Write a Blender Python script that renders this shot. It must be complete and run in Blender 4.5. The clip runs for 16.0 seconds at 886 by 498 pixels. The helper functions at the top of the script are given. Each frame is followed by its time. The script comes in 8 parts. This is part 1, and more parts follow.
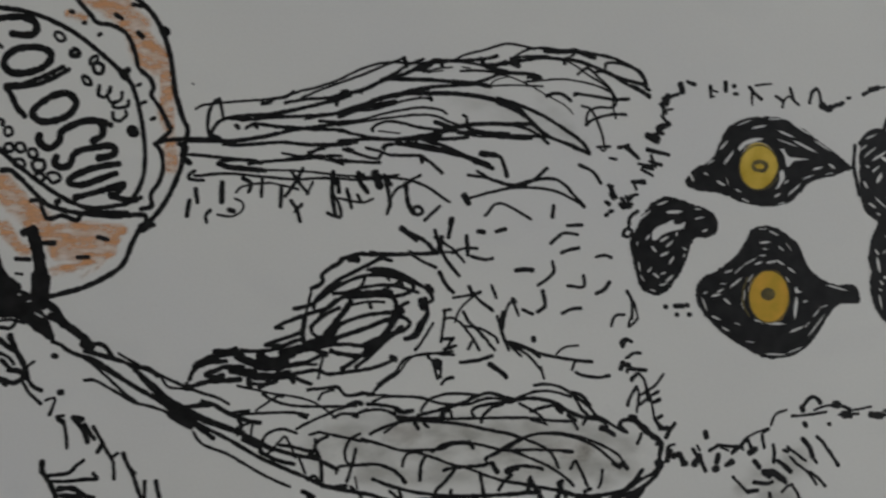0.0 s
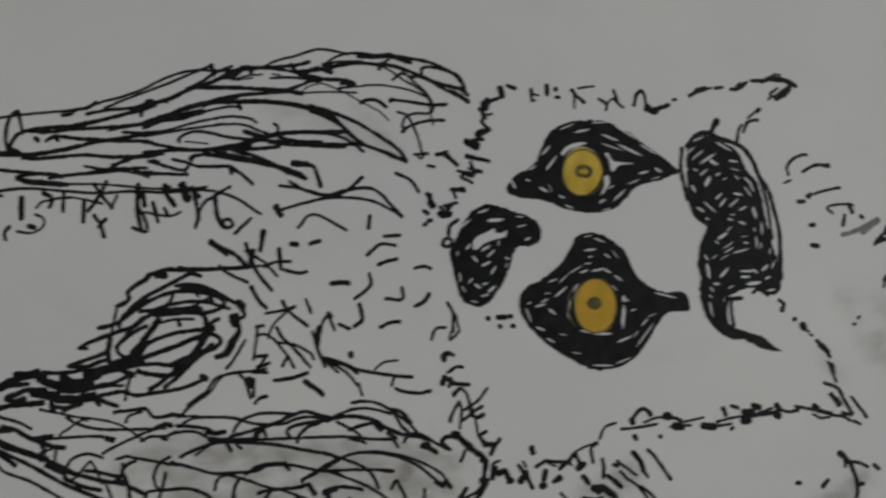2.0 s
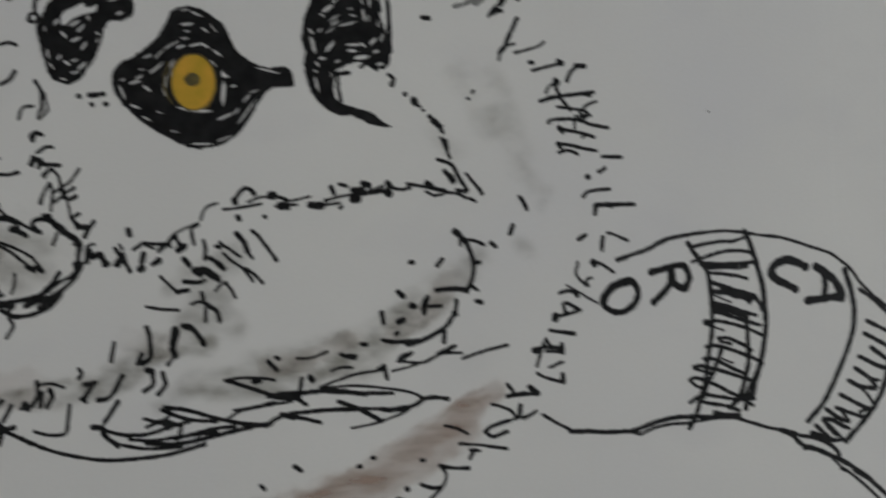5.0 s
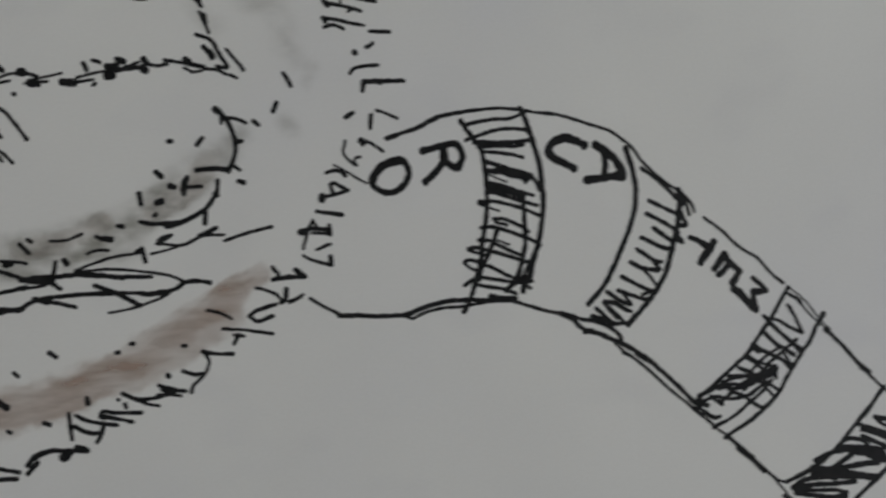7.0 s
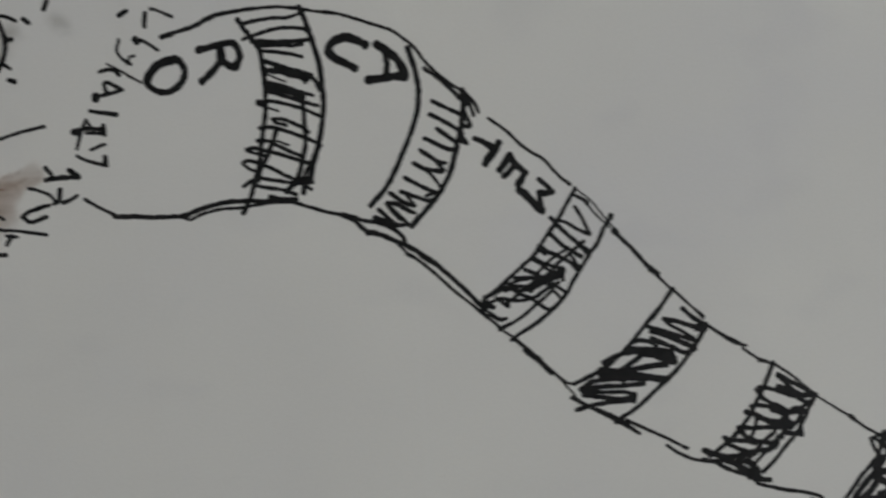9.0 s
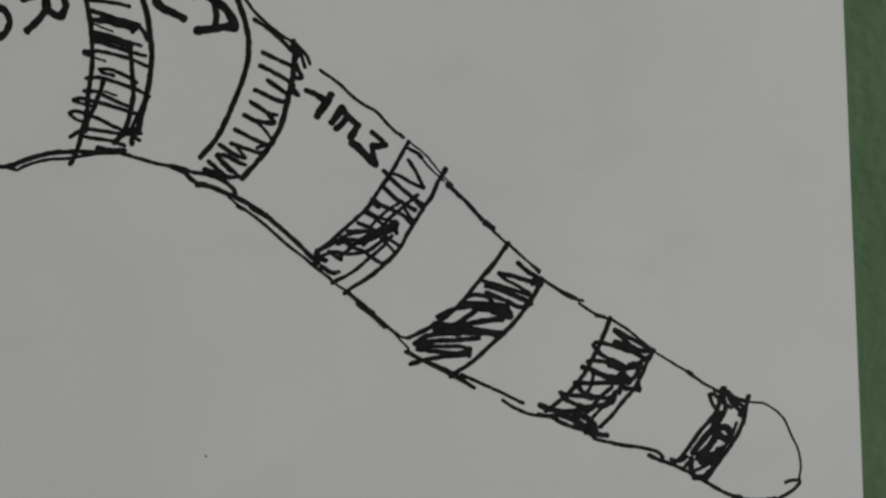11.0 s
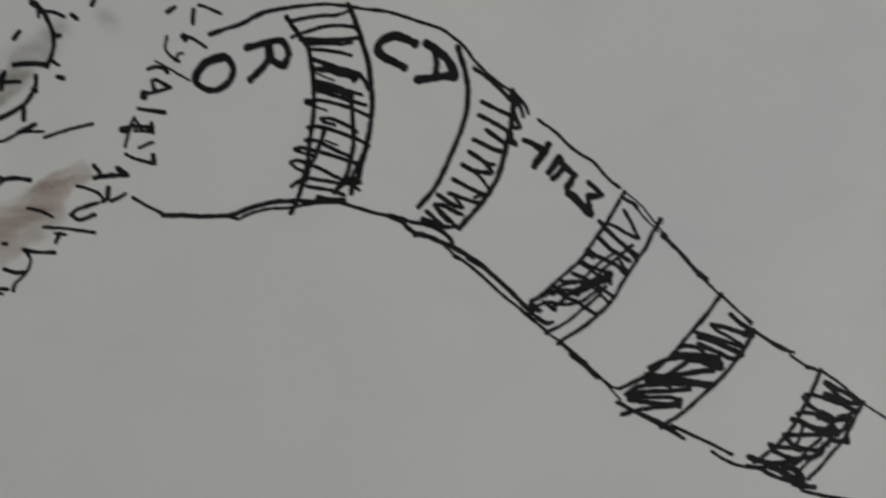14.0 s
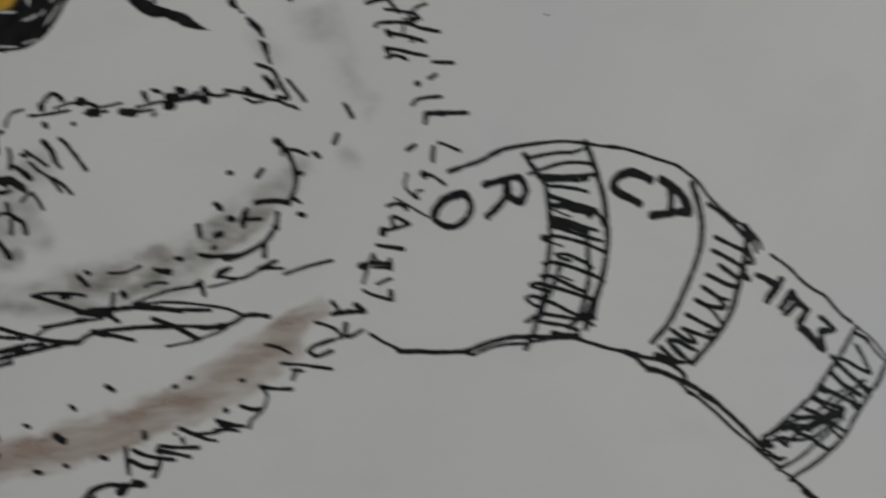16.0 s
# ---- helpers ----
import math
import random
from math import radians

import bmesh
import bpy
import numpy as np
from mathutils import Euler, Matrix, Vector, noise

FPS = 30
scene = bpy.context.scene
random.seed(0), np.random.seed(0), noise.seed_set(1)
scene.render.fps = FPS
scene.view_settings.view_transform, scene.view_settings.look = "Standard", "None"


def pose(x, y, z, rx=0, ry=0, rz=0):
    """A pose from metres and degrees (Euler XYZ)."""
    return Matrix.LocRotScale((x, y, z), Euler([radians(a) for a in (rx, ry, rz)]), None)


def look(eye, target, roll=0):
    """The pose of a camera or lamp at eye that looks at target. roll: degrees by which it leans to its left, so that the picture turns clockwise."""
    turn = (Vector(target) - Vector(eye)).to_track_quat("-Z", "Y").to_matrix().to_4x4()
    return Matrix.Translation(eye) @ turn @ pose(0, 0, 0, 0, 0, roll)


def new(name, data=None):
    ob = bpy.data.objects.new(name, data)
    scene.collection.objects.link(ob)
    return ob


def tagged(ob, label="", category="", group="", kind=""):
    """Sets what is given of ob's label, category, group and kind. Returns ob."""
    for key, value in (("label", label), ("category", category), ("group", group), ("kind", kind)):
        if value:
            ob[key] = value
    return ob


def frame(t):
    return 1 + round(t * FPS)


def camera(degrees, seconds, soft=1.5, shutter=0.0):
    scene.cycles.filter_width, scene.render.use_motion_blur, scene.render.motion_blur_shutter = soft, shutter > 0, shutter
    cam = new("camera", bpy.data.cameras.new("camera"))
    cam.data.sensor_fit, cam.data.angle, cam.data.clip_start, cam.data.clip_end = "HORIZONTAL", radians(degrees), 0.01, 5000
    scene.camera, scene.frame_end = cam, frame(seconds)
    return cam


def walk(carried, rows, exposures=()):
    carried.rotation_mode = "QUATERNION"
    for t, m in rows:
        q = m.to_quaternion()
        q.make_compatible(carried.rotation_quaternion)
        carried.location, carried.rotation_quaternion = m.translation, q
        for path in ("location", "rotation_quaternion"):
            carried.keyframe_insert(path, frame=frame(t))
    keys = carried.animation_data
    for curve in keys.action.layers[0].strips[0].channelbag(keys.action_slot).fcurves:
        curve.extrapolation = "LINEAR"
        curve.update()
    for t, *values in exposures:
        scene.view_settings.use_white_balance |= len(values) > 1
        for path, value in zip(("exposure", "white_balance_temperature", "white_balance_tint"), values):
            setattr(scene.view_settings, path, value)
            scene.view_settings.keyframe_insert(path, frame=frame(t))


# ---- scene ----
from mathutils import geometry

cam = camera(67.0, 16.0, soft=2.45, shutter=0.9)
# seconds, eye in metres, turn in degrees; the camera looks straight down on the sheet
PATH = [
    (0.0, -0.00271, -0.00079, 0.11839, 0.589, -1.516, -0.22),
    (0.5, 0.0042, -0.00224, 0.11739, 0.967, -1.687, -0.612),
    (1.0, 0.01507, -0.00054, 0.11652, 1.022, -1.869, -0.821),
    (1.5, 0.02017, -0.00189, 0.11546, 0.807, -2.033, -0.951),
    (2.0, 0.02848, 6e-05, 0.11514, 1.056, -2.025, -1.261),
    (2.5, 0.03842, -0.00502, 0.1149, 1.129, -2.095, -1.157),
    (3.0, 0.04715, -0.01217, 0.1143, 0.793, -2.18, -1.58),
    (3.5, 0.05643, -0.01658, 0.11419, 1.086, -2.519, -1.655),
    (4.0, 0.06928, -0.0251, 0.11372, 0.761, -2.49, -2.461),
    (4.2, 0.07416, -0.02875, 0.11394, 0.627, -2.544, -2.526),
    (6.3, 0.11877, -0.05352, 0.11119, 0.032, -3.117, -3.203),
    (6.5, 0.12154, -0.05719, 0.11102, 0.174, -2.962, -3.285),
    (7.0, 0.13123, -0.05935, 0.11153, -0.208, -3.109, -3.288),
    (7.5, 0.14128, -0.06163, 0.11176, -0.192, -3.141, -3.286),
    (8.0, 0.1519, -0.07142, 0.11259, 0.16, -3.567, -3.746),
    (8.5, 0.15668, -0.07569, 0.1127, -0.349, -3.545, -3.875),
    (9.0, 0.16625, -0.07646, 0.11295, -1.01, -3.455, -3.628),
    (9.5, 0.17555, -0.07844, 0.11352, -0.764, -3.745, -3.638),
    (9.7, 0.17947, -0.07836, 0.11369, -0.556, -3.848, -3.564),
    (10.75, 0.194, -0.0843, 0.1143, -1.3, -3.65, -3.43),
    (11.8, 0.18886, -0.08937, 0.11473, -2.026, -3.457, -3.294),
    (12.0, 0.18477, -0.09167, 0.11418, -1.281, -3.832, -3.435),
    (12.5, 0.17894, -0.08893, 0.11375, -1.493, -3.546, -3.16),
    (13.0, 0.17046, -0.08247, 0.11225, -1.703, -3.318, -2.992),
    (13.5, 0.16594, -0.07782, 0.1119, -2.431, -2.846, -2.842),
    (14.0, 0.15995, -0.07296, 0.11168, -2.468, -2.718, -2.884),
    (14.5, 0.1508, -0.06833, 0.11085, -0.773, -3.221, -3.144),
    (15.0, 0.14571, -0.0598, 0.11068, -1.494, -2.69, -2.945),
    (15.5, 0.13811, -0.05695, 0.11028, -0.92, -2.472, -2.64),
    (16.0, 0.12275, -0.05249, 0.10903, -0.577, -2.461, -2.642),
]
walk(cam, [(t, pose(x, y, z, rx, ry, rz)) for t, x, y, z, rx, ry, rz in PATH],
     [(0.0, 0.0, 6460, 10), (3.0, 0.0, 6465, 10), (7.0, 0.0, 6430, 10), (8.0, 0.0, 6510, 9.5), (9.5, 0.0, 6550, 9.5), (12.5, 0.0, 6600, 9), (15.5, 0.0, 6460, 10)])

# ---- light: added area lamp for an unseen, assumed window, and the room's own bounce ----
world = bpy.data.worlds.new("overcast_sky")
scene.world = world
world.use_nodes = True
sky = world.node_tree.nodes.new("ShaderNodeTexSky")
sky.sky_type, sky.sun_disc = "NISHITA", False
sky.sun_elevation, sky.sun_rotation = radians(40), radians(90)
world.node_tree.links.new(sky.outputs[0], world.node_tree.nodes["Background"].inputs[0])
world.node_tree.nodes["Background"].inputs[1].default_value = 0.1
assumed_window_lamp = bpy.data.lights.new("assumed_window_lamp", "AREA")
assumed_window_lamp.shape, assumed_window_lamp.size, assumed_window_lamp.size_y = "RECTANGLE", 1.5, 1.2
assumed_window_lamp.energy, assumed_window_lamp.color = 25, (0.945, 0.98, 1.0)
new("assumed_window_lamp", assumed_window_lamp).matrix_world = look((1.95, 0.15, 0.75), (0.1, -0.05, 0.0))
scene.view_settings.exposure = 0.0

# ---- materials ----


def material(name, colour, rough, spec=0.3):
    m = bpy.data.materials.new(name)
    m.use_nodes = True
    b = m.node_tree.nodes["Principled BSDF"]
    b.inputs["Base Color"].default_value = (*colour, 1)
    b.inputs["Roughness"].default_value = rough
    b.inputs["Specular IOR Level"].default_value = spec
    return m, m.node_tree.nodes, m.node_tree.links, b


def noise_node(n, l, scale, detail=4.0, stretch=(1, 1, 1), turn=0.0):
    co = n.new("ShaderNodeTexCoord")
    mp = n.new("ShaderNodeMapping")
    mp.inputs["Scale"].default_value = stretch
    mp.inputs["Rotation"].default_value = (0, 0, turn)
    no = n.new("ShaderNodeTexNoise")
    no.inputs["Scale"].default_value, no.inputs["Detail"].default_value = scale, detail
    l.new(co.outputs["Object"], mp.inputs["Vector"])
    l.new(mp.outputs["Vector"], no.inputs["Vector"])
    return no.outputs["Fac"]


def ramp(n, l, fac, *stops):
    r = n.new("ShaderNodeValToRGB")
    while len(r.color_ramp.elements) < len(stops):
        r.color_ramp.elements.new(0.5)
    for e, (p, c) in zip(r.color_ramp.elements, stops):
        e.position, e.color = p, (*c, 1)
    l.new(fac, r.inputs["Fac"])
    return r.outputs["Color"]


def mixed(n, l, a, b, fac, mode="MULTIPLY"):
    m = n.new("ShaderNodeMix")
    m.data_type, m.blend_type = "RGBA", mode
    m.inputs["Factor"].default_value = fac
    l.new(a, m.inputs["A"])
    l.new(b, m.inputs["B"])
    return m.outputs["Result"]


def relief(n, l, b, height, strength, distance):
    bump = n.new("ShaderNodeBump")
    bump.inputs["Strength"].default_value, bump.inputs["Distance"].default_value = strength, distance
    l.new(height, bump.inputs["Height"])
    l.new(bump.outputs["Normal"], b.inputs["Normal"])


def paper_material():
    m, n, l, b = material("cartridge_paper", (0.78, 0.775, 0.75), 0.85, 0.15)
    cloud = ramp(n, l, noise_node(n, l, 16, 3), (0.3, (0.752, 0.75, 0.758)), (0.5, (0.775, 0.772, 0.755)), (0.7, (0.80, 0.797, 0.772)))
    ghost = ramp(n, l, noise_node(n, l, 45, 2, (1, 1.6, 1)), (0.30, (0.972, 0.972, 0.98)), (0.42, (1, 1, 1)))
    fibre = ramp(n, l, noise_node(n, l, 2200, 3), (0.3, (0.965, 0.965, 0.965)), (0.7, (1, 1, 1)))
    l.new(mixed(n, l, mixed(n, l, cloud, ghost, 1.0), fibre, 1.0), b.inputs["Base Color"])
    add = n.new("ShaderNodeMath")
    add.operation = "MULTIPLY_ADD"
    add.inputs[1].default_value = 0.02
    l.new(noise_node(n, l, 1500, 4), add.inputs[0])
    l.new(noise_node(n, l, 22, 2), add.inputs[2])
    height = add.outputs[0]
    split = n.new("ShaderNodeSeparateXYZ")
    l.new(n.new("ShaderNodeTexCoord").outputs["Object"], split.inputs[0])
    for x, depth in ((0.123, 0.04), (0.1678, -0.045)):  # old folds across the sheet
        fold = n.new("ShaderNodeMapRange")
        fold.interpolation_type = "SMOOTHSTEP"
        fold.inputs["From Min"].default_value, fold.inputs["From Max"].default_value = x - 0.0006, x + 0.0006
        fold.inputs["To Max"].default_value = depth
        l.new(split.outputs["X"], fold.inputs["Value"])
        both = n.new("ShaderNodeMath")
        l.new(fold.outputs["Result"], both.inputs[0])
        l.new(height, both.inputs[1])
        height = both.outputs[0]
    relief(n, l, b, height, 0.35, 0.0012)
    return m


def ink_material(name, dark, light, rough, scale=420):
    m, n, l, b = material(name, dark, rough, 0.15)
    col = ramp(n, l, noise_node(n, l, scale, 4), (0.35, dark), (0.75, light))
    l.new(col, b.inputs["Base Color"])
    relief(n, l, b, noise_node(n, l, 1800, 2), 0.3, 0.00005)
    return m


def pigment_material(name, colour, most, scale, stretch, least=0.35, turn=0.0):
    """Thin colour on the sheet; each piece carries its own amount of pigment, and the paper's grain breaks it up."""
    m, n, l, b = material(name, colour, 0.85, 0.1)
    amount = n.new("ShaderNodeAttribute")
    amount.attribute_name = "amount"
    grain = n.new("ShaderNodeMapRange")
    grain.inputs["From Min"].default_value, grain.inputs["From Max"].default_value = 0.34, 0.64
    grain.inputs["To Min"].default_value, grain.inputs["To Max"].default_value = least, 1.0
    l.new(noise_node(n, l, scale, 7, stretch, turn), grain.inputs["Value"])
    times, top = n.new("ShaderNodeMath"), n.new("ShaderNodeMath")
    times.operation = top.operation = "MULTIPLY"
    top.inputs[1].default_value = most
    l.new(amount.outputs["Fac"], times.inputs[0])
    l.new(grain.outputs["Result"], times.inputs[1])
    l.new(times.outputs[0], top.inputs[0])
    l.new(top.outputs[0], b.inputs["Alpha"])
    return m


def plain_material(name, a, b_col, scale, rough):
    m, n, l, b = material(name, a, rough)
    l.new(ramp(n, l, noise_node(n, l, scale, 6), (0.3, a), (0.7, b_col)), b.inputs["Base Color"])
    relief(n, l, b, noise_node(n, l, scale * 6, 4), 0.2, 0.002)
    return m


def wood_material():
    m, n, l, b = material("oiled_wood", (0.3, 0.18, 0.09), 0.5)
    l.new(ramp(n, l, noise_node(n, l, 9, 8, (1, 12, 1)), (0.3, (0.17, 0.09, 0.04)), (0.7, (0.36, 0.22, 0.11))), b.inputs["Base Color"])
    relief(n, l, b, noise_node(n, l, 30, 6, (1, 12, 1)), 0.2, 0.001)
    return m


PAPER = paper_material()
MATERIAL = {
    "ink": ink_material("black_felt_pen", (0.007, 0.007, 0.008), (0.019, 0.019, 0.020), 0.65),
    "gold": ink_material("golden_felt_pen", (0.50, 0.34, 0.03), (0.76, 0.54, 0.10), 0.7, 260),
    "amber": ink_material("amber_felt_pen", (0.50, 0.33, 0.035), (0.76, 0.40, 0.06), 0.7, 240),
    "pencil": ink_material("grey_pencil", (0.07, 0.06, 0.03), (0.20, 0.16, 0.06), 0.7),
    "faded": ink_material("dry_felt_pen", (0.10, 0.10, 0.10), (0.32, 0.32, 0.31), 0.7),
    "orange": pigment_material("orange_pencil", (0.78, 0.37, 0.15), 0.72, 330, (1, 2.2, 1), 0.2),
    "grey": pigment_material("grey_smudging", (0.18, 0.168, 0.125), 0.52, 330, (0.6, 1, 1), 0.1, radians(-20)),
    "brown": pigment_material("brown_smudging", (0.38, 0.255, 0.19), 0.66, 420, (0.22, 1, 1), 0.4, radians(-23)),
}
WALL_PAINT = plain_material("wall_paint", (0.70, 0.69, 0.66), (0.74, 0.73, 0.70), 3, 0.8)
FLOOR_WOOD, TABLE_WOOD = wood_material(), wood_material()
TABLE_CLOTH = plain_material("green_baize", (0.085, 0.155, 0.075), (0.115, 0.19, 0.095), 60, 0.9)

# ---- the room: unseen plain shell, added to close the scene and bounce light ----


def mesh_of(name, bm, mat, parent=None, label=""):
    me = bpy.data.meshes.new(name)
    bm.to_mesh(me)
    bm.free()
    me.materials.append(mat)
    ob = new(name, me)
    ob.parent = parent
    return tagged(ob, label)


def block(bm, x0, y0, z0, x1, y1, z1, bevel=0.0):
    made = bmesh.ops.create_cube(bm, size=1)["verts"]
    for v in made:
        v.co = Vector(((x0 + x1) / 2 + v.co.x * (x1 - x0), (y0 + y1) / 2 + v.co.y * (y1 - y0), (z0 + z1) / 2 + v.co.z * (z1 - z0)))
    if bevel:
        bmesh.ops.bevel(bm, geom=list({e for v in made for e in v.link_edges}), offset=bevel, segments=3, affect="EDGES")


def setting(name, mat, label, category, *boxes):
    bm = bmesh.new()
    for b in boxes:
        block(bm, *b)
    return tagged(mesh_of(name, bm, mat), label, category, kind="structure")


FLOOR_Z = -0.75
setting("floor", FLOOR_WOOD, "brown wooden floor under the table", "floor", (-2, -2, FLOOR_Z - 0.1, 2, 2, FLOOR_Z))
setting("ceiling", WALL_PAINT, "plain white painted ceiling of the room", "ceiling", (-2, -2, 1.75, 2, 2, 1.85))
setting("wall_north", WALL_PAINT, "plain off-white painted room wall", "wall", (-2.1, 2, FLOOR_Z, 2.1, 2.1, 1.75))
setting("wall_south", WALL_PAINT, "plain off-white painted room wall", "wall", (-2.1, -2.1, FLOOR_Z, 2.1, -2, 1.75))
setting("wall_west", WALL_PAINT, "plain off-white painted room wall", "wall", (-2.1, -2, FLOOR_Z, -2, 2, 1.75))
# unseen wall; its opening is assumed, to go with the added lamp
setting("wall_east", WALL_PAINT, "off-white painted wall with an unseen opening added behind the lamp", "wall",
        (2, -2, FLOOR_Z, 2.1, 2, 0.1), (2, -2, 1.4, 2.1, 2, 1.75), (2, -2, 0.1, 2.1, -0.65, 1.4), (2, 0.95, 0.1, 2.1, 2, 1.4))


def build_table():
    bm = bmesh.new()
    block(bm, -0.55, -0.42, -0.03, 0.75, 0.38, -0.0019, 0.004)
    table = tagged(mesh_of("table", bm, TABLE_WOOD), "plain brown wooden table under the paper sheet", "table")
    for x in (-0.49, 0.64):
        for y in (-0.36, 0.27):
            bm = bmesh.new()
            block(bm, x, y, FLOOR_Z, x + 0.05, y + 0.05, -0.031, 0.003)
            mesh_of("leg", bm, TABLE_WOOD, table)
    bm = bmesh.new()
    block(bm, -0.56, -0.43, 0.0, 0.76, 0.39, 0.0015, 0.0006)
    for x0, y0, x1, y1 in ((-0.56, -0.4315, 0.76, -0.43), (-0.56, 0.39, 0.76, 0.3915), (-0.5615, -0.43, -0.56, 0.39), (0.76, -0.43, 0.7615, 0.39)):
        block(bm, x0, y0, -0.12, x1, y1, 0.0015)
    for v in bm.verts:
        v.co.z -= 0.00175
    tagged(mesh_of("tablecloth", bm, TABLE_CLOTH), "plain green cloth spread over the table under the paper", "tablecloth")
    return table


build_table()

# ---- the sheet and what is drawn on it; lengths in millimetres from here on ----
MM = 0.001


def build_sheet():
    """A large landscape sheet, 420 by 297 mm, with softly rounded cut edges."""
    bm = bmesh.new()
    block(bm, -0.146, -0.192, -0.00015, 0.274, 0.105, 0.0)
    return tagged(mesh_of("paper_sheet", bm, PAPER), "white drawing paper sheet with black felt-pen drawing on table", "paper")


sheet = build_sheet()
rng = random.Random(7)
now, LATEST = {}, {}


def smooth_line(xy, closed, step):
    """Points along a smooth line through the given ones."""
    p = [Vector((xy[i], xy[i + 1])) for i in range(0, len(xy), 2)]
    if closed:
        q = [p[-1], *p, p[0], p[1]]
    else:
        q = [2 * p[0] - p[1], *p, 2 * p[-1] - p[-2]]
    out = []
    for a, b, c, d in zip(q, q[1:], q[2:], q[3:]):
        k = max(1, int((c - b).length / step))
        for i in range(k):
            t = i / k
            out.append(0.5 * (2 * b + (c - a) * t + (2 * a - 5 * b + 4 * c - d) * t * t + (3 * b - a - 3 * c + d) * t ** 3))
    out.append(q[-2].copy())
    return out


def ribbon(bm, width, line, low, high, ends, wobble):
    """A rounded ridge of ink along the line."""
    n = len(line)
    way = [(line[min(i + 1, n - 1)] - line[max(i - 1, 0)]).normalized() for i in range(n)]
    rows = [(p, w, 1.0) for p, w in zip(line, way)]
    if ends:
        cap = [(0.5, 0.02), (0.46, 0.38), (0.36, 0.7), (0.18, 0.93)]
        rows = [(line[0] - way[0] * width * a, way[0], b) for a, b in cap] + rows + [(line[-1] + way[-1] * width * a, way[-1], b) for a, b in reversed(cap)]
    seed = rng.random() * 100
    press = (0, 0) if not ends else (rng.choice((0, 0.1, 0.3)), rng.choice((0, 0.05, 0.3)))
    last = None
    for i, (p, w, s) in enumerate(rows):
        side = Vector((-w.y, w.x))
        swing = 1 + wobble * noise.noise((p.x * 0.9 + seed, p.y * 0.9, seed)) + 0.8 * wobble * noise.noise((p.x * 3.1, p.y * 3.1 + seed, seed))
        p = p + side * 0.09 * noise.noise((p.x * 1.3 + seed, p.y * 1.3, 5.0))
        swing *= 1 + press[0] * math.exp(-i / 4) + press[1] * math.exp((i + 1 - len(rows)) / 4)
        half = width * 0.5 * s * swing
        verts = []
        across = (-1, 0, 1)
        for a in across:
            q = p + side * half * a
            v = bm.verts.new((q.x * MM, q.y * MM, (low + (high - low) * (1 - abs(a)) * s) * MM))
            verts.append(v)
        if last:
            for j in range(len(across) - 1):
                bm.faces.new((last[j], verts[j], verts[j + 1], last[j + 1])).smooth = True
        last = verts


def begin(name, mat, label, under=None):
    now.update(under=under, name=name, mat=mat, label=label, bm=bmesh.new(), loops=[], count=0, washes=[])
    now["layer"] = now["bm"].verts.layers.float.new("amount") if mat in ("orange", "grey", "brown") else None


def pen(width, *xy, closed=False):
    now["count"] += 1
    lift = 0.012 + 0.0007 * (now["count"] % 30)
    line = smooth_line(xy, closed, 0.3)
    ribbon(now["bm"], width, line, lift, lift + 0.05, not closed, 0.22)


def wash(width, *xy, closed=False, amount=1.0):
    now["washes"].append((width * 0.62, amount, smooth_line(xy, closed, 0.6)))


def lay_washes(step=0.5):
    """One thin film of pigment where the strokes went over each other, with a ragged, fading rim."""
    bm, layer = now["bm"], now["layer"]
    firm = 0.6 if now["mat"] in ("brown", "orange") else 0.15
    every = np.array([p for _, _, line in now["washes"] for p in line])
    widest = max(h for h, _, _ in now["washes"]) * 1.5
    x0, y0 = every.min(axis=0) - widest
    nx, ny = (int(v / step) + 2 for v in every.max(axis=0) + widest - (x0, y0))
    gx, gy = np.meshgrid(x0 + step * np.arange(nx), y0 + step * np.arange(ny), indexing="ij")
    ragged = np.array([[noise.fractal((a * 0.22, b * 0.3, 2.0), 0.8, 2.2, 4) for a, b in zip(ra, rb)] for ra, rb in zip(gx, gy)])
    bare = np.ones((nx, ny))
    for half, amount, line in now["washes"]:
        far = np.full((nx, ny), 1e9)
        for p in line:
            far = np.minimum(far, (gx - p.x) ** 2 + (gy - p.y) ** 2)
        rim = np.clip((1.0 - np.sqrt(far) / half + 0.35 * ragged) / (1.0 - firm), 0, 1)
        bare *= 1 - amount * rim * rim * (3 - 2 * rim)
    full = 1 - bare
    lift = {"orange": 0.002, "grey": 0.004, "brown": 0.007}[now["mat"]]
    keep = full > 0.004
    keep[1:] |= full[:-1] > 0.004
    keep[:, 1:] |= full[:, :-1] > 0.004
    keep[:-1] |= full[1:] > 0.004
    keep[:, :-1] |= full[:, 1:] > 0.004
    made = {}
    for a, b in np.argwhere(keep):
        v = made[a, b] = bm.verts.new((gx[a, b] * MM, gy[a, b] * MM, lift * MM))
        v[layer] = full[a, b]
    for a, b in list(made):
        ring = [(a, b), (a + 1, b), (a + 1, b + 1), (a, b + 1)]
        if all(k in made for k in ring):
            bm.faces.new([made[k] for k in ring])


LEVEL = {"gold": 0.006, "amber": 0.006, "pencil": 0.018}


def loop_of(xy, closed_step):
    return [p for p in smooth_line(xy, True, closed_step)][:-1]


def patch(*xy):
    fill()
    now["loops"] = [loop_of(xy, 0.35)]


def hole(*xy):
    ring = loop_of(xy, 0.6)
    middle = sum(ring, Vector((0, 0))) / len(ring)
    reach = max((p - middle).length for p in ring)
    now["loops"].append([middle + (p - middle) * (0.8 if reach < 2.0 else 1.0) for p in ring])


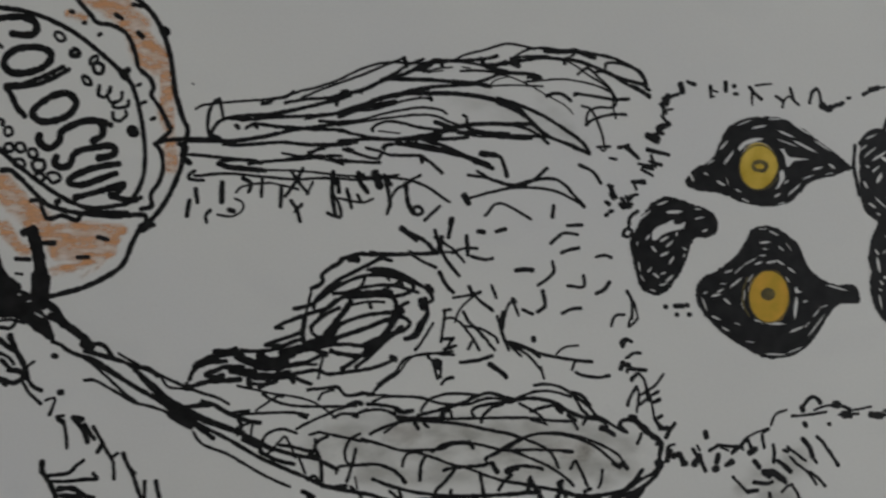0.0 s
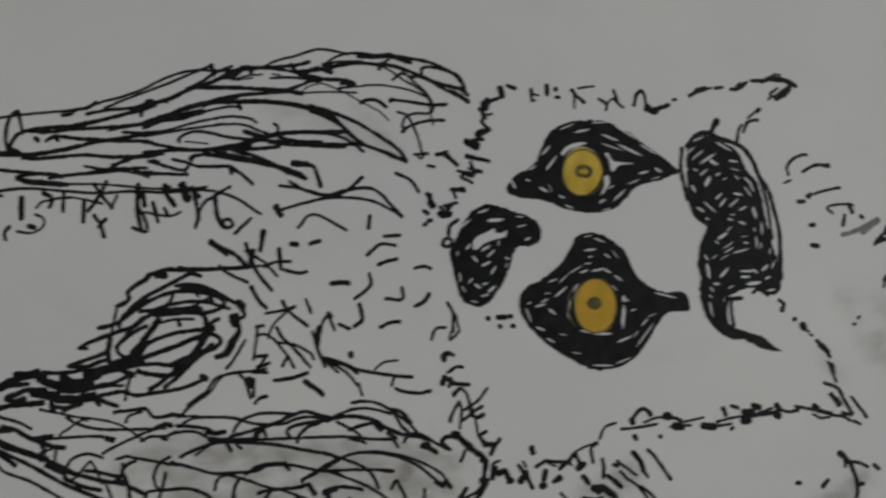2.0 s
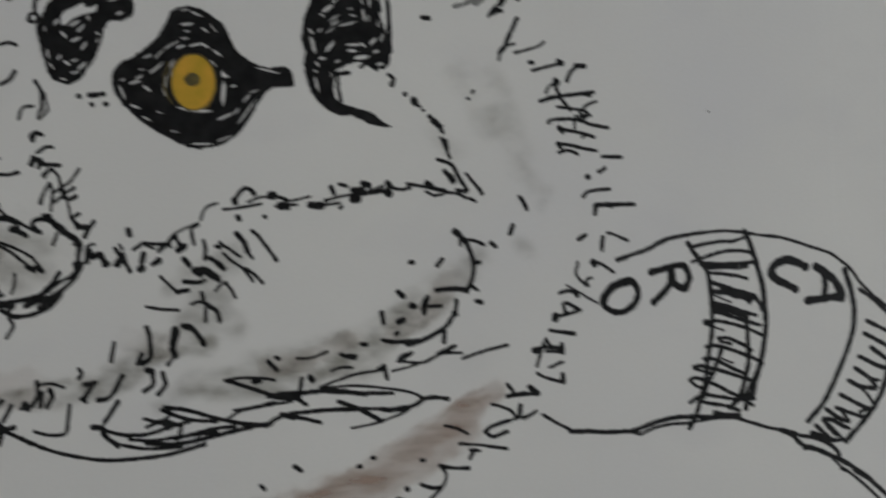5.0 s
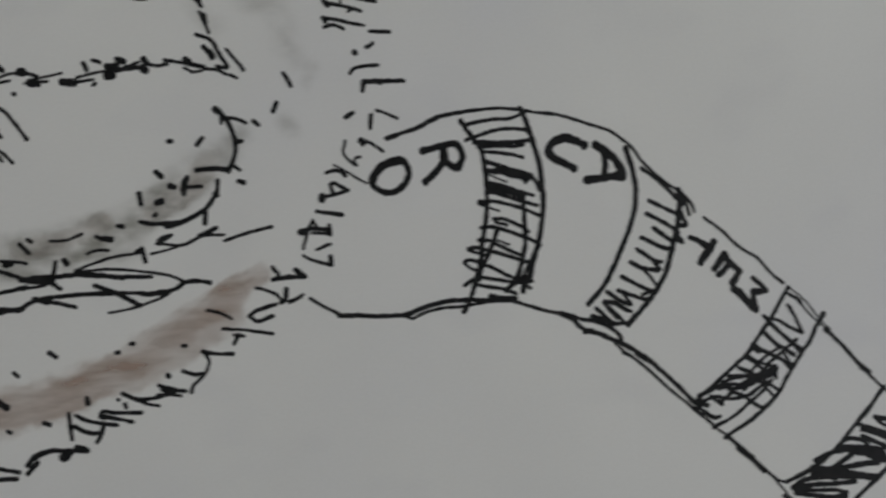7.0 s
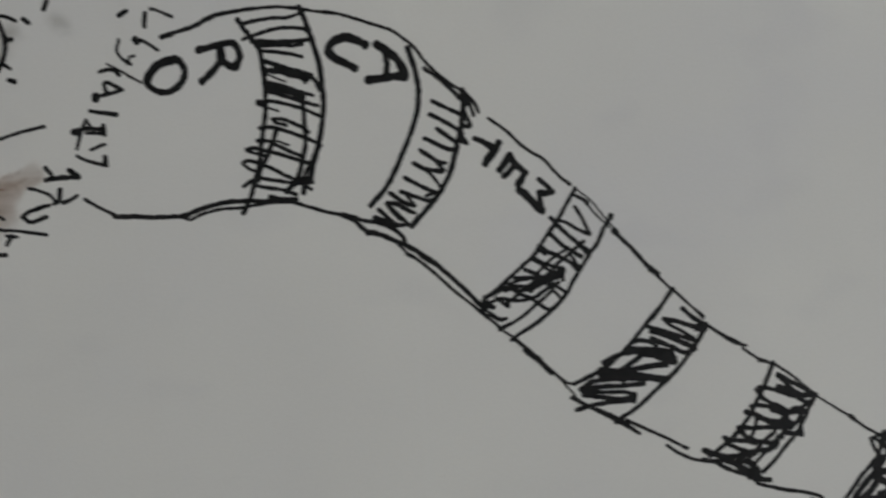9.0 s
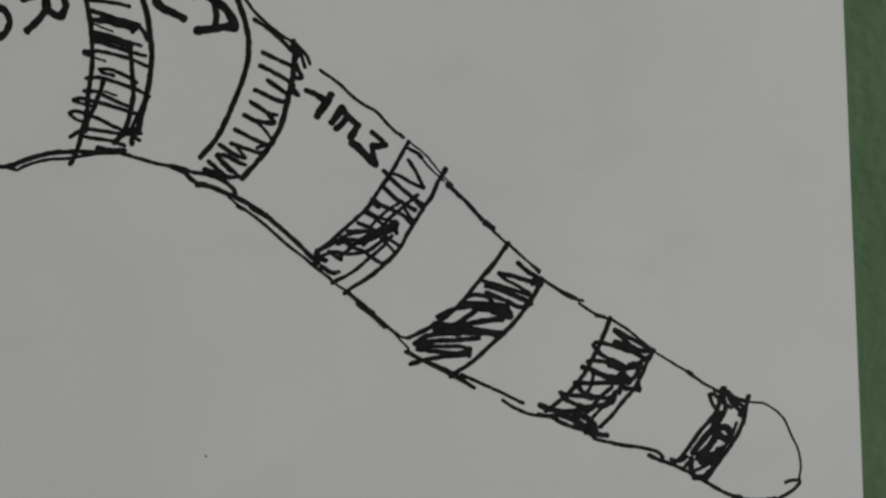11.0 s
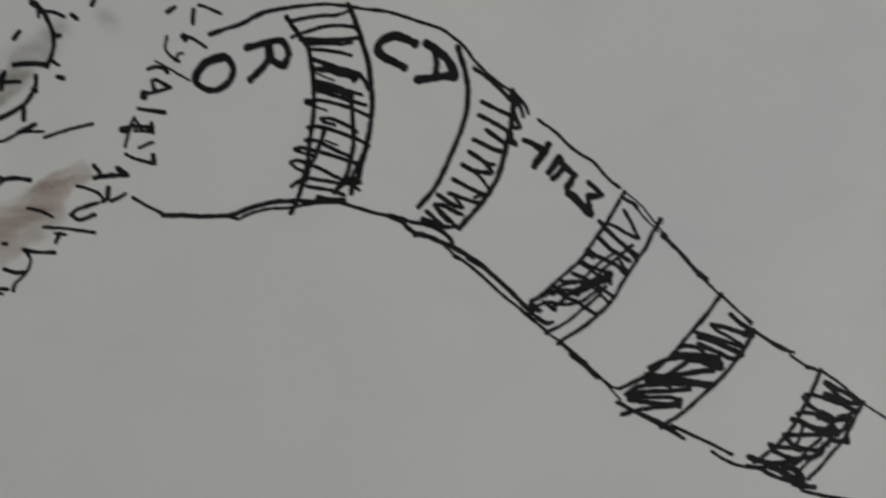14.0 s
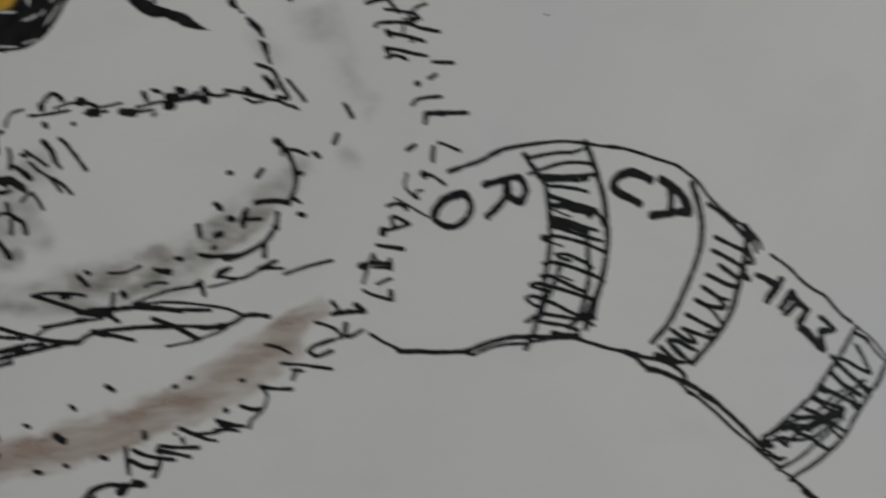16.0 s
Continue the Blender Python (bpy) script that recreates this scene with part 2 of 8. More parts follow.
def gap(width, x0, y0, x1, y1):
    """A slim bare gap in the patch, pointed at both ends."""
    a, b = Vector((x0, y0)), Vector((x1, y1))
    way = (b - a).normalized()
    side = Vector((-way.y, way.x)) * width * 0.38
    a, b = a - way * width * 0.5, b + way * width * 0.5
    low, high = a.lerp(b, 0.25), a.lerp(b, 0.7)
    now["loops"].append([a, low - side * 0.8, high - side, b, high + side * 0.7, low + side])


def fill():
    """Closes the patch begun before, leaving its bare gaps open."""
    if not now["loops"]:
        return
    bm, loops = now["bm"], now["loops"]
    z = LEVEL.get(now["mat"], 0.03) * MM
    if now["mat"] == "ink":
        for much, fine in ((0.2, 1.0), (0.22, 2.6)):
            loops[0] = [p + Vector((noise.noise((*p * fine, 3.0)), noise.noise((*p * fine, 9.0)))) * much for p in loops[0]]
    points, rings = [], []
    for loop in loops:
        if sum(a.x * b.y - b.x * a.y for a, b in zip(loop, loop[1:] + loop[:1])) < 0:
            loop = loop[::-1]
        rings.append(list(range(len(points), len(points) + len(loop))))
        points += loop
    got, _, faces, _, _, source = geometry.delaunay_2d_cdt(points, [], rings, 1, 1e-5)
    made = [bm.verts.new((p.x * MM, p.y * MM, z)) for p in got]
    for f, ids in zip(faces, source):
        if 0 in ids and len(ids) == 1:
            bm.faces.new([made[k] for k in f])
    bmesh.ops.delete(bm, geom=[v for v in made if not v.link_faces], context="VERTS")
    now["loops"] = []


def done():
    fill()
    if now["washes"]:
        lay_washes()
    made = mesh_of(now["name"], now["bm"], MATERIAL[now["mat"]], LATEST.get(now["under"], sheet), now["label"])
    LATEST[now["name"]] = made
    return made


def kind_of_mark(name, label, under=None):
    now.update(mark=name, mark_label=label, mark_under=under)


def mark(width, *xy, closed=False):
    begin(now["mark"], "ink", now["mark_label"], now["mark_under"])
    pen(width, *xy, closed=closed)
    return done()


begin("orange_fill", "orange", "patchy orange felt-pen colouring inside the badge")
wash(4.60, -60.7, 45.3, -56.8, 43.1, -53.6, 39.9, -51.6, 35.9, -49.4, 33.6)
wash(2.20, -48.3, 33.9, -47.9, 29.4, -47.9, 24.5, -47.3, 20.5, -47.1, 15.0)
wash(4.00, -77.6, 12.1, -74.7, 9.8, -71.8, 7.2, -69.1, 5.2)
wash(2.20, -69.4, 3.9, -64.1, 4.3, -55.8, 3.9)
wash(2.00, -68.4, 2.5, -63.1, 2.9, -56.7, 2.2)
wash(2.40, -67.4, 1.2, -62.1, 1.5, -57.7, 0.7)
wash(1.60, -67.4, -0.4, -64.0, -0.7, -59.2, -0.3)
wash(1.60, -67.4, -3.0, -63.1, -2.2, -58.7, -0.5)
wash(0.60, -63.1, -4.4, -60.6, -3.0, -58.2, -0.8, -56.7, 1.5)
wash(0.80, -67.4, -3.6, -64.0, -3.0)
wash(1.40, -75.7, 5.2, -73.7, 1.8, -71.8, 0.3)
wash(1.20, -77.1, 5.2, -75.2, 2.3, -72.8, -0.2)
wash(1.40, -65.1, 41.8, -62.2, 41.1)
done()
begin("grey_smudge", "grey", "soft grey pencil smudge on the paper")
wash(5.00, 3.6, 28.1, 10.2, 25.6, 15.2, 23.1, 21.2, 21.1, amount=0.25)
wash(3.60, 18.2, 26.6, 22.3, 21.6, 25.3, 18.6, amount=0.25)
done()
begin("grey_smudge", "grey", "soft grey pencil smudge on the paper")
wash(10.72, -19.8, -34.0, -8.4, -32.9, 2.1, -32.7, 15.6, -33.5, 32.1, -35.4, amount=0.5)
wash(6.82, -13.2, -39.0, -3.7, -38.8, 5.9, -38.6, 15.5, -38.6, 30.1, -39.1, amount=0.5)
wash(3.90, 5.9, -35.9, 11.7, -36.0, 19.4, -35.6, 25.3, -36.2, amount=0.5)
wash(3.31, -7.4, -31.0, -0.7, -31.7, 6.0, -32.0, amount=0.5)
done()
begin("grey_smudge", "grey", "soft grey pencil smudge on the paper")
wash(5.78, 103.1, -7.8, 106.0, -11.8, 107.3, -16.7, amount=0.25)
wash(4.82, 99.2, -18.5, 102.1, -21.5, amount=0.25)
wash(5.78, 109.3, -15.8, 112.2, -19.8, 113.0, -23.8, amount=0.25)
wash(3.85, 109.1, -8.4, 110.9, -11.4, 111.7, -15.4, amount=0.25)
wash(3.75, 108.9, -13.6, 110.1, -17.4, amount=0.25)
wash(3.75, 113.9, -25.0, 115.1, -27.9, amount=0.25)
wash(2.82, 117.4, -28.9, 116.3, -31.7, amount=0.25)
done()
begin("grey_smudge", "grey", "soft grey pencil smudge on the paper")
wash(3.38, 112.7, -38.1, 113.5, -40.0, amount=0.25)
wash(3.75, 112.2, -37.6, 113.0, -39.5, amount=0.25)
done()
begin("grey_smudge", "grey", "soft grey pencil smudge on the paper")
wash(8.00, 65.8, -57.3, 74.7, -56.9, 83.8, -54.2, 90.3, -50.8, amount=0.3)
wash(6.00, 90.3, -50.8, 94.2, -46.4, 98.1, -42.0, amount=0.3)
wash(5.00, 65.7, -59.5, 71.0, -59.7, 76.4, -58.5, amount=0.4)
wash(3.00, 88.9, -52.1, 92.2, -49.1, 93.2, -47.3, amount=0.35)
wash(4.00, 55.5, -52.0, 59.3, -52.4, amount=0.3)
wash(4.00, 44.0, -56.5, 48.0, -52.5, 50.4, -51.2, amount=0.3)
wash(4.42, 101.0, -43.1, 97.9, -47.3, 93.4, -50.5, 88.4, -52.6, amount=0.5)
wash(2.89, 98.0, -45.9, 95.4, -48.7, 91.4, -51.8, 86.4, -53.5)
wash(4.42, 89.4, -52.2, 84.5, -54.4, 78.6, -56.4, 73.7, -57.6)
wash(5.77, 79.6, -56.0, 73.7, -57.6, 65.1, -58.6, 56.5, -58.6, amount=0.5)
wash(2.50, 85.4, -55.4, 79.5, -57.5, 74.6, -58.6)
wash(3.46, 69.8, -60.3, 64.0, -60.9, 56.5, -60.0, 50.8, -61.6, amount=0.5)
wash(1.92, 10.1, -58.8, 17.4, -59.0, 24.8, -58.7, 31.3, -57.8, 36.0, -57.1)
wash(3.85, 13.7, -60.4, 21.0, -60.2, 28.4, -59.8, 35.9, -58.8, amount=0.5)
wash(2.89, 32.1, -60.0, 39.6, -59.5, 45.3, -57.5, amount=0.5)
wash(4.81, 39.7, -58.1, 45.3, -56.0, 50.2, -52.5, 54.0, -50.8)
wash(3.85, 48.2, -54.3, 53.0, -52.4, 59.7, -52.1)
wash(3.85, 3.7, -60.7, 11.9, -60.7, 17.4, -60.8, amount=0.5)
wash(4.69, 104.7, -39.5, 102.1, -43.1, 97.8, -46.6, 92.2, -49.1, amount=0.5)
wash(5.62, 95.0, -47.8, 87.5, -52.0, 78.3, -54.3, 69.3, -55.6, amount=0.5)
wash(2.89, 53.4, -42.7, 57.2, -41.9, 61.1, -41.2, amount=0.5)
wash(5.06, 56.9, -40.3, 61.3, -39.6, 64.1, -37.1, amount=0.5)
wash(4.69, 57.6, -44.0, 62.0, -44.2, amount=0.5)
wash(5.62, 55.6, -48.4, 60.0, -47.8, 63.5, -48.9, amount=0.5)
wash(3.75, 76.4, -56.9, 82.6, -58.2, 87.2, -57.6, amount=0.5)
done()
begin("brown_smear", "brown", "soft brown marker smear across the paper")
wash(1.60, 75.8, -78.5, 83.2, -74.3, 90.1, -70.1, 97.1, -66.3, 102.6, -63.4, amount=0.25)
wash(1.60, 70.2, -82.3, 77.5, -80.0, 83.9, -77.1, 90.4, -73.8, amount=0.5)
wash(1.40, 70.1, -84.6, 75.6, -82.6, 82.0, -79.8, amount=0.4)
wash(2.60, 81.2, -77.9, 86.7, -75.4, 92.2, -72.5, amount=0.4)
wash(3.38, 106.8, -62.5, 103.3, -64.8, 99.5, -67.5, 94.7, -70.6, amount=0.5)
wash(3.75, 103.3, -65.5, 99.4, -68.1, 96.6, -69.6, amount=0.5)
wash(7.13, 100.3, -68.3, 96.5, -70.9, 91.8, -73.5, 86.2, -76.3, 78.8, -78.9, 69.6, -81.8, 58.8, -83.9, 46.4, -86.5, amount=0.5)
wash(4.13, 94.6, -71.5, 88.1, -75.0, 81.6, -77.6, 74.2, -80.1, 65.2, -81.9, 55.3, -84.0, 46.4, -85.6, amount=0.5)
wash(3.75, 86.1, -76.7, 78.8, -78.8, 69.7, -81.1, 59.8, -82.9, 49.1, -84.9, amount=0.5)
wash(0.75, 104.8, -61.9, 101.5, -63.2, 98.2, -65.7, 95.8, -68.0, amount=0.5)
wash(0.66, 105.7, -63.1, 101.9, -65.0, 98.5, -67.5, amount=0.5)
wash(1.88, 78.6, -81.5, 69.5, -83.6, 60.5, -85.2, amount=0.5)
done()
begin("brown_tint", "brown", "soft brown marker smear across the paper")
wash(6.00, 13.4, -59.7, 20.7, -59.5, 30.0, -58.1, amount=0.22)
wash(4.00, 46.2, -50.5, 51.8, -51.8, amount=0.12)
done()
begin("brown_tint", "brown", "soft brown marker smear across the paper")
wash(3.00, -9.1, -31.8, -5.1, -32.3, amount=0.2)
done()
begin("brown_tint", "brown", "soft brown marker smear across the paper")
wash(3.00, 21.9, -35.1, 25.0, -35.7, amount=0.2)
done()
begin("brown_tint", "brown", "soft brown marker smear across the paper")
wash(3.46, 99.5, -44.0, 96.4, -47.8, 90.4, -51.8, amount=0.2)
done()
begin("brown_tint", "brown", "soft brown marker smear across the paper")
wash(2.89, 82.6, -52.8, 75.7, -55.3, 69.0, -56.4, amount=0.2)
done()
begin("ring_outline", "ink", "heavy black pen rings of a spiky round badge")
pen(0.88, -77.3, 42.9, -74.8, 42.6, -72.4, 42.2, -68.0, 40.7, -63.6, 38.3, -59.7, 35.2, -56.8, 32.6, -54.3, 29.9, -52.9, 26.0, -52.0, 21.0, -51.7, 16.5, -52.2, 12.6, -53.8, 9.4)
pen(0.88, -52.4, 9.6, -54.8, 8.6, -57.2, 8.1, -61.1, 7.8, -65.0, 9.1, -68.9, 11.6, -72.8, 14.6, -77.1, 18.3)
pen(0.88, -76.4, 14.4, -74.7, 14.3, -72.8, 12.6, -69.9, 9.6, -67.9, 8.1, -63.1, 6.9, -57.2, 6.3, -53.3, 6.6, -51.6, 6.4, -51.6, 4.9)
pen(0.88, -71.3, 9.1, -69.7, 9.1, -69.4, 7.7, -68.4, 5.9, -66.0, 6.5, -63.6, 5.7, -62.1, 6.9, -58.2, 7.0, -54.8, 7.0)
pen(0.88, -63.9, 44.9, -62.4, 43.1, -61.2, 41.8, -60.0, 40.3, -57.3, 39.8, -54.8, 38.2, -53.4, 34.9, -52.8, 32.4, -50.9, 30.6, -50.2, 28.9, -50.6, 27.5, -48.9, 25.0, -47.5, 22.0, -47.3, 21.3, -49.9, 19.0)
pen(0.88, -49.9, 19.0, -48.9, 17.5, -48.6, 14.6, -49.4, 12.1, -50.7, 10.1, -50.6, 8.1, -52.4, 7.6)
pen(0.99, -53.4, 44.9, -50.4, 41.9, -48.5, 38.4, -47.2, 33.9, -46.5, 28.5, -45.3, 24.0, -44.3, 21.5, -45.0, 18.5, -45.3, 15.5, -47.0, 11.1, -48.9, 7.8, -51.2, 4.9)
pen(0.99, -51.2, 4.9, -52.8, 3.7, -54.1, 1.2, -54.8, -0.8, -56.1, -2.7, -58.7, -4.4, -62.1, -6.0, -66.0, -7.1, -68.9, -7.7, -72.8, -7.9, -77.0, -7.5)
pen(0.77, -49.9, 19.0, -47.5, 19.7, -43.5, 19.9, -39.4, 19.7)
pen(1.10, -45.7, 19.0, -44.5, 18.3, -45.3, 17.0, -44.0, 15.7)
pen(1.77, -51.2, 4.9, -52.2, 4.3)
pen(0.88, -51.9, 4.7, -50.2, 4.8)
pen(1.54, -48.5, 39.0, -48.1, 38.6)
done()
begin("tube_outline", "ink", "thin pen outline of a long curved tapering tube")
pen(0.76, 160.1, -73.3, 162.4, -73.8, 164.7, -74.9, 166.3, -76.4, 166.6, -77.4)
pen(0.85, 160.4, -75.4, 162.3, -75.7, 164.6, -76.8, 166.9, -78.0, 169.2, -79.4, 171.4, -81.2, 173.7, -83.4, 175.9, -85.6, 177.7, -87.7, 179.2, -89.4)
pen(0.95, 169.1, -79.7, 171.4, -81.2)
pen(0.47, 165.5, -77.8, 167.7, -79.8, 170.0, -81.6, 172.2, -83.7, 174.4, -86.0, 176.7, -88.1, 179.0, -90.4, 181.7, -92.6)
pen(0.66, 166.8, -79.3, 168.2, -80.1)
pen(0.66, 114.9, -67.0, 116.6, -68.2, 118.3, -69.2, 119.6, -70.0)
pen(0.85, 119.5, -70.2, 122.7, -70.3, 125.4, -70.6, 129.0, -70.7, 130.8, -70.6, 133.1, -69.8, 135.4, -69.2, 138.2, -68.8, 141.8, -68.9, 145.5, -69.2, 148.7, -69.3)
pen(0.57, 129.9, -70.7, 131.6, -71.4, 132.6, -70.9, 134.4, -70.3, 137.2, -69.9, 139.9, -69.9, 142.7, -69.6, 145.5, -69.3)
pen(0.66, 148.7, -69.6, 151.0, -70.4, 153.7, -71.4, 156.5, -72.1, 160.1, -73.3)
pen(0.95, 156.5, -72.1, 158.7, -72.9)
pen(0.76, 156.4, -72.2, 158.3, -73.1, 160.0, -74.8, 161.9, -75.5)
pen(0.76, 129.0, -41.2, 131.1, -40.6, 134.3, -39.7, 136.2, -38.7, 138.0, -38.0, 141.3, -37.5, 144.0, -37.2)
pen(0.95, 129.0, -41.2, 130.6, -40.8)
pen(0.85, 135.9, -38.8, 137.4, -38.3)
pen(0.57, 144.0, -37.2, 147.7, -37.1, 151.4, -37.5, 154.1, -38.1, 156.8, -38.4, 159.6, -39.2, 163.2, -40.5, 166.4, -41.7, 168.2, -43.0, 170.0, -44.5, 171.7, -47.0, 173.5, -49.0, 175.7, -51.0, 177.8, -52.5)
pen(0.57, 177.8, -52.5, 179.8, -54.8, 180.4, -56.2)
pen(0.76, 171.7, -48.4, 173.7, -49.9, 175.7, -51.8, 177.5, -53.8, 178.4, -54.8)
pen(0.76, 155.9, -38.3, 157.0, -38.5)
pen(0.57, 182.0, -57.3, 184.8, -59.5, 187.0, -61.8, 188.9, -63.4)
pen(0.57, 189.3, -63.6, 191.2, -64.9, 193.0, -67.2, 195.3, -69.3)
pen(0.44, 167.7, -79.6, 171.3, -83.0, 174.9, -86.6, 178.6, -89.7, 182.3, -93.4, 184.6, -95.0)
pen(0.70, 184.1, -95.0, 185.5, -96.2, 188.3, -98.8)
pen(0.97, 185.9, -97.0, 188.7, -99.6, 190.1, -101.2)
pen(0.53, 189.6, -100.2, 192.4, -102.9, 193.9, -103.5)
pen(0.35, 188.7, -99.7, 191.5, -102.3, 194.0, -105.4)
pen(0.61, 193.4, -105.8, 196.1, -107.4, 198.5, -108.5)
pen(0.61, 198.0, -108.2, 201.9, -110.4, 204.7, -112.8)
pen(0.62, 202.8, -110.4, 205.9, -112.1, 209.8, -114.2, 213.2, -116.2)
pen(0.62, 193.6, -105.8, 196.8, -107.8, 200.1, -109.8, 204.9, -112.9)
pen(0.71, 193.6, -105.8, 194.4, -106.3)
done()
begin("letter", "ink", "thick hand-drawn black capital letter C", "ring_outline")
pen(1.30, -77.2, 40.9, -74.8, 41.2, -72.9, 41.2, -71.1, 40.6, -70.4, 39.5, -70.9, 38.3, -72.4, 38.0, -74.6, 38.3)
done()
begin("letter", "ink", "thick hand-drawn black capital letter O", "ring_outline")
pen(1.30, -71.9, 35.9, -69.5, 35.8, -68.0, 34.8, -68.2, 33.5, -69.7, 32.2, -72.4, 31.4, -74.8, 31.5, -76.0, 32.8, -75.6, 34.3, -74.0, 35.5, closed=True)
done()
begin("letter", "ink", "thick hand-drawn black capital letter L", "ring_outline")
pen(0.90, -75.6, 28.9, -71.9, 29.1, -68.5, 30.1, -64.9, 32.0)
pen(0.90, -72.4, 29.6, -69.0, 30.9, -65.9, 32.5)
pen(1.20, -75.6, 29.1, -72.4, 29.3)
pen(1.10, -75.6, 28.9, -74.6, 27.2, -73.8, 25.4, -72.5, 23.9)
done()
begin("letter", "ink", "thick hand-drawn black capital letter O", "ring_outline")
pen(1.30, -65.6, 27.9, -64.1, 27.2, -63.6, 25.9, -64.9, 24.1, -67.5, 23.0, -69.9, 23.0, -71.1, 24.2, -70.4, 25.6, -68.0, 27.2, closed=True)
done()
begin("letter", "ink", "thick hand-drawn black capital letter S", "ring_outline")
pen(1.30, -69.9, 20.5, -70.1, 20.0, -69.4, 18.7, -68.0, 18.3, -66.5, 19.5, -66.2, 21.0, -64.6, 22.1, -62.1, 23.0, -60.0, 23.0, -59.0, 22.0, -59.2, 20.5, -60.7, 19.5)
pen(1.00, -59.4, 23.1, -57.6, 22.3)
done()
begin("letter", "ink", "thick hand-drawn black capital letter S", "ring_outline")
pen(1.30, -67.0, 16.7, -67.2, 15.5, -66.0, 14.9, -64.6, 15.5, -64.1, 17.0, -62.6, 18.0, -60.7, 18.3, -58.2, 18.7, -57.0, 18.3, -57.0, 17.3, -58.2, 16.8, -59.7, 16.5)
done()
begin("letter", "ink", "thick hand-drawn black capital letter U", "ring_outline")
pen(1.20, -56.3, 15.5, -58.7, 15.2, -61.2, 14.6, -63.6, 13.6, -64.8, 12.6, -64.1, 11.9, -62.1, 11.9, -59.7, 12.8, -56.8, 13.8)
done()
begin("letter", "ink", "thick hand-drawn black capital letter M", "ring_outline")
pen(1.10, -63.8, 9.6, -61.1, 10.3, -58.2, 11.1, -55.5, 11.9)
pen(1.40, -58.0, 11.2, -55.5, 11.9)
pen(1.10, -55.5, 11.6, -56.8, 10.1, -57.5, 9.8)
pen(1.10, -57.7, 10.1, -55.8, 9.4, -53.3, 9.1)
done()
begin("stem", "ink", "heavy black inked stem crossing the badge")
patch(-77.4, 0.8, -76.1, -2.2, -75.1, -3.9, -73.1, -5.4, -72.9, -6.5, -73.7, -7.5, -72.2, -8.3, -70.4, -9.1, -68.5, -11.2, -67.1, -14.8, -68.5, -15.0, -70.8, -13.4, -73.7, -11.2, -77.4, -10.2)
hole(-71.0, -10.2, -70.0, -10.6, -68.9, -11.4, -69.8, -11.2)
pen(2.21, -71.1, 3.7, -70.3, 0.8, -69.6, -3.2, -69.3, -7.1, -69.4, -8.9)
pen(1.10, -70.8, -3.8, -70.8, -9.1)
pen(1.29, -72.6, 3.5, -71.0, 4.3)
pen(0.83, -68.3, -4.2, -68.5, -8.6, -67.7, -9.9)
pen(1.29, -68.3, -8.9, -66.9, -10.1, -65.8, -12.0, -64.2, -13.2)
pen(1.38, -65.8, -12.2, -64.2, -13.4, -62.1, -15.2, -61.5, -16.2)
pen(0.55, -72.8, -3.7, -73.9, -3.6)
pen(0.83, -74.7, -6.1, -70.8, -7.7)
pen(0.55, -77.0, -11.8, -74.7, -11.6, -72.4, -12.2)
done()
begin("twig_outline", "ink", "sweeping pen lines of a tapering limb")
pen(0.78, -67.7, -15.4, -66.0, -16.2, -64.5, -17.3, -62.6, -18.0, -60.1, -18.8, -57.2, -20.8, -54.3, -22.9, -51.4, -24.7, -48.4, -26.4, -45.5, -28.4, -43.1, -29.9)
pen(0.58, -62.6, -18.0, -60.6, -19.5, -58.2, -21.7, -55.7, -24.1, -53.3, -26.1)
pen(0.68, -62.1, -17.0, -59.2, -17.8, -56.2, -18.7, -53.8, -20.0, -52.3, -21.8, -50.4, -24.0, -47.5, -26.5, -45.0, -28.9, -43.7, -30.6)
pen(1.38, -62.4, -16.0, -60.9, -16.3)
pen(0.58, -60.6, -16.0, -59.0, -16.2, -58.0, -17.2, -57.5, -18.2)
pen(0.68, -62.1, -17.2, -58.7, -18.2, -55.8, -19.0, -52.8, -20.0, -50.9, -20.5)
pen(0.88, -53.3, -19.8, -50.9, -20.5, -49.4, -21.5)
pen(0.48, -56.2, -17.6, -54.5, -18.7, -52.8, -19.5)
pen(0.58, -50.9, -20.8, -48.9, -21.5, -46.5, -22.7, -43.5, -24.0, -42.6, -24.3)
pen(0.48, -48.9, -21.8, -47.7, -23.5, -45.5, -23.8, -43.1, -24.2)
pen(0.58, -62.1, -22.2, -60.6, -22.2, -58.7, -23.1, -56.2, -24.6, -53.8, -26.1, -51.4, -26.7, -48.4, -27.7, -45.5, -29.4, -44.0, -30.6)
pen(0.78, -52.3, -21.8, -49.9, -24.5, -47.5, -26.5, -45.5, -27.2, -42.6, -28.5)
pen(0.68, -49.9, -25.0, -47.5, -27.4, -44.5, -29.4, -42.6, -30.4)
pen(0.58, -46.5, -26.5, -44.5, -27.0, -42.6, -26.8)
pen(0.88, -47.5, -28.4, -45.5, -29.7, -43.7, -30.6)
pen(1.29, -67.9, -11.0, -65.0, -12.8, -62.1, -14.8, -61.1, -16.5)
pen(0.83, -66.5, -11.1, -64.0, -13.4, -61.6, -15.6, -59.2, -16.0, -57.9, -17.2, -57.2, -18.5)
pen(0.83, -62.1, -18.2, -57.2, -21.1, -52.3, -24.0, -47.5, -26.8, -43.5, -28.6, -37.7, -30.6, -32.8, -33.0, -29.6, -34.7)
pen(0.83, -53.5, -20.4, -50.4, -23.0, -47.5, -25.6, -44.0, -27.6, -40.1, -29.6, -34.7, -31.6)
pen(0.83, -48.9, -26.1, -45.5, -28.1, -42.8, -30.3, -39.9, -32.6)
pen(0.74, -45.7, -27.2, -43.1, -26.8, -41.1, -26.3)
done()
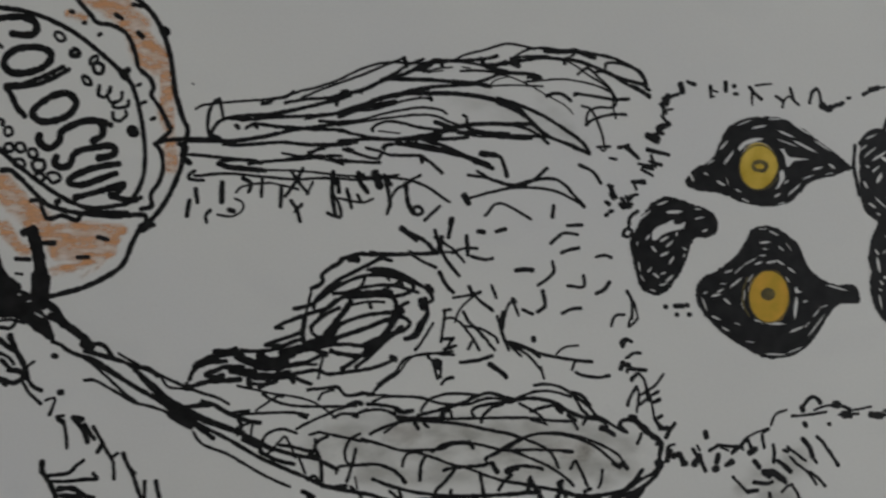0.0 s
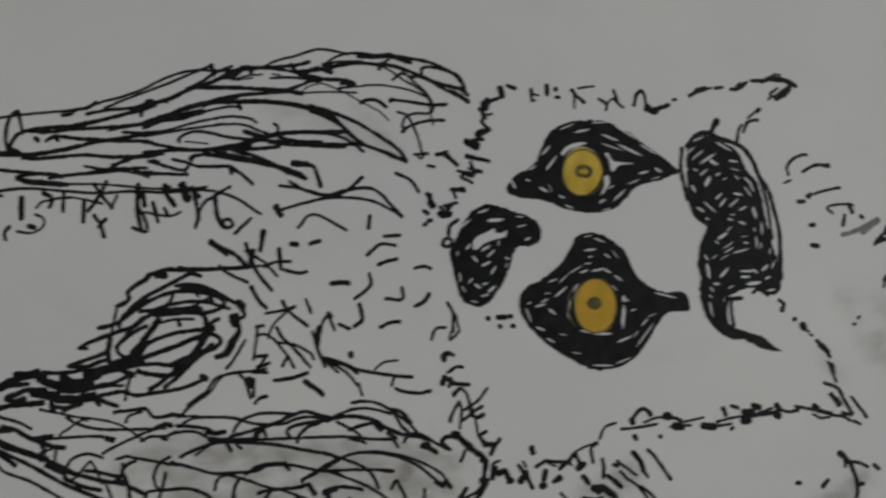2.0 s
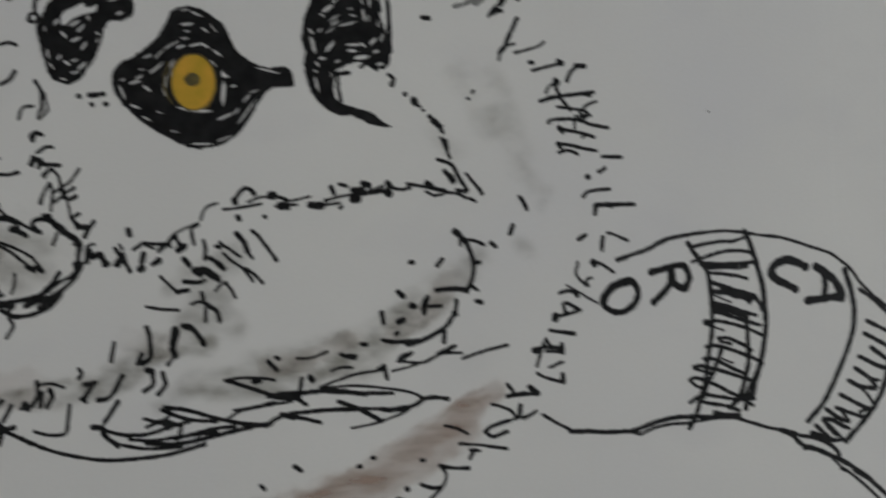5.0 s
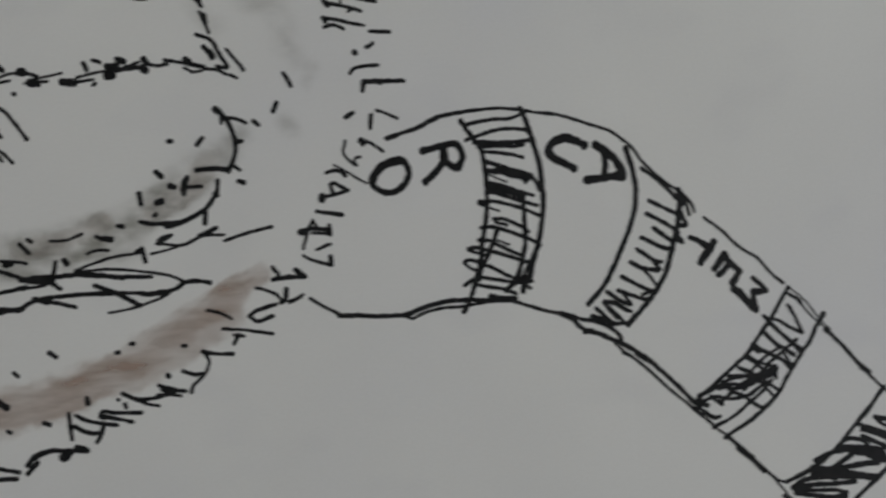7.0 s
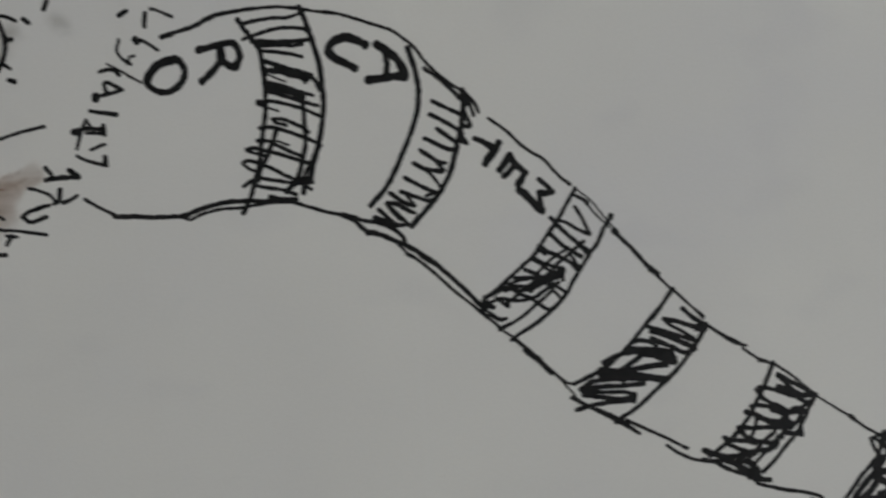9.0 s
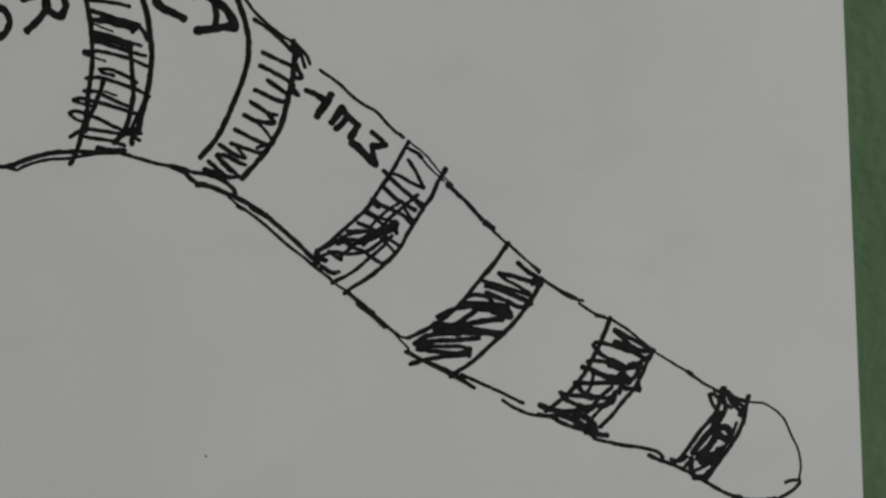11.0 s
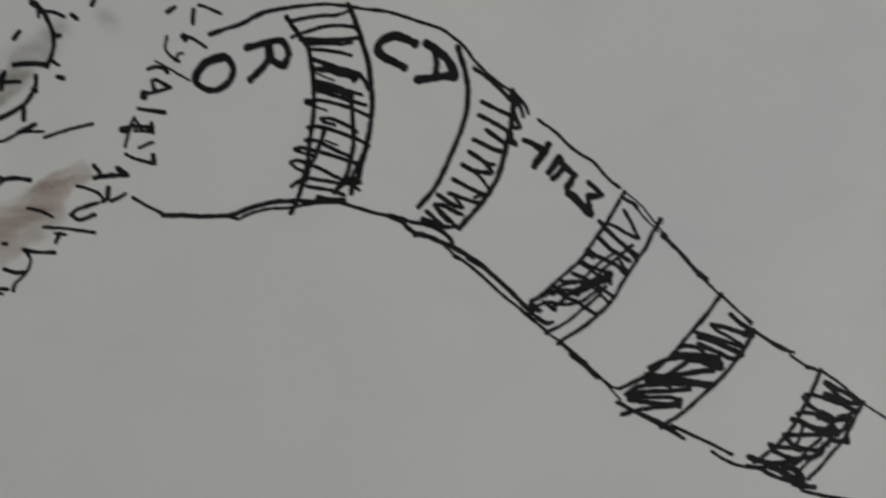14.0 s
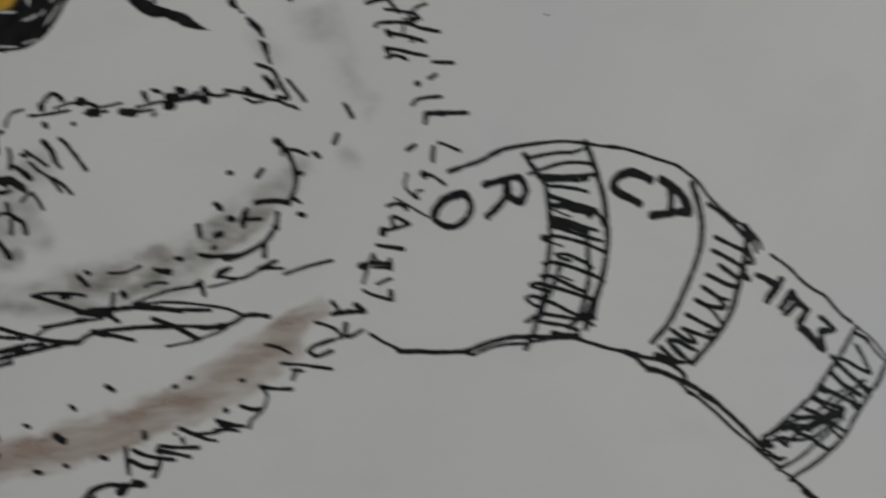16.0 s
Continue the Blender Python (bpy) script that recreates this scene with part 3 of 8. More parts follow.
begin("bark_hatching", "ink", "short broken pen marks along a stem")
pen(1.08, -74.9, -14.4, -73.9, -16.9, -72.5, -19.4, -71.9, -21.8)
pen(0.78, -71.9, -21.8, -71.0, -23.1, -69.5, -23.9)
pen(0.68, -72.7, -22.3, -71.6, -24.3, -69.6, -26.2)
pen(0.58, -71.8, -19.7, -70.8, -18.9)
pen(0.98, -76.6, -15.1, -75.1, -16.4, -73.7, -17.1)
pen(0.88, -76.3, -18.6, -74.7, -20.3)
pen(0.98, -75.1, -20.3, -73.2, -20.6, -72.7, -21.6, -74.2, -22.6, -75.8, -22.0)
pen(0.98, -76.6, -21.8, -75.6, -22.8)
pen(0.68, -76.6, -17.4, -75.1, -18.1, -74.2, -19.3)
pen(0.58, -68.8, -25.6, -67.2, -25.4, -68.1, -28.2)
pen(0.88, -66.6, -28.9, -65.7, -29.5)
pen(0.68, -65.7, -29.2, -65.3, -31.2, -65.1, -33.9)
pen(0.58, -66.9, -28.5, -65.7, -28.3)
pen(0.98, -64.0, -28.7, -62.5, -29.0)
pen(0.98, -63.5, -29.2, -62.1, -31.2, -61.6, -32.9)
pen(0.78, -62.1, -29.9, -61.1, -31.5, -60.4, -32.4)
pen(0.68, -60.6, -30.3, -59.3, -32.5, -58.2, -34.7, -57.2, -36.5, -57.0, -39.4)
pen(0.78, -58.9, -33.2, -59.9, -34.7)
pen(0.68, -57.4, -35.7, -56.4, -35.0)
pen(0.78, -55.4, -35.0, -54.8, -36.7, -53.8, -38.7, -52.5, -42.6)
pen(0.78, -54.1, -37.9, -53.5, -38.5)
pen(0.68, -51.7, -39.9, -51.8, -42.8)
pen(0.78, -49.8, -39.9, -49.2, -42.9)
pen(0.98, -69.3, -36.3, -69.3, -38.0, -68.0, -40.0, -66.9, -42.4)
pen(0.68, -68.3, -38.7, -64.9, -38.3, -63.5, -37.1, -62.2, -36.1)
pen(0.68, -68.3, -39.7, -64.9, -39.7, -62.0, -39.4, -59.9, -39.4, -60.6, -38.4)
pen(0.98, -66.4, -41.0, -64.0, -41.0, -62.0, -42.3, -60.6, -42.7)
pen(1.08, -65.9, -42.2, -63.0, -42.5)
pen(0.74, -76.1, -11.0, -73.7, -11.0, -74.7, -13.0, -77.0, -12.8)
pen(0.92, -73.7, -11.0, -72.3, -11.5)
done()
begin("upper_limb", "ink", "layered pen lines of a long feathered limb")
pen(0.49, -42.9, 25.2, -41.6, 25.8, -39.1, 26.2, -35.7, 26.5, -32.7, 26.7, -30.2, 26.9, -29.2, 27.1)
pen(0.69, -31.4, 26.1, -29.9, 26.4, -29.2, 27.0, -27.3, 27.3, -25.8, 28.2)
pen(0.59, -38.8, 27.0, -38.4, 25.5, -38.0, 23.2)
pen(0.69, -38.8, 26.9, -39.8, 26.2, -40.6, 24.5, -40.8, 22.0, -40.4, 20.0)
pen(0.79, -40.4, 20.0, -39.8, 21.7, -38.6, 23.1, -36.7, 23.7, -33.7, 24.0, -30.2, 24.2, -26.8, 24.8, -22.8, 25.7, -17.8, 27.0, -15.9, 27.7)
pen(0.69, -36.7, 23.5, -33.7, 23.3, -29.7, 23.7, -24.8, 23.9, -19.8, 24.2, -15.9, 24.9)
pen(0.69, -40.1, 20.5, -39.1, 20.2, -38.1, 19.5)
pen(0.69, -44.5, 19.6, -40.6, 19.5, -37.6, 19.5)
pen(0.79, -37.6, 19.5, -34.7, 19.7, -31.7, 20.2, -28.8, 20.8, -25.8, 21.5, -21.8, 22.0, -18.3, 22.6, -15.9, 23.0)
pen(0.69, -38.1, 18.9, -35.7, 18.8, -32.7, 19.0, -27.8, 19.3, -23.3, 18.9, -17.9, 19.0, -15.9, 19.5)
pen(0.79, -35.9, 22.3, -35.5, 21.9)
pen(0.69, -34.1, 21.8, -32.9, 22.5, -31.7, 22.5, -28.8, 22.1, -25.8, 21.9, -21.8, 21.6, -17.9, 21.5, -15.9, 21.0)
pen(0.69, -32.7, 22.3, -32.2, 21.9)
pen(0.59, -27.3, 26.3, -23.8, 26.9, -19.8, 27.2, -16.8, 28.0)
pen(0.59, -26.3, 24.8, -24.8, 25.2)
pen(0.49, -23.8, 23.4, -21.8, 23.8, -18.8, 24.2)
pen(0.59, -21.3, 23.1, -18.8, 22.9, -15.9, 22.9)
pen(0.79, -18.3, 26.0, -18.1, 26.5)
pen(0.49, -27.8, 27.2, -24.8, 28.3, -21.8, 29.0, -17.8, 30.4, -14.8, 31.9, -11.9, 33.0, -8.9, 33.5, -5.9, 33.4, -2.9, 33.4, 1.2, 33.6)
pen(0.49, -24.3, 27.2, -20.8, 28.7, -17.8, 29.8, -12.9, 31.6, -8.9, 33.3, -6.2, 34.3)
pen(0.79, -6.3, 34.3, -5.9, 32.8)
pen(0.79, -17.8, 27.7, -13.9, 28.5, -9.9, 30.3, -5.9, 31.6, -3.4, 32.9)
pen(0.69, -3.4, 32.8, -0.8, 33.9, 2.2, 33.8, 6.2, 34.0, 8.2, 34.2, 10.2, 34.7)
pen(0.69, -17.3, 28.2, -16.3, 28.3)
pen(0.49, -14.1, 28.5, -13.9, 28.0)
pen(0.59, -9.9, 30.6, -7.9, 31.6, -5.9, 32.9, -2.9, 34.1)
pen(0.79, -10.4, 30.4, -8.9, 30.6, -5.9, 30.5, -1.9, 30.4, 2.1, 30.1, 6.2, 29.8, 9.0, 29.3)
pen(0.89, -3.9, 32.2, -2.4, 32.6, -1.4, 33.4)
pen(0.79, -0.0, 33.8, 0.4, 33.1)
pen(0.39, -2.9, 31.8, 0.1, 32.5, 2.2, 32.7)
pen(0.29, -2.1, 31.7, 0.6, 32.1)
pen(0.29, 4.0, 32.7, 5.4, 32.5)
pen(0.49, 3.7, 32.0, 6.7, 32.1, 9.7, 31.8)
pen(0.59, 2.2, 33.9, 6.2, 33.3, 9.2, 32.6, 12.2, 31.9)
pen(0.69, 7.2, 34.3, 8.2, 32.9, 10.7, 31.6, 12.2, 31.5)
pen(0.49, 2.2, 33.8, 4.7, 35.0, 7.2, 35.6, 10.2, 36.5, 12.2, 36.9, 14.8, 36.5, 16.8, 36.0)
pen(0.69, 8.2, 33.1, 10.2, 33.2, 11.7, 33.7)
pen(0.59, 6.2, 29.9, 8.2, 30.5, 10.2, 31.3, 12.2, 31.6)
pen(0.29, 9.0, 29.4, 9.7, 30.3, 11.2, 30.8, 12.7, 30.9, 14.7, 30.1, 16.7, 29.1, 19.3, 27.6, 22.3, 25.9, 23.7, 24.4)
pen(0.39, 9.0, 29.4, 12.2, 29.5, 16.2, 29.4, 18.3, 29.3)
pen(0.89, -17.8, 24.5, -13.9, 25.8, -9.9, 27.3, -5.9, 28.0, -1.9, 28.0, 2.1, 28.0, 6.2, 27.6, 9.2, 27.0, 12.2, 26.1)
pen(0.79, -17.8, 23.8, -13.9, 25.3, -10.9, 26.0, -7.9, 26.6)
pen(0.69, -16.9, 25.0, -11.9, 26.5, -7.9, 27.6, -4.9, 28.6, -1.9, 29.1, 2.1, 29.4, 6.2, 29.7)
pen(0.59, -7.9, 27.4, -4.9, 28.3, -1.9, 28.8)
pen(0.49, -15.9, 24.8, -11.9, 25.1, -8.9, 25.9, -5.9, 26.8, -2.9, 27.2, -1.7, 27.0)
pen(0.59, -1.7, 27.4, -1.5, 26.8)
pen(0.49, -17.9, 22.8, -13.9, 23.3, -9.9, 24.4, -5.9, 25.2, -2.9, 25.5, 0.1, 25.1, 1.1, 24.4)
pen(0.49, -17.9, 22.3, -12.9, 23.1, -7.9, 23.8, -3.9, 24.2, -0.9, 24.0, 1.1, 23.2, 3.1, 22.4)
pen(0.59, -11.9, 21.3, -12.1, 21.7, -11.1, 22.5, -9.4, 23.0, -6.9, 22.8, -3.9, 22.0, -0.9, 21.6, 2.1, 21.3, 7.1, 20.9, 12.2, 20.6)
pen(0.29, -10.9, 21.3, -8.9, 21.1, -7.1, 20.9)
pen(0.59, -17.9, 21.4, -14.9, 20.7, -11.4, 20.1, -7.9, 19.9, -3.9, 20.4, -0.9, 21.0, 1.1, 21.8, 4.1, 22.4, 7.1, 22.7, 12.2, 22.7, 15.2, 22.7, 16.7, 22.4)
pen(0.89, -0.9, 20.9, 1.6, 21.6, 4.1, 22.2)
pen(0.79, -0.9, 22.9, 0.6, 22.4, 2.1, 22.0)
pen(0.69, 6.1, 21.4, 4.6, 22.1, 6.6, 22.5, 11.2, 22.6)
pen(0.59, 6.1, 21.4, 9.6, 21.0, 12.2, 20.9)
pen(0.49, 4.6, 22.4, 4.8, 23.6, 4.1, 24.2)
pen(0.69, -17.9, 19.5, -12.9, 19.9, -7.9, 19.8, -3.9, 19.9, 1.1, 19.9, 4.9, 20.2)
pen(0.69, -7.9, 19.8, -3.9, 20.2, 0.1, 20.5)
pen(0.49, 3.1, 21.0, 7.1, 20.4, 12.2, 20.3, 16.2, 20.0)
pen(0.69, -17.9, 19.0, -14.7, 19.4)
pen(0.49, -4.4, 19.3, -3.4, 20.0, 0.1, 19.0, 3.1, 17.7, 5.6, 16.4)
pen(0.59, -2.9, 19.6, 1.1, 18.5, 5.1, 16.8, 8.6, 15.5, 8.9, 14.8)
pen(0.49, -5.9, 19.4, -1.9, 18.7, 2.1, 17.7, 5.1, 16.7)
pen(0.49, -10.3, 18.3, -9.7, 18.9, -7.9, 19.0, -4.9, 18.5, -0.9, 17.8, 2.1, 17.5)
pen(0.49, -7.9, 19.5, -4.9, 18.8)
pen(0.59, -17.1, 18.1, -14.4, 17.2, -11.4, 16.4, -10.7, 16.7, -10.3, 17.5)
pen(0.59, -13.1, 18.3, -10.9, 17.8, -8.9, 17.1, -4.9, 17.0, -3.4, 17.0)
pen(0.69, -3.4, 16.7, -3.2, 15.8)
pen(0.59, -3.1, 16.8, -1.4, 15.5, 0.1, 14.2)
pen(0.69, -17.9, 16.2, -14.9, 15.9, -10.7, 15.7)
pen(0.49, -27.8, 17.4, -25.8, 17.0, -22.8, 16.7, -19.9, 16.2, -17.1, 15.4)
pen(0.69, -27.3, 16.2, -23.8, 16.8, -21.8, 18.0, -19.8, 18.7, -15.9, 19.0)
pen(0.49, -23.3, 17.5, -20.3, 18.3)
pen(0.49, -19.9, 17.0, -17.4, 16.9)
pen(0.59, -24.8, 16.7, -20.8, 16.9, -17.9, 16.0, -15.9, 15.9)
pen(0.59, -16.4, 18.2, -15.4, 17.9)
pen(0.59, -44.5, 17.2, -40.6, 16.9, -36.7, 16.4, -32.7, 16.1, -31.7, 15.7)
pen(0.59, -39.1, 15.6, -38.1, 16.0, -34.7, 16.3)
pen(0.59, -39.1, 15.6, -36.7, 15.1, -33.7, 14.8, -30.7, 14.4, -32.2, 14.2)
pen(0.59, -33.7, 15.5, -29.8, 16.0, -25.8, 16.2, -21.8, 16.6)
pen(0.49, 12.7, 34.1, 14.8, 35.5, 16.8, 36.1, 19.3, 36.1, 21.3, 35.8)
pen(0.89, 18.8, 35.7, 20.8, 35.5, 22.8, 35.6, 24.4, 35.7)
pen(0.89, 23.4, 35.7, 25.4, 35.3, 27.6, 34.5)
pen(0.59, 24.4, 35.7, 28.4, 35.0, 31.5, 34.2, 34.5, 32.7, 36.0, 31.5, 36.8, 30.2, 37.0, 28.9)
pen(0.79, 35.5, 32.2, 36.6, 30.7, 36.9, 29.2)
pen(0.59, 29.5, 32.4, 29.7, 33.4, 31.0, 33.6, 33.0, 33.2, 35.5, 32.3)
pen(0.69, 10.2, 33.1, 12.2, 33.4, 16.3, 34.2, 19.3, 34.4, 22.3, 34.1, 24.4, 33.9, 27.4, 32.9, 30.4, 31.5, 33.5, 30.4, 36.5, 29.7)
pen(0.89, 12.7, 33.5, 14.0, 32.9)
pen(0.69, 12.7, 34.2, 14.2, 33.9)
pen(0.49, 13.2, 34.5, 16.3, 34.7, 19.3, 34.7)
pen(0.69, 22.3, 34.2, 22.3, 33.4)
pen(0.49, 22.3, 34.1, 23.9, 35.0)
pen(0.39, 22.3, 34.0, 24.4, 32.9, 26.4, 31.4, 28.9, 29.9, 30.4, 28.5, 31.2, 26.8)
pen(0.49, 24.6, 31.5, 25.4, 32.2, 26.6, 32.5, 28.4, 30.9, 30.4, 28.9, 31.4, 27.1, 31.4, 26.1, 30.4, 25.5, 28.4, 25.6, 26.6, 24.9, 26.1, 23.6, 26.3, 22.4)
pen(0.59, 27.4, 31.9, 29.9, 31.9, 32.5, 30.2, 34.5, 29.2, 37.5, 27.7)
pen(0.79, 34.3, 29.4, 36.0, 28.5, 37.5, 27.5)
pen(0.69, 36.3, 29.7, 37.5, 28.7)
pen(0.69, 10.2, 32.0, 13.2, 31.7, 16.8, 31.5)
pen(0.69, 15.7, 30.9, 17.3, 31.2, 18.0, 30.6, 16.7, 30.5)
pen(0.39, 15.2, 30.1, 18.3, 30.4, 22.3, 30.6, 26.4, 29.9, 29.4, 28.9, 30.9, 27.7, 30.9, 25.6, 31.4, 23.6)
pen(0.69, 19.0, 27.6, 20.3, 28.1, 21.8, 27.9, 23.3, 26.8)
pen(0.59, 24.1, 28.1, 27.4, 27.6, 30.9, 27.0, 33.7, 27.1)
pen(0.59, 24.0, 27.8, 24.8, 28.0)
pen(0.49, 25.3, 25.9, 26.8, 25.3, 27.8, 23.6, 28.8, 21.1, 29.3, 18.8)
pen(0.59, 26.3, 22.8, 27.8, 23.6, 30.4, 24.3, 33.2, 24.3)
pen(0.49, 26.0, 22.4, 26.5, 23.1)
pen(0.69, 10.2, 27.1, 13.2, 26.3, 16.2, 25.1, 19.2, 23.6, 22.3, 21.6, 25.3, 19.4, 26.6, 17.5)
pen(0.69, 10.2, 26.4, 13.2, 25.1, 15.7, 23.6, 17.2, 22.1, 18.7, 20.6, 21.2, 19.6, 24.3, 18.4, 26.6, 17.3)
pen(0.69, 12.2, 26.4, 14.2, 25.3, 15.2, 24.1, 16.7, 22.6)
pen(0.69, 23.8, 18.4, 26.3, 17.5)
pen(0.79, 16.7, 22.4, 17.9, 21.4, 19.4, 20.3)
pen(0.69, 10.2, 22.6, 13.2, 22.4, 16.2, 22.6)
pen(0.59, 13.7, 22.3, 16.2, 21.4, 18.2, 20.1, 19.2, 19.1)
pen(0.59, 10.1, 20.8, 12.2, 20.6, 16.2, 20.4, 19.2, 20.3)
pen(0.59, 10.1, 20.3, 14.2, 20.0, 16.2, 20.0)
pen(0.49, 28.0, 18.5, 30.3, 18.6)
pen(0.39, 28.5, 18.4, 29.1, 17.7, 29.5, 18.1, 29.3, 18.8)
done()
begin("limb_fringe", "ink", "fine pen lines fringing the limb")
pen(0.55, -45.0, 17.2, -39.6, 16.7, -33.7, 16.0, -31.5, 15.5)
pen(0.64, -39.1, 15.4, -36.7, 14.7, -30.7, 14.2)
pen(0.55, -43.1, 13.4, -37.6, 13.8, -31.7, 13.3, -25.8, 12.8, -19.9, 13.0, -13.9, 12.7, -7.9, 13.0, -2.9, 11.7, 1.6, 8.7)
pen(0.46, -37.6, 14.7, -31.7, 14.5, -23.8, 14.2, -17.9, 13.5, -11.9, 13.2, -7.4, 13.5)
pen(0.46, -35.9, 10.5, -34.5, 11.6, -29.8, 12.1, -25.0, 11.0)
pen(0.74, -34.7, 13.0, -33.3, 12.1, -33.7, 10.6)
pen(0.64, -31.3, 12.8, -31.5, 9.8)
pen(0.74, -28.0, 11.4, -28.1, 8.0)
pen(0.64, -26.3, 14.3, -24.8, 12.1, -23.3, 10.3)
pen(0.64, -24.2, 14.7, -25.6, 12.1, -27.3, 9.8)
pen(0.46, -22.5, 12.3, -23.5, 10.1)
pen(0.83, -18.9, 14.1, -19.1, 10.1, -18.6, 6.8)
pen(0.64, -19.9, 6.8, -17.7, 6.1, -17.8, 8.1, -18.9, 10.1)
pen(0.46, -17.9, 9.4, -13.9, 8.7, -11.9, 9.3)
pen(0.74, -16.5, 11.0, -15.7, 7.8)
pen(0.74, -18.1, 12.9, -17.9, 10.5)
pen(0.92, -14.4, 13.9, -14.1, 12.3, -12.9, 10.5)
pen(0.46, -14.7, 13.5, -13.5, 13.7)
pen(1.29, -11.5, 13.9, -10.7, 11.5)
pen(0.74, -9.9, 13.5, -8.9, 9.0, -9.4, 6.7)
pen(0.55, -9.1, 8.9, -7.7, 11.0, -6.5, 11.7)
pen(0.83, -6.1, 12.0, -5.7, 8.5, -4.7, 6.7)
pen(0.64, -4.7, 7.7, -3.7, 7.9, -3.1, 6.9, -4.3, 6.5, closed=True)
pen(0.55, -6.7, 11.5, -4.4, 13.0, -3.5, 13.5)
pen(0.92, -19.1, 13.3, -18.7, 12.1)
pen(0.83, -9.7, 12.7, -8.7, 11.9)
pen(0.46, -10.7, 13.5, -9.1, 12.7)
pen(0.64, -14.6, 10.0, -14.1, 9.0)
done()
begin("small_limb", "ink", "scribbled pen lines of a bent leaf-shaped limb")
pen(0.75, -12.4, -0.3, -8.0, -0.5, -3.0, -0.4, -0.5, -0.3)
pen(0.75, -17.4, -1.2, -15.4, -0.7, -13.9, -0.3, -12.4, -0.6)
pen(1.25, -15.9, -1.2, -14.7, -1.4)
pen(0.85, -17.4, -1.4, -18.1, -2.1, -19.9, -3.2, -20.9, -4.1, -20.7, -5.1, -21.4, -5.9, -22.7, -6.4)
pen(0.55, -22.7, -6.4, -23.1, -8.3, -23.6, -10.3, -23.9, -12.8, -24.4, -15.3)
pen(0.75, -8.7, -1.6, -10.5, -1.2, -11.9, -1.9, -14.9, -3.4, -17.9, -4.9, -19.9, -6.4, -21.9, -8.4, -22.4, -9.8)
pen(0.75, -25.8, -10.0, -23.4, -9.5, -21.4, -8.4, -18.9, -6.6, -15.9, -5.0, -12.9, -4.2, -10.0, -4.2, -7.0, -4.8, -5.0, -5.8, -5.2, -7.0, -8.0, -7.9, -11.0, -7.7)
pen(0.95, -19.9, -6.4, -17.9, -5.4)
pen(0.55, -12.9, -3.2, -11.0, -2.9, -8.0, -3.4, -5.5, -4.7, -3.0, -6.3, -1.5, -8.2, -2.0, -9.0, -3.2, -9.2)
pen(0.75, -12.4, -3.2, -9.0, -3.8, -6.0, -4.8)
pen(0.35, -10.0, -4.1, -9.0, -5.2)
pen(0.55, -13.4, -4.7, -13.9, -5.9, -15.4, -6.9)
pen(0.65, -18.9, -7.4, -16.9, -7.2, -13.0, -6.2, -9.0, -5.9, -6.0, -6.6, -4.0, -7.3)
pen(0.55, -11.5, -7.4, -9.0, -6.2, -7.0, -5.2)
pen(0.75, -7.2, -5.1, -6.8, -6.1)
pen(1.45, -16.4, -7.7, -14.0, -7.6, -11.0, -7.4, -9.0, -7.4)
pen(0.95, -9.0, -7.4, -8.0, -8.9, -7.7, -10.6)
pen(0.75, -25.8, -11.8, -22.9, -10.8, -19.9, -9.9, -17.9, -8.4, -15.9, -7.4)
pen(0.65, -21.9, -12.3, -20.4, -10.3, -18.4, -8.4)
pen(0.75, -22.9, -13.3, -21.9, -12.3, -19.9, -10.8, -17.9, -9.9)
pen(0.65, -22.9, -13.3, -22.4, -14.5, -20.9, -15.3)
pen(1.15, -19.9, -14.8, -18.4, -12.3, -16.9, -10.4, -15.9, -8.9)
pen(0.85, -20.4, -14.3, -18.9, -12.8, -17.9, -11.4)
pen(0.65, -12.5, -9.1, -12.3, -9.9)
pen(0.55, -15.9, -9.4, -13.0, -8.9, -10.0, -8.9)
pen(0.75, -17.4, -12.6, -14.0, -11.4, -11.0, -10.9, -8.0, -10.7)
pen(1.45, -8.0, -10.7, -7.0, -10.5)
pen(0.75, -7.5, -10.2, -6.7, -9.4, -5.8, -9.0)
pen(0.85, -18.9, -15.3, -16.0, -14.4, -13.0, -13.4, -10.0, -12.2, -8.0, -11.6)
pen(0.45, -16.3, -14.4, -14.0, -13.6)
pen(0.75, -7.5, -11.4, -6.0, -11.9, -5.5, -12.9, -6.5, -13.9, -8.0, -14.4, -9.0, -15.1)
pen(1.05, -7.0, -13.4, -8.5, -14.6)
pen(1.25, -8.0, -11.4, -9.0, -13.4, -11.0, -15.9, -13.0, -17.4)
pen(0.75, -9.0, -15.1, -11.0, -16.9, -13.0, -18.8, -15.0, -20.3)
pen(0.65, -10.0, -14.4, -12.0, -16.4, -14.0, -18.3, -16.0, -19.8, -17.5, -20.8)
pen(0.75, -20.9, -16.5, -16.9, -16.3, -14.0, -16.6, -12.0, -16.6)
pen(0.85, -19.4, -17.5, -17.0, -18.1, -14.0, -18.3, -12.0, -17.4)
pen(0.85, -14.0, -16.6, -12.5, -15.9, -11.0, -15.4)
pen(0.65, -12.5, -16.9, -15.5, -19.3, -17.5, -20.5)
pen(0.75, -25.9, -21.4, -21.9, -20.8, -19.9, -21.5, -16.0, -21.1, -12.0, -20.5, -9.0, -19.4, -8.0, -18.8)
pen(0.85, -8.8, -18.6, -8.0, -19.1)
pen(0.55, -20.4, -17.8, -21.1, -19.8, -21.6, -22.2)
pen(0.75, -29.0, -13.3, -27.8, -12.6, -24.4, -11.3)
pen(0.65, -29.0, -13.3, -27.8, -13.4)
pen(0.75, -30.8, -16.3, -28.8, -15.6, -26.3, -14.8, -24.4, -14.1)
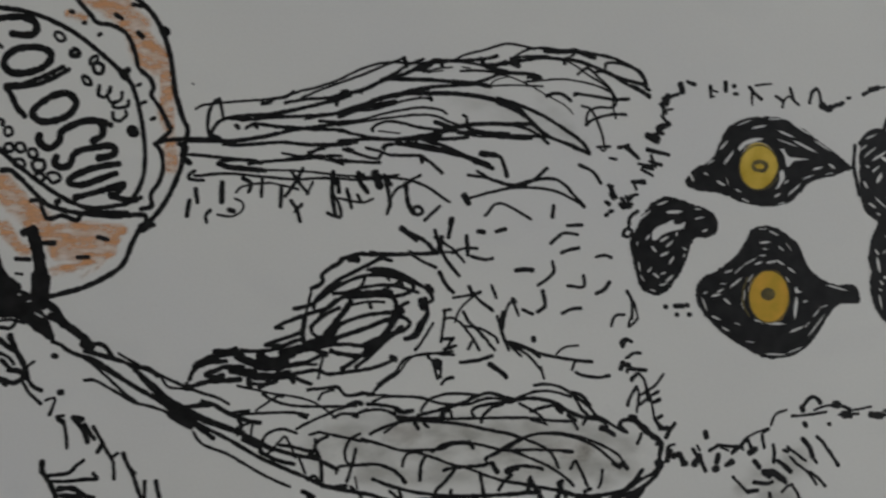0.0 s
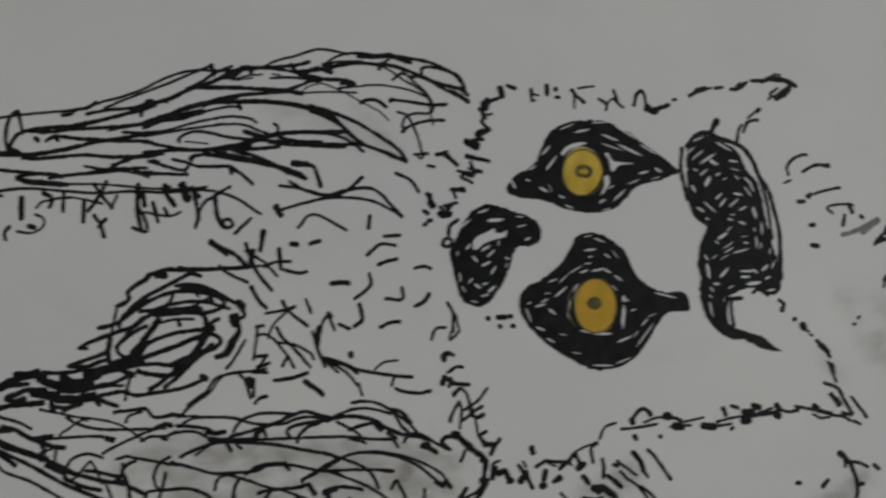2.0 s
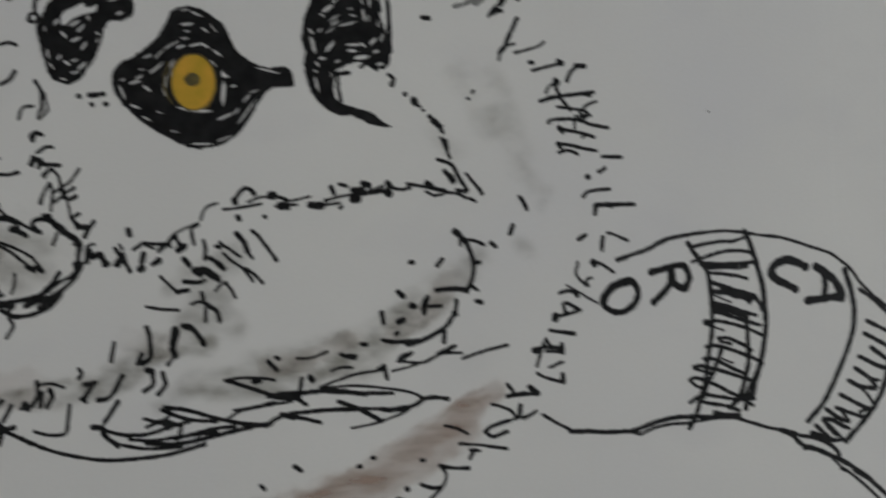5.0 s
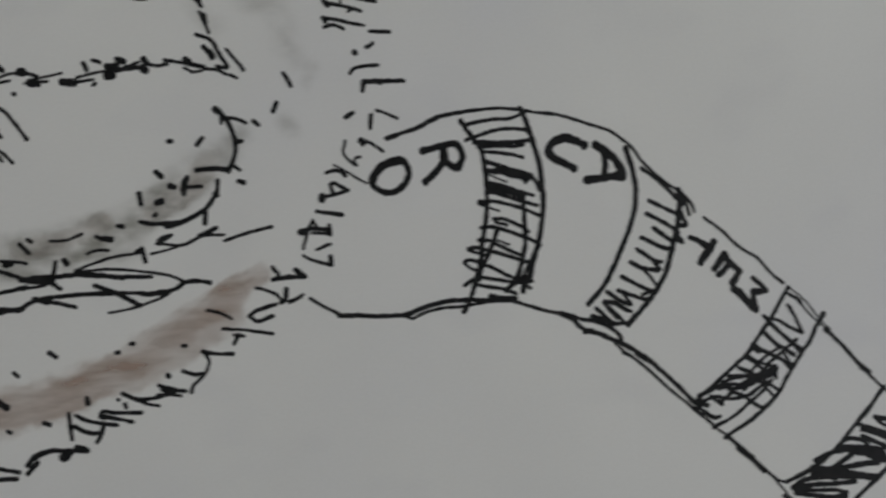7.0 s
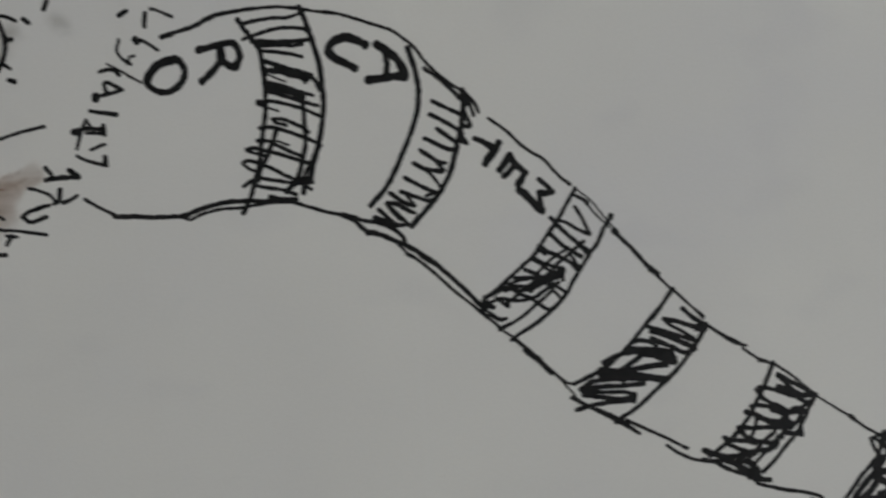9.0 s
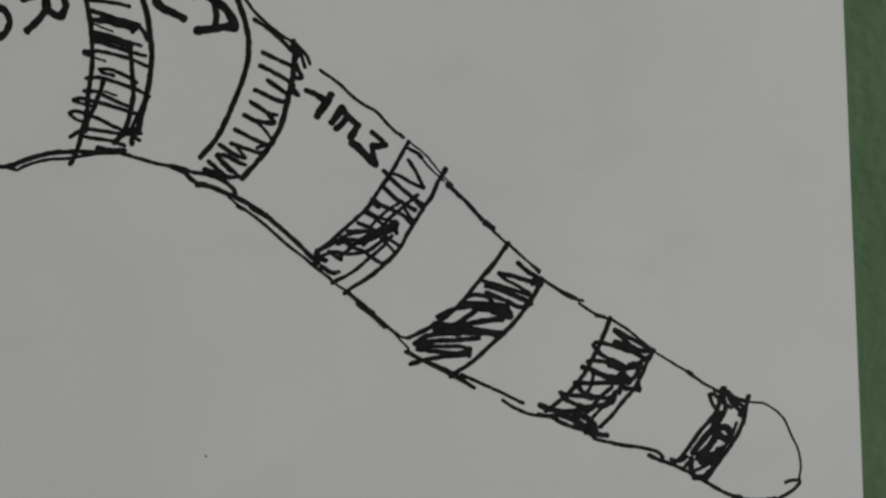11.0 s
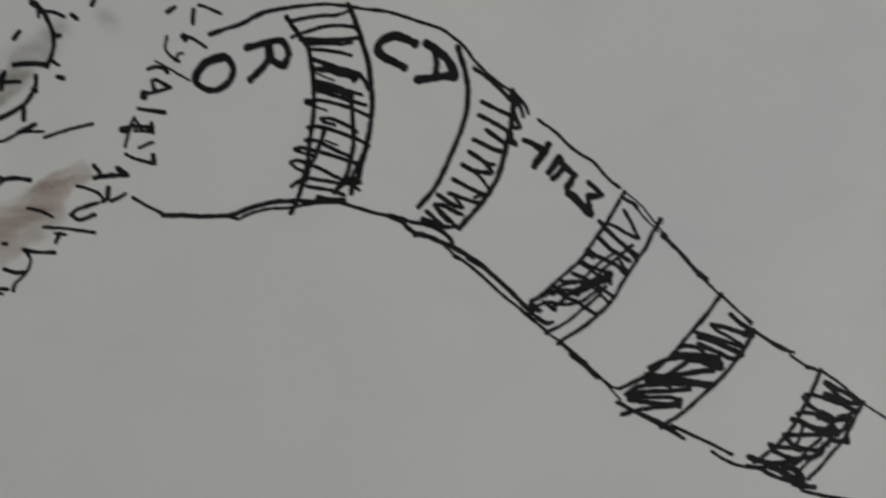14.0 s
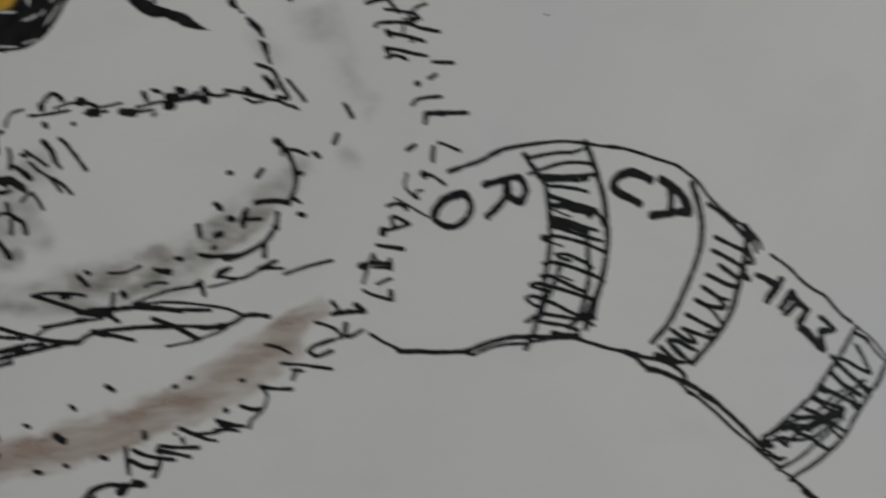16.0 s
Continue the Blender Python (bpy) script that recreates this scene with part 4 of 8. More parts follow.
pen(0.75, -30.8, -16.4, -28.6, -16.4)
pen(0.85, -23.9, -11.3, -24.4, -14.3)
pen(0.95, -24.4, -13.8, -24.1, -15.8)
pen(0.75, -35.0, -17.2, -32.8, -17.4, -29.8, -17.2, -27.3, -16.3, -24.4, -15.3)
pen(0.95, -34.9, -17.4, -34.7, -18.2)
pen(0.95, -39.6, -17.4, -37.7, -17.4, -35.9, -17.0)
pen(1.15, -42.6, -19.6, -40.6, -18.6, -38.6, -18.0, -35.7, -17.7, -34.7, -18.7)
pen(0.95, -43.1, -20.1, -40.6, -19.3, -37.7, -19.1)
pen(0.75, -44.0, -22.3, -43.5, -21.1, -42.6, -19.9)
pen(0.75, -44.5, -23.0, -44.0, -23.5, -42.6, -23.2)
pen(0.95, -42.6, -23.1, -40.6, -22.6, -37.7, -22.5, -35.2, -22.3)
pen(0.95, -41.1, -21.3, -39.1, -20.6, -37.7, -20.1, -34.7, -20.2)
pen(0.95, -41.1, -21.6, -39.6, -21.9, -38.2, -21.6)
pen(1.45, -35.7, -18.2, -33.7, -19.2, -31.8, -19.7)
pen(1.45, -36.7, -20.6, -34.7, -21.1, -32.8, -21.2)
pen(1.45, -31.8, -18.2, -29.8, -19.2, -27.8, -18.7, -25.9, -17.8)
pen(1.45, -32.3, -20.0, -29.8, -20.2, -27.3, -19.2)
pen(1.65, -27.8, -17.7, -24.9, -17.1, -21.9, -16.5, -18.9, -15.8)
pen(1.25, -23.9, -16.3, -20.9, -15.3, -18.9, -14.3)
pen(1.15, -32.8, -21.7, -29.8, -21.7, -26.8, -21.2)
pen(0.65, -32.8, -22.2, -29.8, -22.3, -25.9, -21.9)
pen(1.05, -33.7, -22.3, -33.5, -23.6)
pen(0.95, -31.8, -23.6, -30.3, -23.0)
pen(0.75, -28.8, -20.7, -25.9, -19.7, -23.4, -19.3, -20.4, -17.8)
pen(0.55, -26.8, -20.2, -24.4, -19.8, -21.9, -19.8)
pen(0.75, -26.8, -21.4, -24.4, -22.7, -22.9, -23.2)
pen(0.75, -26.4, -22.2, -25.9, -22.9)
pen(0.65, -32.8, -23.1, -30.8, -23.2, -28.8, -22.7)
pen(0.95, -18.9, -14.3, -17.9, -12.8)
pen(0.95, -21.9, -17.3, -20.2, -18.1)
pen(0.65, -19.4, -17.3, -17.9, -18.1)
pen(0.47, -13.9, -0.4, -8.0, -0.6, -2.0, -0.4)
pen(0.63, -10.8, -3.2, -9.0, -3.2, -6.5, -4.5, -4.0, -5.8, -2.2, -6.8, -1.4, -8.0, -1.4, -8.5, -2.0, -8.9)
pen(0.71, -2.8, -8.3, -2.5, -9.5, -2.5, -11.0, -2.8, -11.7)
pen(0.79, -3.2, -10.1, -2.5, -9.0)
pen(0.79, -2.8, -11.7, -3.8, -12.9, -4.5, -14.4, -5.5, -15.2, -6.3, -15.4)
pen(0.71, -2.5, -6.0, -1.5, -6.7)
done()
begin("lower_limb", "ink", "crossing pen arcs of a broad lower limb")
pen(0.67, 1.6, -42.4, 1.5, -44.7, 1.8, -47.5, 1.7, -50.1)
pen(0.58, -5.8, -45.3, -5.1, -48.2, -5.2, -50.5)
pen(0.48, -4.9, -46.8, -3.1, -48.2, -1.3, -49.1, -0.1, -49.1)
pen(0.67, -9.1, -42.2, -7.1, -43.9)
pen(0.58, -7.5, -42.0, -6.9, -43.9, -6.1, -45.3)
pen(0.48, 1.0, -49.5, 3.8, -49.0, 7.0, -47.9)
pen(0.66, -44.5, -27.0, -43.1, -27.0, -40.6, -26.8)
pen(0.86, -41.8, -26.2, -39.6, -26.8, -37.7, -28.0, -35.7, -28.8, -33.7, -29.6, -31.8, -29.9)
pen(0.56, -44.0, -23.7, -41.6, -24.7, -39.1, -25.5, -37.2, -26.6)
pen(0.56, -37.2, -28.2, -34.7, -27.9, -33.7, -27.8)
pen(0.76, -44.5, -27.8, -41.6, -29.5, -35.7, -31.5, -32.3, -33.0, -29.8, -34.3, -25.9, -35.6, -22.9, -36.1, -21.4, -36.6, -20.0, -37.3, -18.3, -38.3)
pen(0.76, -44.0, -29.1, -41.6, -30.5, -37.7, -32.5, -34.7, -34.3, -31.8, -36.0, -27.9, -37.8, -23.9, -39.5, -20.0, -41.3, -17.0, -41.9, -13.1, -42.6)
pen(0.66, -43.1, -29.5, -41.1, -31.4, -39.8, -32.5)
pen(0.56, -43.3, -31.4, -42.6, -32.7, -41.1, -33.9, -37.7, -35.2, -34.7, -36.9, -31.8, -38.7, -28.8, -40.2, -26.6, -41.2)
pen(0.86, -34.7, -32.8, -33.3, -33.5, -31.8, -34.3)
pen(0.56, -36.2, -28.7, -34.7, -28.4, -29.8, -28.2, -25.9, -28.2, -23.4, -28.7)
pen(0.56, -24.9, -28.7, -23.7, -29.2)
pen(0.56, -35.2, -29.5, -34.9, -30.5, -35.7, -32.0)
pen(0.46, -35.7, -29.0, -35.1, -30.5)
pen(0.46, -33.1, -30.2, -33.3, -32.0)
pen(0.46, -35.7, -30.7, -33.7, -30.0)
pen(0.56, -31.3, -33.0, -30.8, -32.1, -29.3, -31.3, -27.4, -31.1, -25.4, -31.8)
pen(0.46, -31.6, -34.5, -30.8, -35.5, -29.8, -34.7, -27.8, -32.6, -27.4, -32.3, -26.4, -34.1, -25.6, -36.1)
pen(0.66, -28.3, -33.9, -26.4, -34.1, -23.9, -34.8, -21.9, -35.1)
pen(0.76, -31.8, -35.0, -28.8, -36.5, -25.9, -37.2)
pen(0.46, -24.9, -36.3, -23.9, -38.8)
pen(0.56, -23.1, -32.1, -22.4, -31.9, -21.4, -31.7, -19.0, -32.2, -16.0, -32.9, -13.0, -33.5)
pen(0.56, -22.2, -32.9, -22.1, -34.1, -22.9, -35.6)
pen(0.66, -20.0, -32.5, -21.4, -33.1, -22.2, -34.1, -21.6, -35.6, -21.1, -37.6, -21.0, -41.1)
pen(0.66, -23.2, -35.6, -21.4, -35.9)
pen(0.46, -35.7, -23.4, -32.8, -24.1, -29.8, -24.8, -25.9, -25.4, -22.9, -26.2, -20.4, -27.7, -18.5, -29.2)
pen(0.56, -31.3, -24.9, -29.3, -26.1, -25.9, -27.0, -21.9, -27.2, -18.0, -27.2, -15.0, -27.1)
pen(0.46, -32.5, -27.8, -30.3, -26.3, -28.8, -25.4, -27.8, -25.4)
pen(0.66, -23.4, -24.2, -20.9, -24.0, -18.3, -23.8, -17.5, -24.6, -16.5, -25.3, -14.0, -25.0, -13.0, -24.9)
pen(0.46, -21.6, -26.0, -20.9, -24.9, -18.9, -24.3)
pen(0.56, -25.4, -31.1, -23.4, -30.0, -20.4, -28.7, -18.0, -27.7, -15.0, -26.8)
pen(0.56, -19.0, -29.2, -17.5, -28.5, -15.0, -28.5, -13.0, -27.8)
pen(0.86, -16.5, -27.1, -15.0, -26.5, -14.0, -26.8)
pen(0.76, -15.5, -28.7, -14.8, -29.0)
pen(0.56, -14.3, -32.0, -16.0, -33.0, -16.9, -34.7, -16.8, -36.4, -16.0, -37.4, -13.0, -37.5)
pen(0.66, -15.0, -34.7, -15.5, -36.7, -16.2, -39.1, -16.6, -40.3)
pen(0.56, -18.5, -38.9, -18.3, -37.9, -17.0, -37.6, -13.0, -37.5)
pen(0.76, -21.0, -41.1, -19.0, -41.3, -16.8, -41.1)
pen(0.56, -16.0, -41.3, -15.0, -42.1, -14.0, -43.3)
pen(0.36, -15.2, -39.6, -14.8, -41.6)
pen(0.76, -24.4, -42.0, -22.4, -43.0)
pen(0.66, -23.4, -40.0, -22.4, -39.3, -21.5, -40.3)
pen(0.56, -14.0, -32.9, -10.1, -34.1, -7.1, -35.0, -3.1, -35.0, -0.1, -34.9, 1.9, -34.1, 3.9, -33.9, 6.9, -34.2, 9.9, -35.0, 11.9, -35.3, 13.9, -35.5)
pen(0.66, -12.5, -32.1, -11.0, -31.3, -8.1, -30.3, -6.1, -29.8, -3.1, -29.9, -0.1, -30.1, 3.9, -30.6, 7.9, -31.5, 11.9, -32.3, 13.9, -33.0)
pen(0.96, -7.6, -29.3, -4.1, -29.6, -0.1, -29.6)
pen(0.46, -10.0, -31.9, -8.1, -30.5)
pen(0.66, -4.6, -30.2, -4.1, -31.3)
pen(0.56, -3.1, -30.4, -2.3, -31.0)
pen(0.56, -0.1, -29.6, 5.9, -29.5, 13.9, -29.5)
pen(0.66, -13.0, -26.8, -10.0, -27.1, -8.0, -27.5, -7.1, -28.1)
pen(0.86, -8.0, -28.1, -6.6, -28.3, -5.1, -28.1)
pen(0.56, -14.0, -28.1, -11.0, -27.8, -9.0, -28.3, -7.6, -29.3)
pen(0.56, -12.0, -26.5, -10.0, -25.6, -6.0, -25.6, -3.1, -25.9, -1.1, -26.6, 1.9, -27.1, 4.9, -27.0, 6.9, -26.3, 8.9, -26.0, 11.9, -26.3)
pen(0.56, -3.6, -28.1, -2.9, -26.9, -1.6, -25.9, 0.9, -25.2, 3.9, -25.2, 6.9, -25.5)
pen(0.66, -4.1, -28.9, -1.1, -28.2, 0.9, -27.6, 3.4, -26.9, 5.9, -25.8, 8.4, -25.1, 10.9, -25.7, 12.9, -26.3)
pen(0.96, 0.1, -29.4, 0.4, -28.4, 1.4, -27.9)
pen(0.56, 1.9, -29.4, 1.6, -28.2)
pen(0.66, 5.9, -29.3, 5.4, -28.3, 6.4, -27.5, 8.9, -27.0, 11.9, -26.7)
pen(0.66, 7.1, -30.2, 7.4, -29.2, 8.9, -27.7, 10.9, -27.0)
pen(0.56, -14.0, -24.8, -13.0, -25.0, -11.8, -25.1)
pen(0.46, -13.0, -25.3, -10.0, -25.3, -9.0, -25.5)
pen(0.46, -11.7, -24.3, -10.0, -22.8, -8.0, -21.4)
pen(0.66, -14.0, -37.4, -11.1, -37.5, -8.6, -38.4, -7.1, -39.7, -6.4, -40.7)
pen(0.66, -12.1, -40.0, -9.1, -41.2, -5.1, -42.3, -0.1, -43.0, 5.8, -43.2, 11.9, -43.0)
pen(0.56, -6.9, -37.8, -6.6, -36.5, -5.6, -35.5, -3.6, -35.3)
pen(0.66, -3.8, -40.3, -3.6, -37.8, -2.8, -36.0)
pen(0.56, -4.6, -35.3, -1.1, -36.5, 1.9, -37.6, 4.9, -38.4, 7.9, -39.6, 11.9, -40.8, 13.9, -41.0)
pen(0.66, 0.4, -38.6, 1.9, -38.2, 4.9, -38.0, 7.4, -37.8, 8.9, -37.3)
pen(0.66, 2.4, -38.4, 0.9, -40.3, -1.1, -42.3)
pen(0.96, 8.9, -37.5, 9.9, -39.0)
pen(0.56, 7.9, -36.7, 8.9, -36.0, 11.4, -34.5, 13.9, -33.3)
pen(0.46, 7.7, -36.7, 8.1, -37.5)
pen(0.56, 7.9, -36.5, 10.4, -35.5)
pen(0.76, 4.9, -33.7, 5.6, -34.7)
pen(0.66, -1.6, -35.3, 0.4, -34.1, 2.9, -33.7, 4.9, -33.8)
pen(0.56, 6.9, -39.4, 7.2, -41.4, 7.3, -43.4)
pen(0.66, 10.1, -42.2, 10.9, -41.0, 12.4, -39.5)
pen(0.56, 12.1, -34.3, 13.9, -33.3, 16.9, -32.4, 19.9, -32.4, 23.0, -32.9, 26.0, -34.0, 28.0, -35.2, 30.0, -36.9, 31.5, -38.2)
pen(0.76, 30.5, -37.7, 31.7, -38.5)
pen(0.56, 11.9, -32.2, 14.9, -33.3, 17.9, -34.6, 19.7, -36.1, 20.7, -38.4)
pen(0.56, 12.4, -35.2, 16.9, -35.2, 21.9, -35.4, 23.1, -35.6)
pen(0.76, 21.9, -35.6, 23.2, -35.6)
pen(0.56, 12.9, -35.5, 15.9, -36.7, 18.9, -38.1, 21.9, -40.1, 23.4, -41.6)
pen(0.66, 11.9, -38.5, 13.9, -38.0, 16.9, -38.3, 17.9, -38.6)
pen(1.06, 11.6, -38.9, 13.4, -38.3)
pen(0.66, 11.9, -40.8, 14.9, -41.3, 18.9, -42.1, 21.9, -42.6, 23.9, -43.3, 27.9, -43.4, 32.0, -42.7, 34.0, -41.6, 35.8, -39.0)
pen(0.56, 22.9, -38.6, 23.7, -37.3, 24.7, -38.9, 25.9, -41.7)
pen(0.56, 28.6, -38.9, 28.4, -40.7, 27.9, -42.0)
pen(0.76, 25.4, -42.7, 26.4, -42.2)
pen(0.66, 15.4, -40.5, 15.6, -41.7, 15.1, -42.5)
pen(0.56, 15.7, -41.0, 16.7, -42.5)
pen(0.76, 11.9, -43.0, 16.9, -42.7)
pen(0.96, 20.9, -41.1, 21.1, -42.6, 20.4, -43.6)
pen(0.56, 16.5, -23.8, 18.5, -23.6, 21.0, -24.1, 23.5, -25.6, 26.0, -27.5, 27.5, -29.2)
pen(0.56, 13.4, -26.0, 16.0, -25.1, 18.0, -24.8, 20.5, -25.1, 23.0, -25.9)
pen(0.76, 11.9, -26.7, 14.9, -26.1, 18.0, -26.3, 20.5, -27.1, 22.5, -28.4, 25.0, -29.5)
pen(0.66, 23.5, -25.6, 25.0, -28.2, 26.0, -29.2, 25.2, -30.7)
pen(0.66, 23.2, -25.1, 25.0, -25.7, 26.5, -27.5)
pen(0.56, 13.9, -27.0, 15.9, -28.1, 17.4, -29.1, 18.4, -30.1)
pen(0.66, 15.9, -28.4, 18.5, -27.6, 20.5, -27.4, 21.5, -28.4)
pen(0.86, 20.5, -27.8, 21.3, -28.6)
pen(0.76, 22.5, -29.1, 23.8, -30.1)
pen(0.56, 11.9, -29.5, 15.9, -29.6, 19.9, -30.1, 23.5, -30.2)
pen(0.46, 15.9, -29.9, 17.9, -30.4, 18.7, -30.8)
pen(0.46, 23.5, -30.4, 24.2, -31.6)
pen(0.56, 25.5, -29.5, 28.0, -29.5, 30.0, -30.7, 32.0, -31.9, 33.1, -32.3)
pen(0.56, 26.0, -29.7, 28.5, -30.2, 29.5, -31.2)
pen(0.86, 28.3, -31.5, 30.0, -32.2, 30.7, -32.7)
pen(0.66, 28.5, -31.2, 29.5, -31.4)
pen(0.66, 31.5, -31.5, 31.8, -30.5, 32.9, -30.0, 34.1, -30.0)
pen(0.76, 33.6, -29.4, 34.6, -29.6)
pen(0.66, 34.6, -30.0, 36.1, -31.3, 38.1, -33.3)
pen(0.54, 11.7, -34.9, 15.6, -32.7, 19.5, -32.2, 23.4, -32.7, 27.2, -33.9, 31.1, -36.0, 33.0, -38.4)
pen(0.90, 32.0, -37.9, 33.0, -38.6)
pen(0.71, -23.4, -43.1, -20.3, -45.3, -17.5, -46.5, -13.9, -47.4, -10.2, -48.9)
pen(0.80, 20.6, -42.5, 24.3, -43.4, 28.0, -43.4, 31.8, -42.7, 33.7, -41.8)
pen(0.71, 23.3, -44.3, 26.1, -43.6, 28.0, -43.9, 27.2, -45.2)
pen(1.06, 25.2, -43.6, 28.0, -44.1)
pen(0.80, 26.1, -44.6, 28.0, -45.8, 30.8, -45.7, 33.6, -44.7, 35.5, -43.0, 36.0, -41.8)
pen(0.62, 33.7, -42.0, 35.6, -40.6, 37.5, -39.7, 39.0, -38.2)
pen(0.80, 38.0, -40.0, 39.1, -38.6, 39.3, -37.7)
pen(0.62, 35.8, -38.9, 34.7, -40.5, 33.1, -42.4)
pen(0.62, 27.4, -46.1, 27.9, -47.5, 26.8, -49.3)
pen(0.60, -0.0, -52.2, 3.6, -52.9, 7.2, -52.9, 10.9, -52.4, 14.6, -51.9, 18.3, -50.9, 21.1, -49.2, 22.0, -48.3)
pen(0.60, -0.1, -55.2, 3.5, -55.7, 8.0, -55.5, 11.7, -55.0, 14.5, -53.8, 17.3, -52.1, 19.7, -50.3, 22.0, -48.2)
pen(0.98, 20.6, -49.2, 22.0, -48.3)
pen(0.60, 1.7, -42.1, 1.8, -44.9, 1.7, -47.7, 1.7, -50.0)
pen(0.60, 6.8, -39.1, 7.2, -41.4, 8.0, -44.3, 8.8, -47.1, 10.1, -49.5, 10.8, -50.7)
pen(0.60, 5.5, -43.0, 6.6, -44.2, 7.9, -44.9, 8.9, -45.0)
pen(0.50, 9.8, -43.9, 12.0, -45.9, 14.2, -48.2, 16.5, -49.9, 18.1, -50.6)
pen(0.50, 17.2, -43.3, 17.5, -46.6, 18.0, -50.6)
pen(0.60, 15.7, -40.0, 16.7, -41.9, 18.5, -44.8, 20.0, -47.2)
pen(0.69, 15.7, -40.2, 15.2, -42.3)
pen(0.79, 16.5, -42.6, 17.4, -42.5)
pen(0.69, 21.4, -40.7, 20.9, -42.6, 20.5, -44.9)
pen(0.60, 21.2, -41.7, 22.0, -43.6, 22.3, -45.0)
pen(0.69, -12.6, -42.7, -9.8, -43.6, -7.1, -44.2, -3.5, -43.7, 1.1, -43.5, 5.7, -43.3, 11.3, -43.0, 15.9, -42.6)
pen(0.69, -7.1, -44.3, -4.4, -45.7, -1.7, -46.7, 2.0, -47.7, 5.6, -48.1, 9.3, -48.3, 13.9, -48.1)
pen(0.60, -12.6, -46.0, -9.9, -47.9, -7.2, -49.7, -4.5, -50.8, -0.9, -51.1, 2.8, -50.4, 5.6, -49.1, 8.4, -48.3, 11.6, -47.5)
pen(0.60, -2.7, -51.0, 0.9, -52.4, 3.2, -52.9)
pen(0.60, -12.7, -50.6, -8.2, -52.5, -3.6, -53.6, -0.5, -54.5)
done()
begin("ink_patch", "ink", "solid black felt-pen patch around a golden disc")
patch(43.8, 12.2, 44.6, 13.7, 45.8, 14.9, 47.8, 15.7, 49.3, 17.3, 50.1, 19.5, 51.4, 21.8, 53.1, 23.0, 55.4, 23.8, 57.9, 24.0, 60.9, 23.8, 62.9, 23.1, 65.9, 21.3, 68.9, 19.1, 71.3, 17.3, 73.3, 15.6, 74.4, 14.7, 73.3, 14.3, 71.2, 13.4, 68.7, 12.9, 66.9, 12.3, 65.3, 11.0, 63.6, 9.2, 61.6, 8.2, 59.1, 7.8, 56.1, 8.1, 53.1, 8.9, 50.2, 10.1, 47.2, 10.5, 44.6, 11.3)
hole(56.8, 19.4, 58.5, 19.0, 60.0, 17.6, 60.7, 15.8, 60.3, 13.8, 59.2, 12.0, 57.2, 10.9, 55.1, 11.5, 53.8, 13.1, 53.6, 15.3, 54.2, 17.4, 55.4, 18.8)
hole(53.4, 18.2, 54.4, 19.4, 56.3, 20.1, 58.1, 20.0, 56.4, 19.4, 54.8, 18.8, 53.8, 17.8)
hole(62.2, 15.0, 61.8, 17.0, 61.0, 18.2, 61.8, 18.2, 62.6, 16.8, 66.2, 16.3, 63.6, 16.0, 62.7, 15.0)
hole(60.9, 14.0, 61.5, 14.5, 61.9, 13.0, 60.7, 11.2, 60.1, 10.8, 60.9, 12.4)
gap(0.53, 50.2, 18.1, 51.5, 19.6)
gap(0.63, 50.9, 15.5, 52.6, 17.8)
gap(0.43, 47.9, 15.5, 49.0, 16.2)
gap(0.43, 47.3, 13.8, 47.9, 13.6)
gap(0.63, 44.8, 13.5, 45.3, 12.5)
gap(0.63, 49.7, 12.3, 50.9, 11.7)
gap(0.43, 53.0, 10.9, 53.8, 10.5)
gap(0.53, 56.1, 21.9, 58.5, 22.4)
gap(0.33, 59.0, 23.5, 61.6, 23.6)
gap(0.33, 53.3, 22.4, 55.9, 23.4)
gap(0.53, 60.8, 21.4, 63.6, 20.3)
gap(0.33, 60.5, 19.9, 64.3, 18.6)
gap(0.43, 63.1, 22.9, 66.7, 20.6)
gap(0.63, 63.6, 19.6, 67.7, 17.6)
gap(0.43, 67.4, 19.6, 70.3, 17.8)
gap(0.53, 67.2, 14.5, 68.7, 14.9)
gap(0.63, 70.1, 15.3, 70.9, 14.8)
gap(0.33, 65.1, 12.7, 67.1, 13.5)
gap(0.53, 62.5, 9.9, 64.6, 11.8)
gap(0.53, 60.1, 9.6, 60.9, 10.1)
gap(0.43, 54.1, 9.2, 55.3, 8.7)
gap(0.23, 51.2, 13.0, 51.7, 11.5)
gap(0.43, 61.8, 12.0, 62.5, 12.5)
gap(0.23, 69.2, 13.5, 70.8, 13.9)
gap(0.23, 60.4, 8.2, 62.0, 8.6)
done()
begin("ink_patch", "ink", "solid black felt-pen patch with spiky end around a golden disc")
patch(45.6, -7.6, 45.8, -6.1, 46.8, -4.9, 49.4, -3.6, 51.4, -2.1, 53.0, -0.7, 54.5, 1.3, 55.3, 3.0, 56.5, 4.2, 58.5, 4.4, 60.5, 3.9, 62.5, 2.6, 64.1, 1.1, 65.0, -0.9, 66.2, -3.1, 67.7, -4.7, 70.1, -5.9, 72.1, -6.3, 74.1, -6.2, 75.0, -7.0, 75.4, -9.0, 74.8, -9.7, 72.4, -9.6, 70.8, -10.4, 69.6, -12.0, 67.9, -14.6, 66.3, -16.7, 64.6, -18.0, 62.5, -19.1, 60.0, -19.5, 57.2, -19.0, 54.6, -17.6, 51.7, -15.8, 49.2, -13.8, 47.1, -11.4, 45.8, -9.4)
hole(58.4, -3.5, 60.4, -3.8, 61.7, -5.2, 62.4, -7.3, 62.3, -9.7, 61.6, -11.7, 60.4, -12.8, 58.4, -13.0, 56.6, -12.2, 55.4, -10.6, 55.0, -8.1, 55.3, -6.0, 56.6, -4.4)
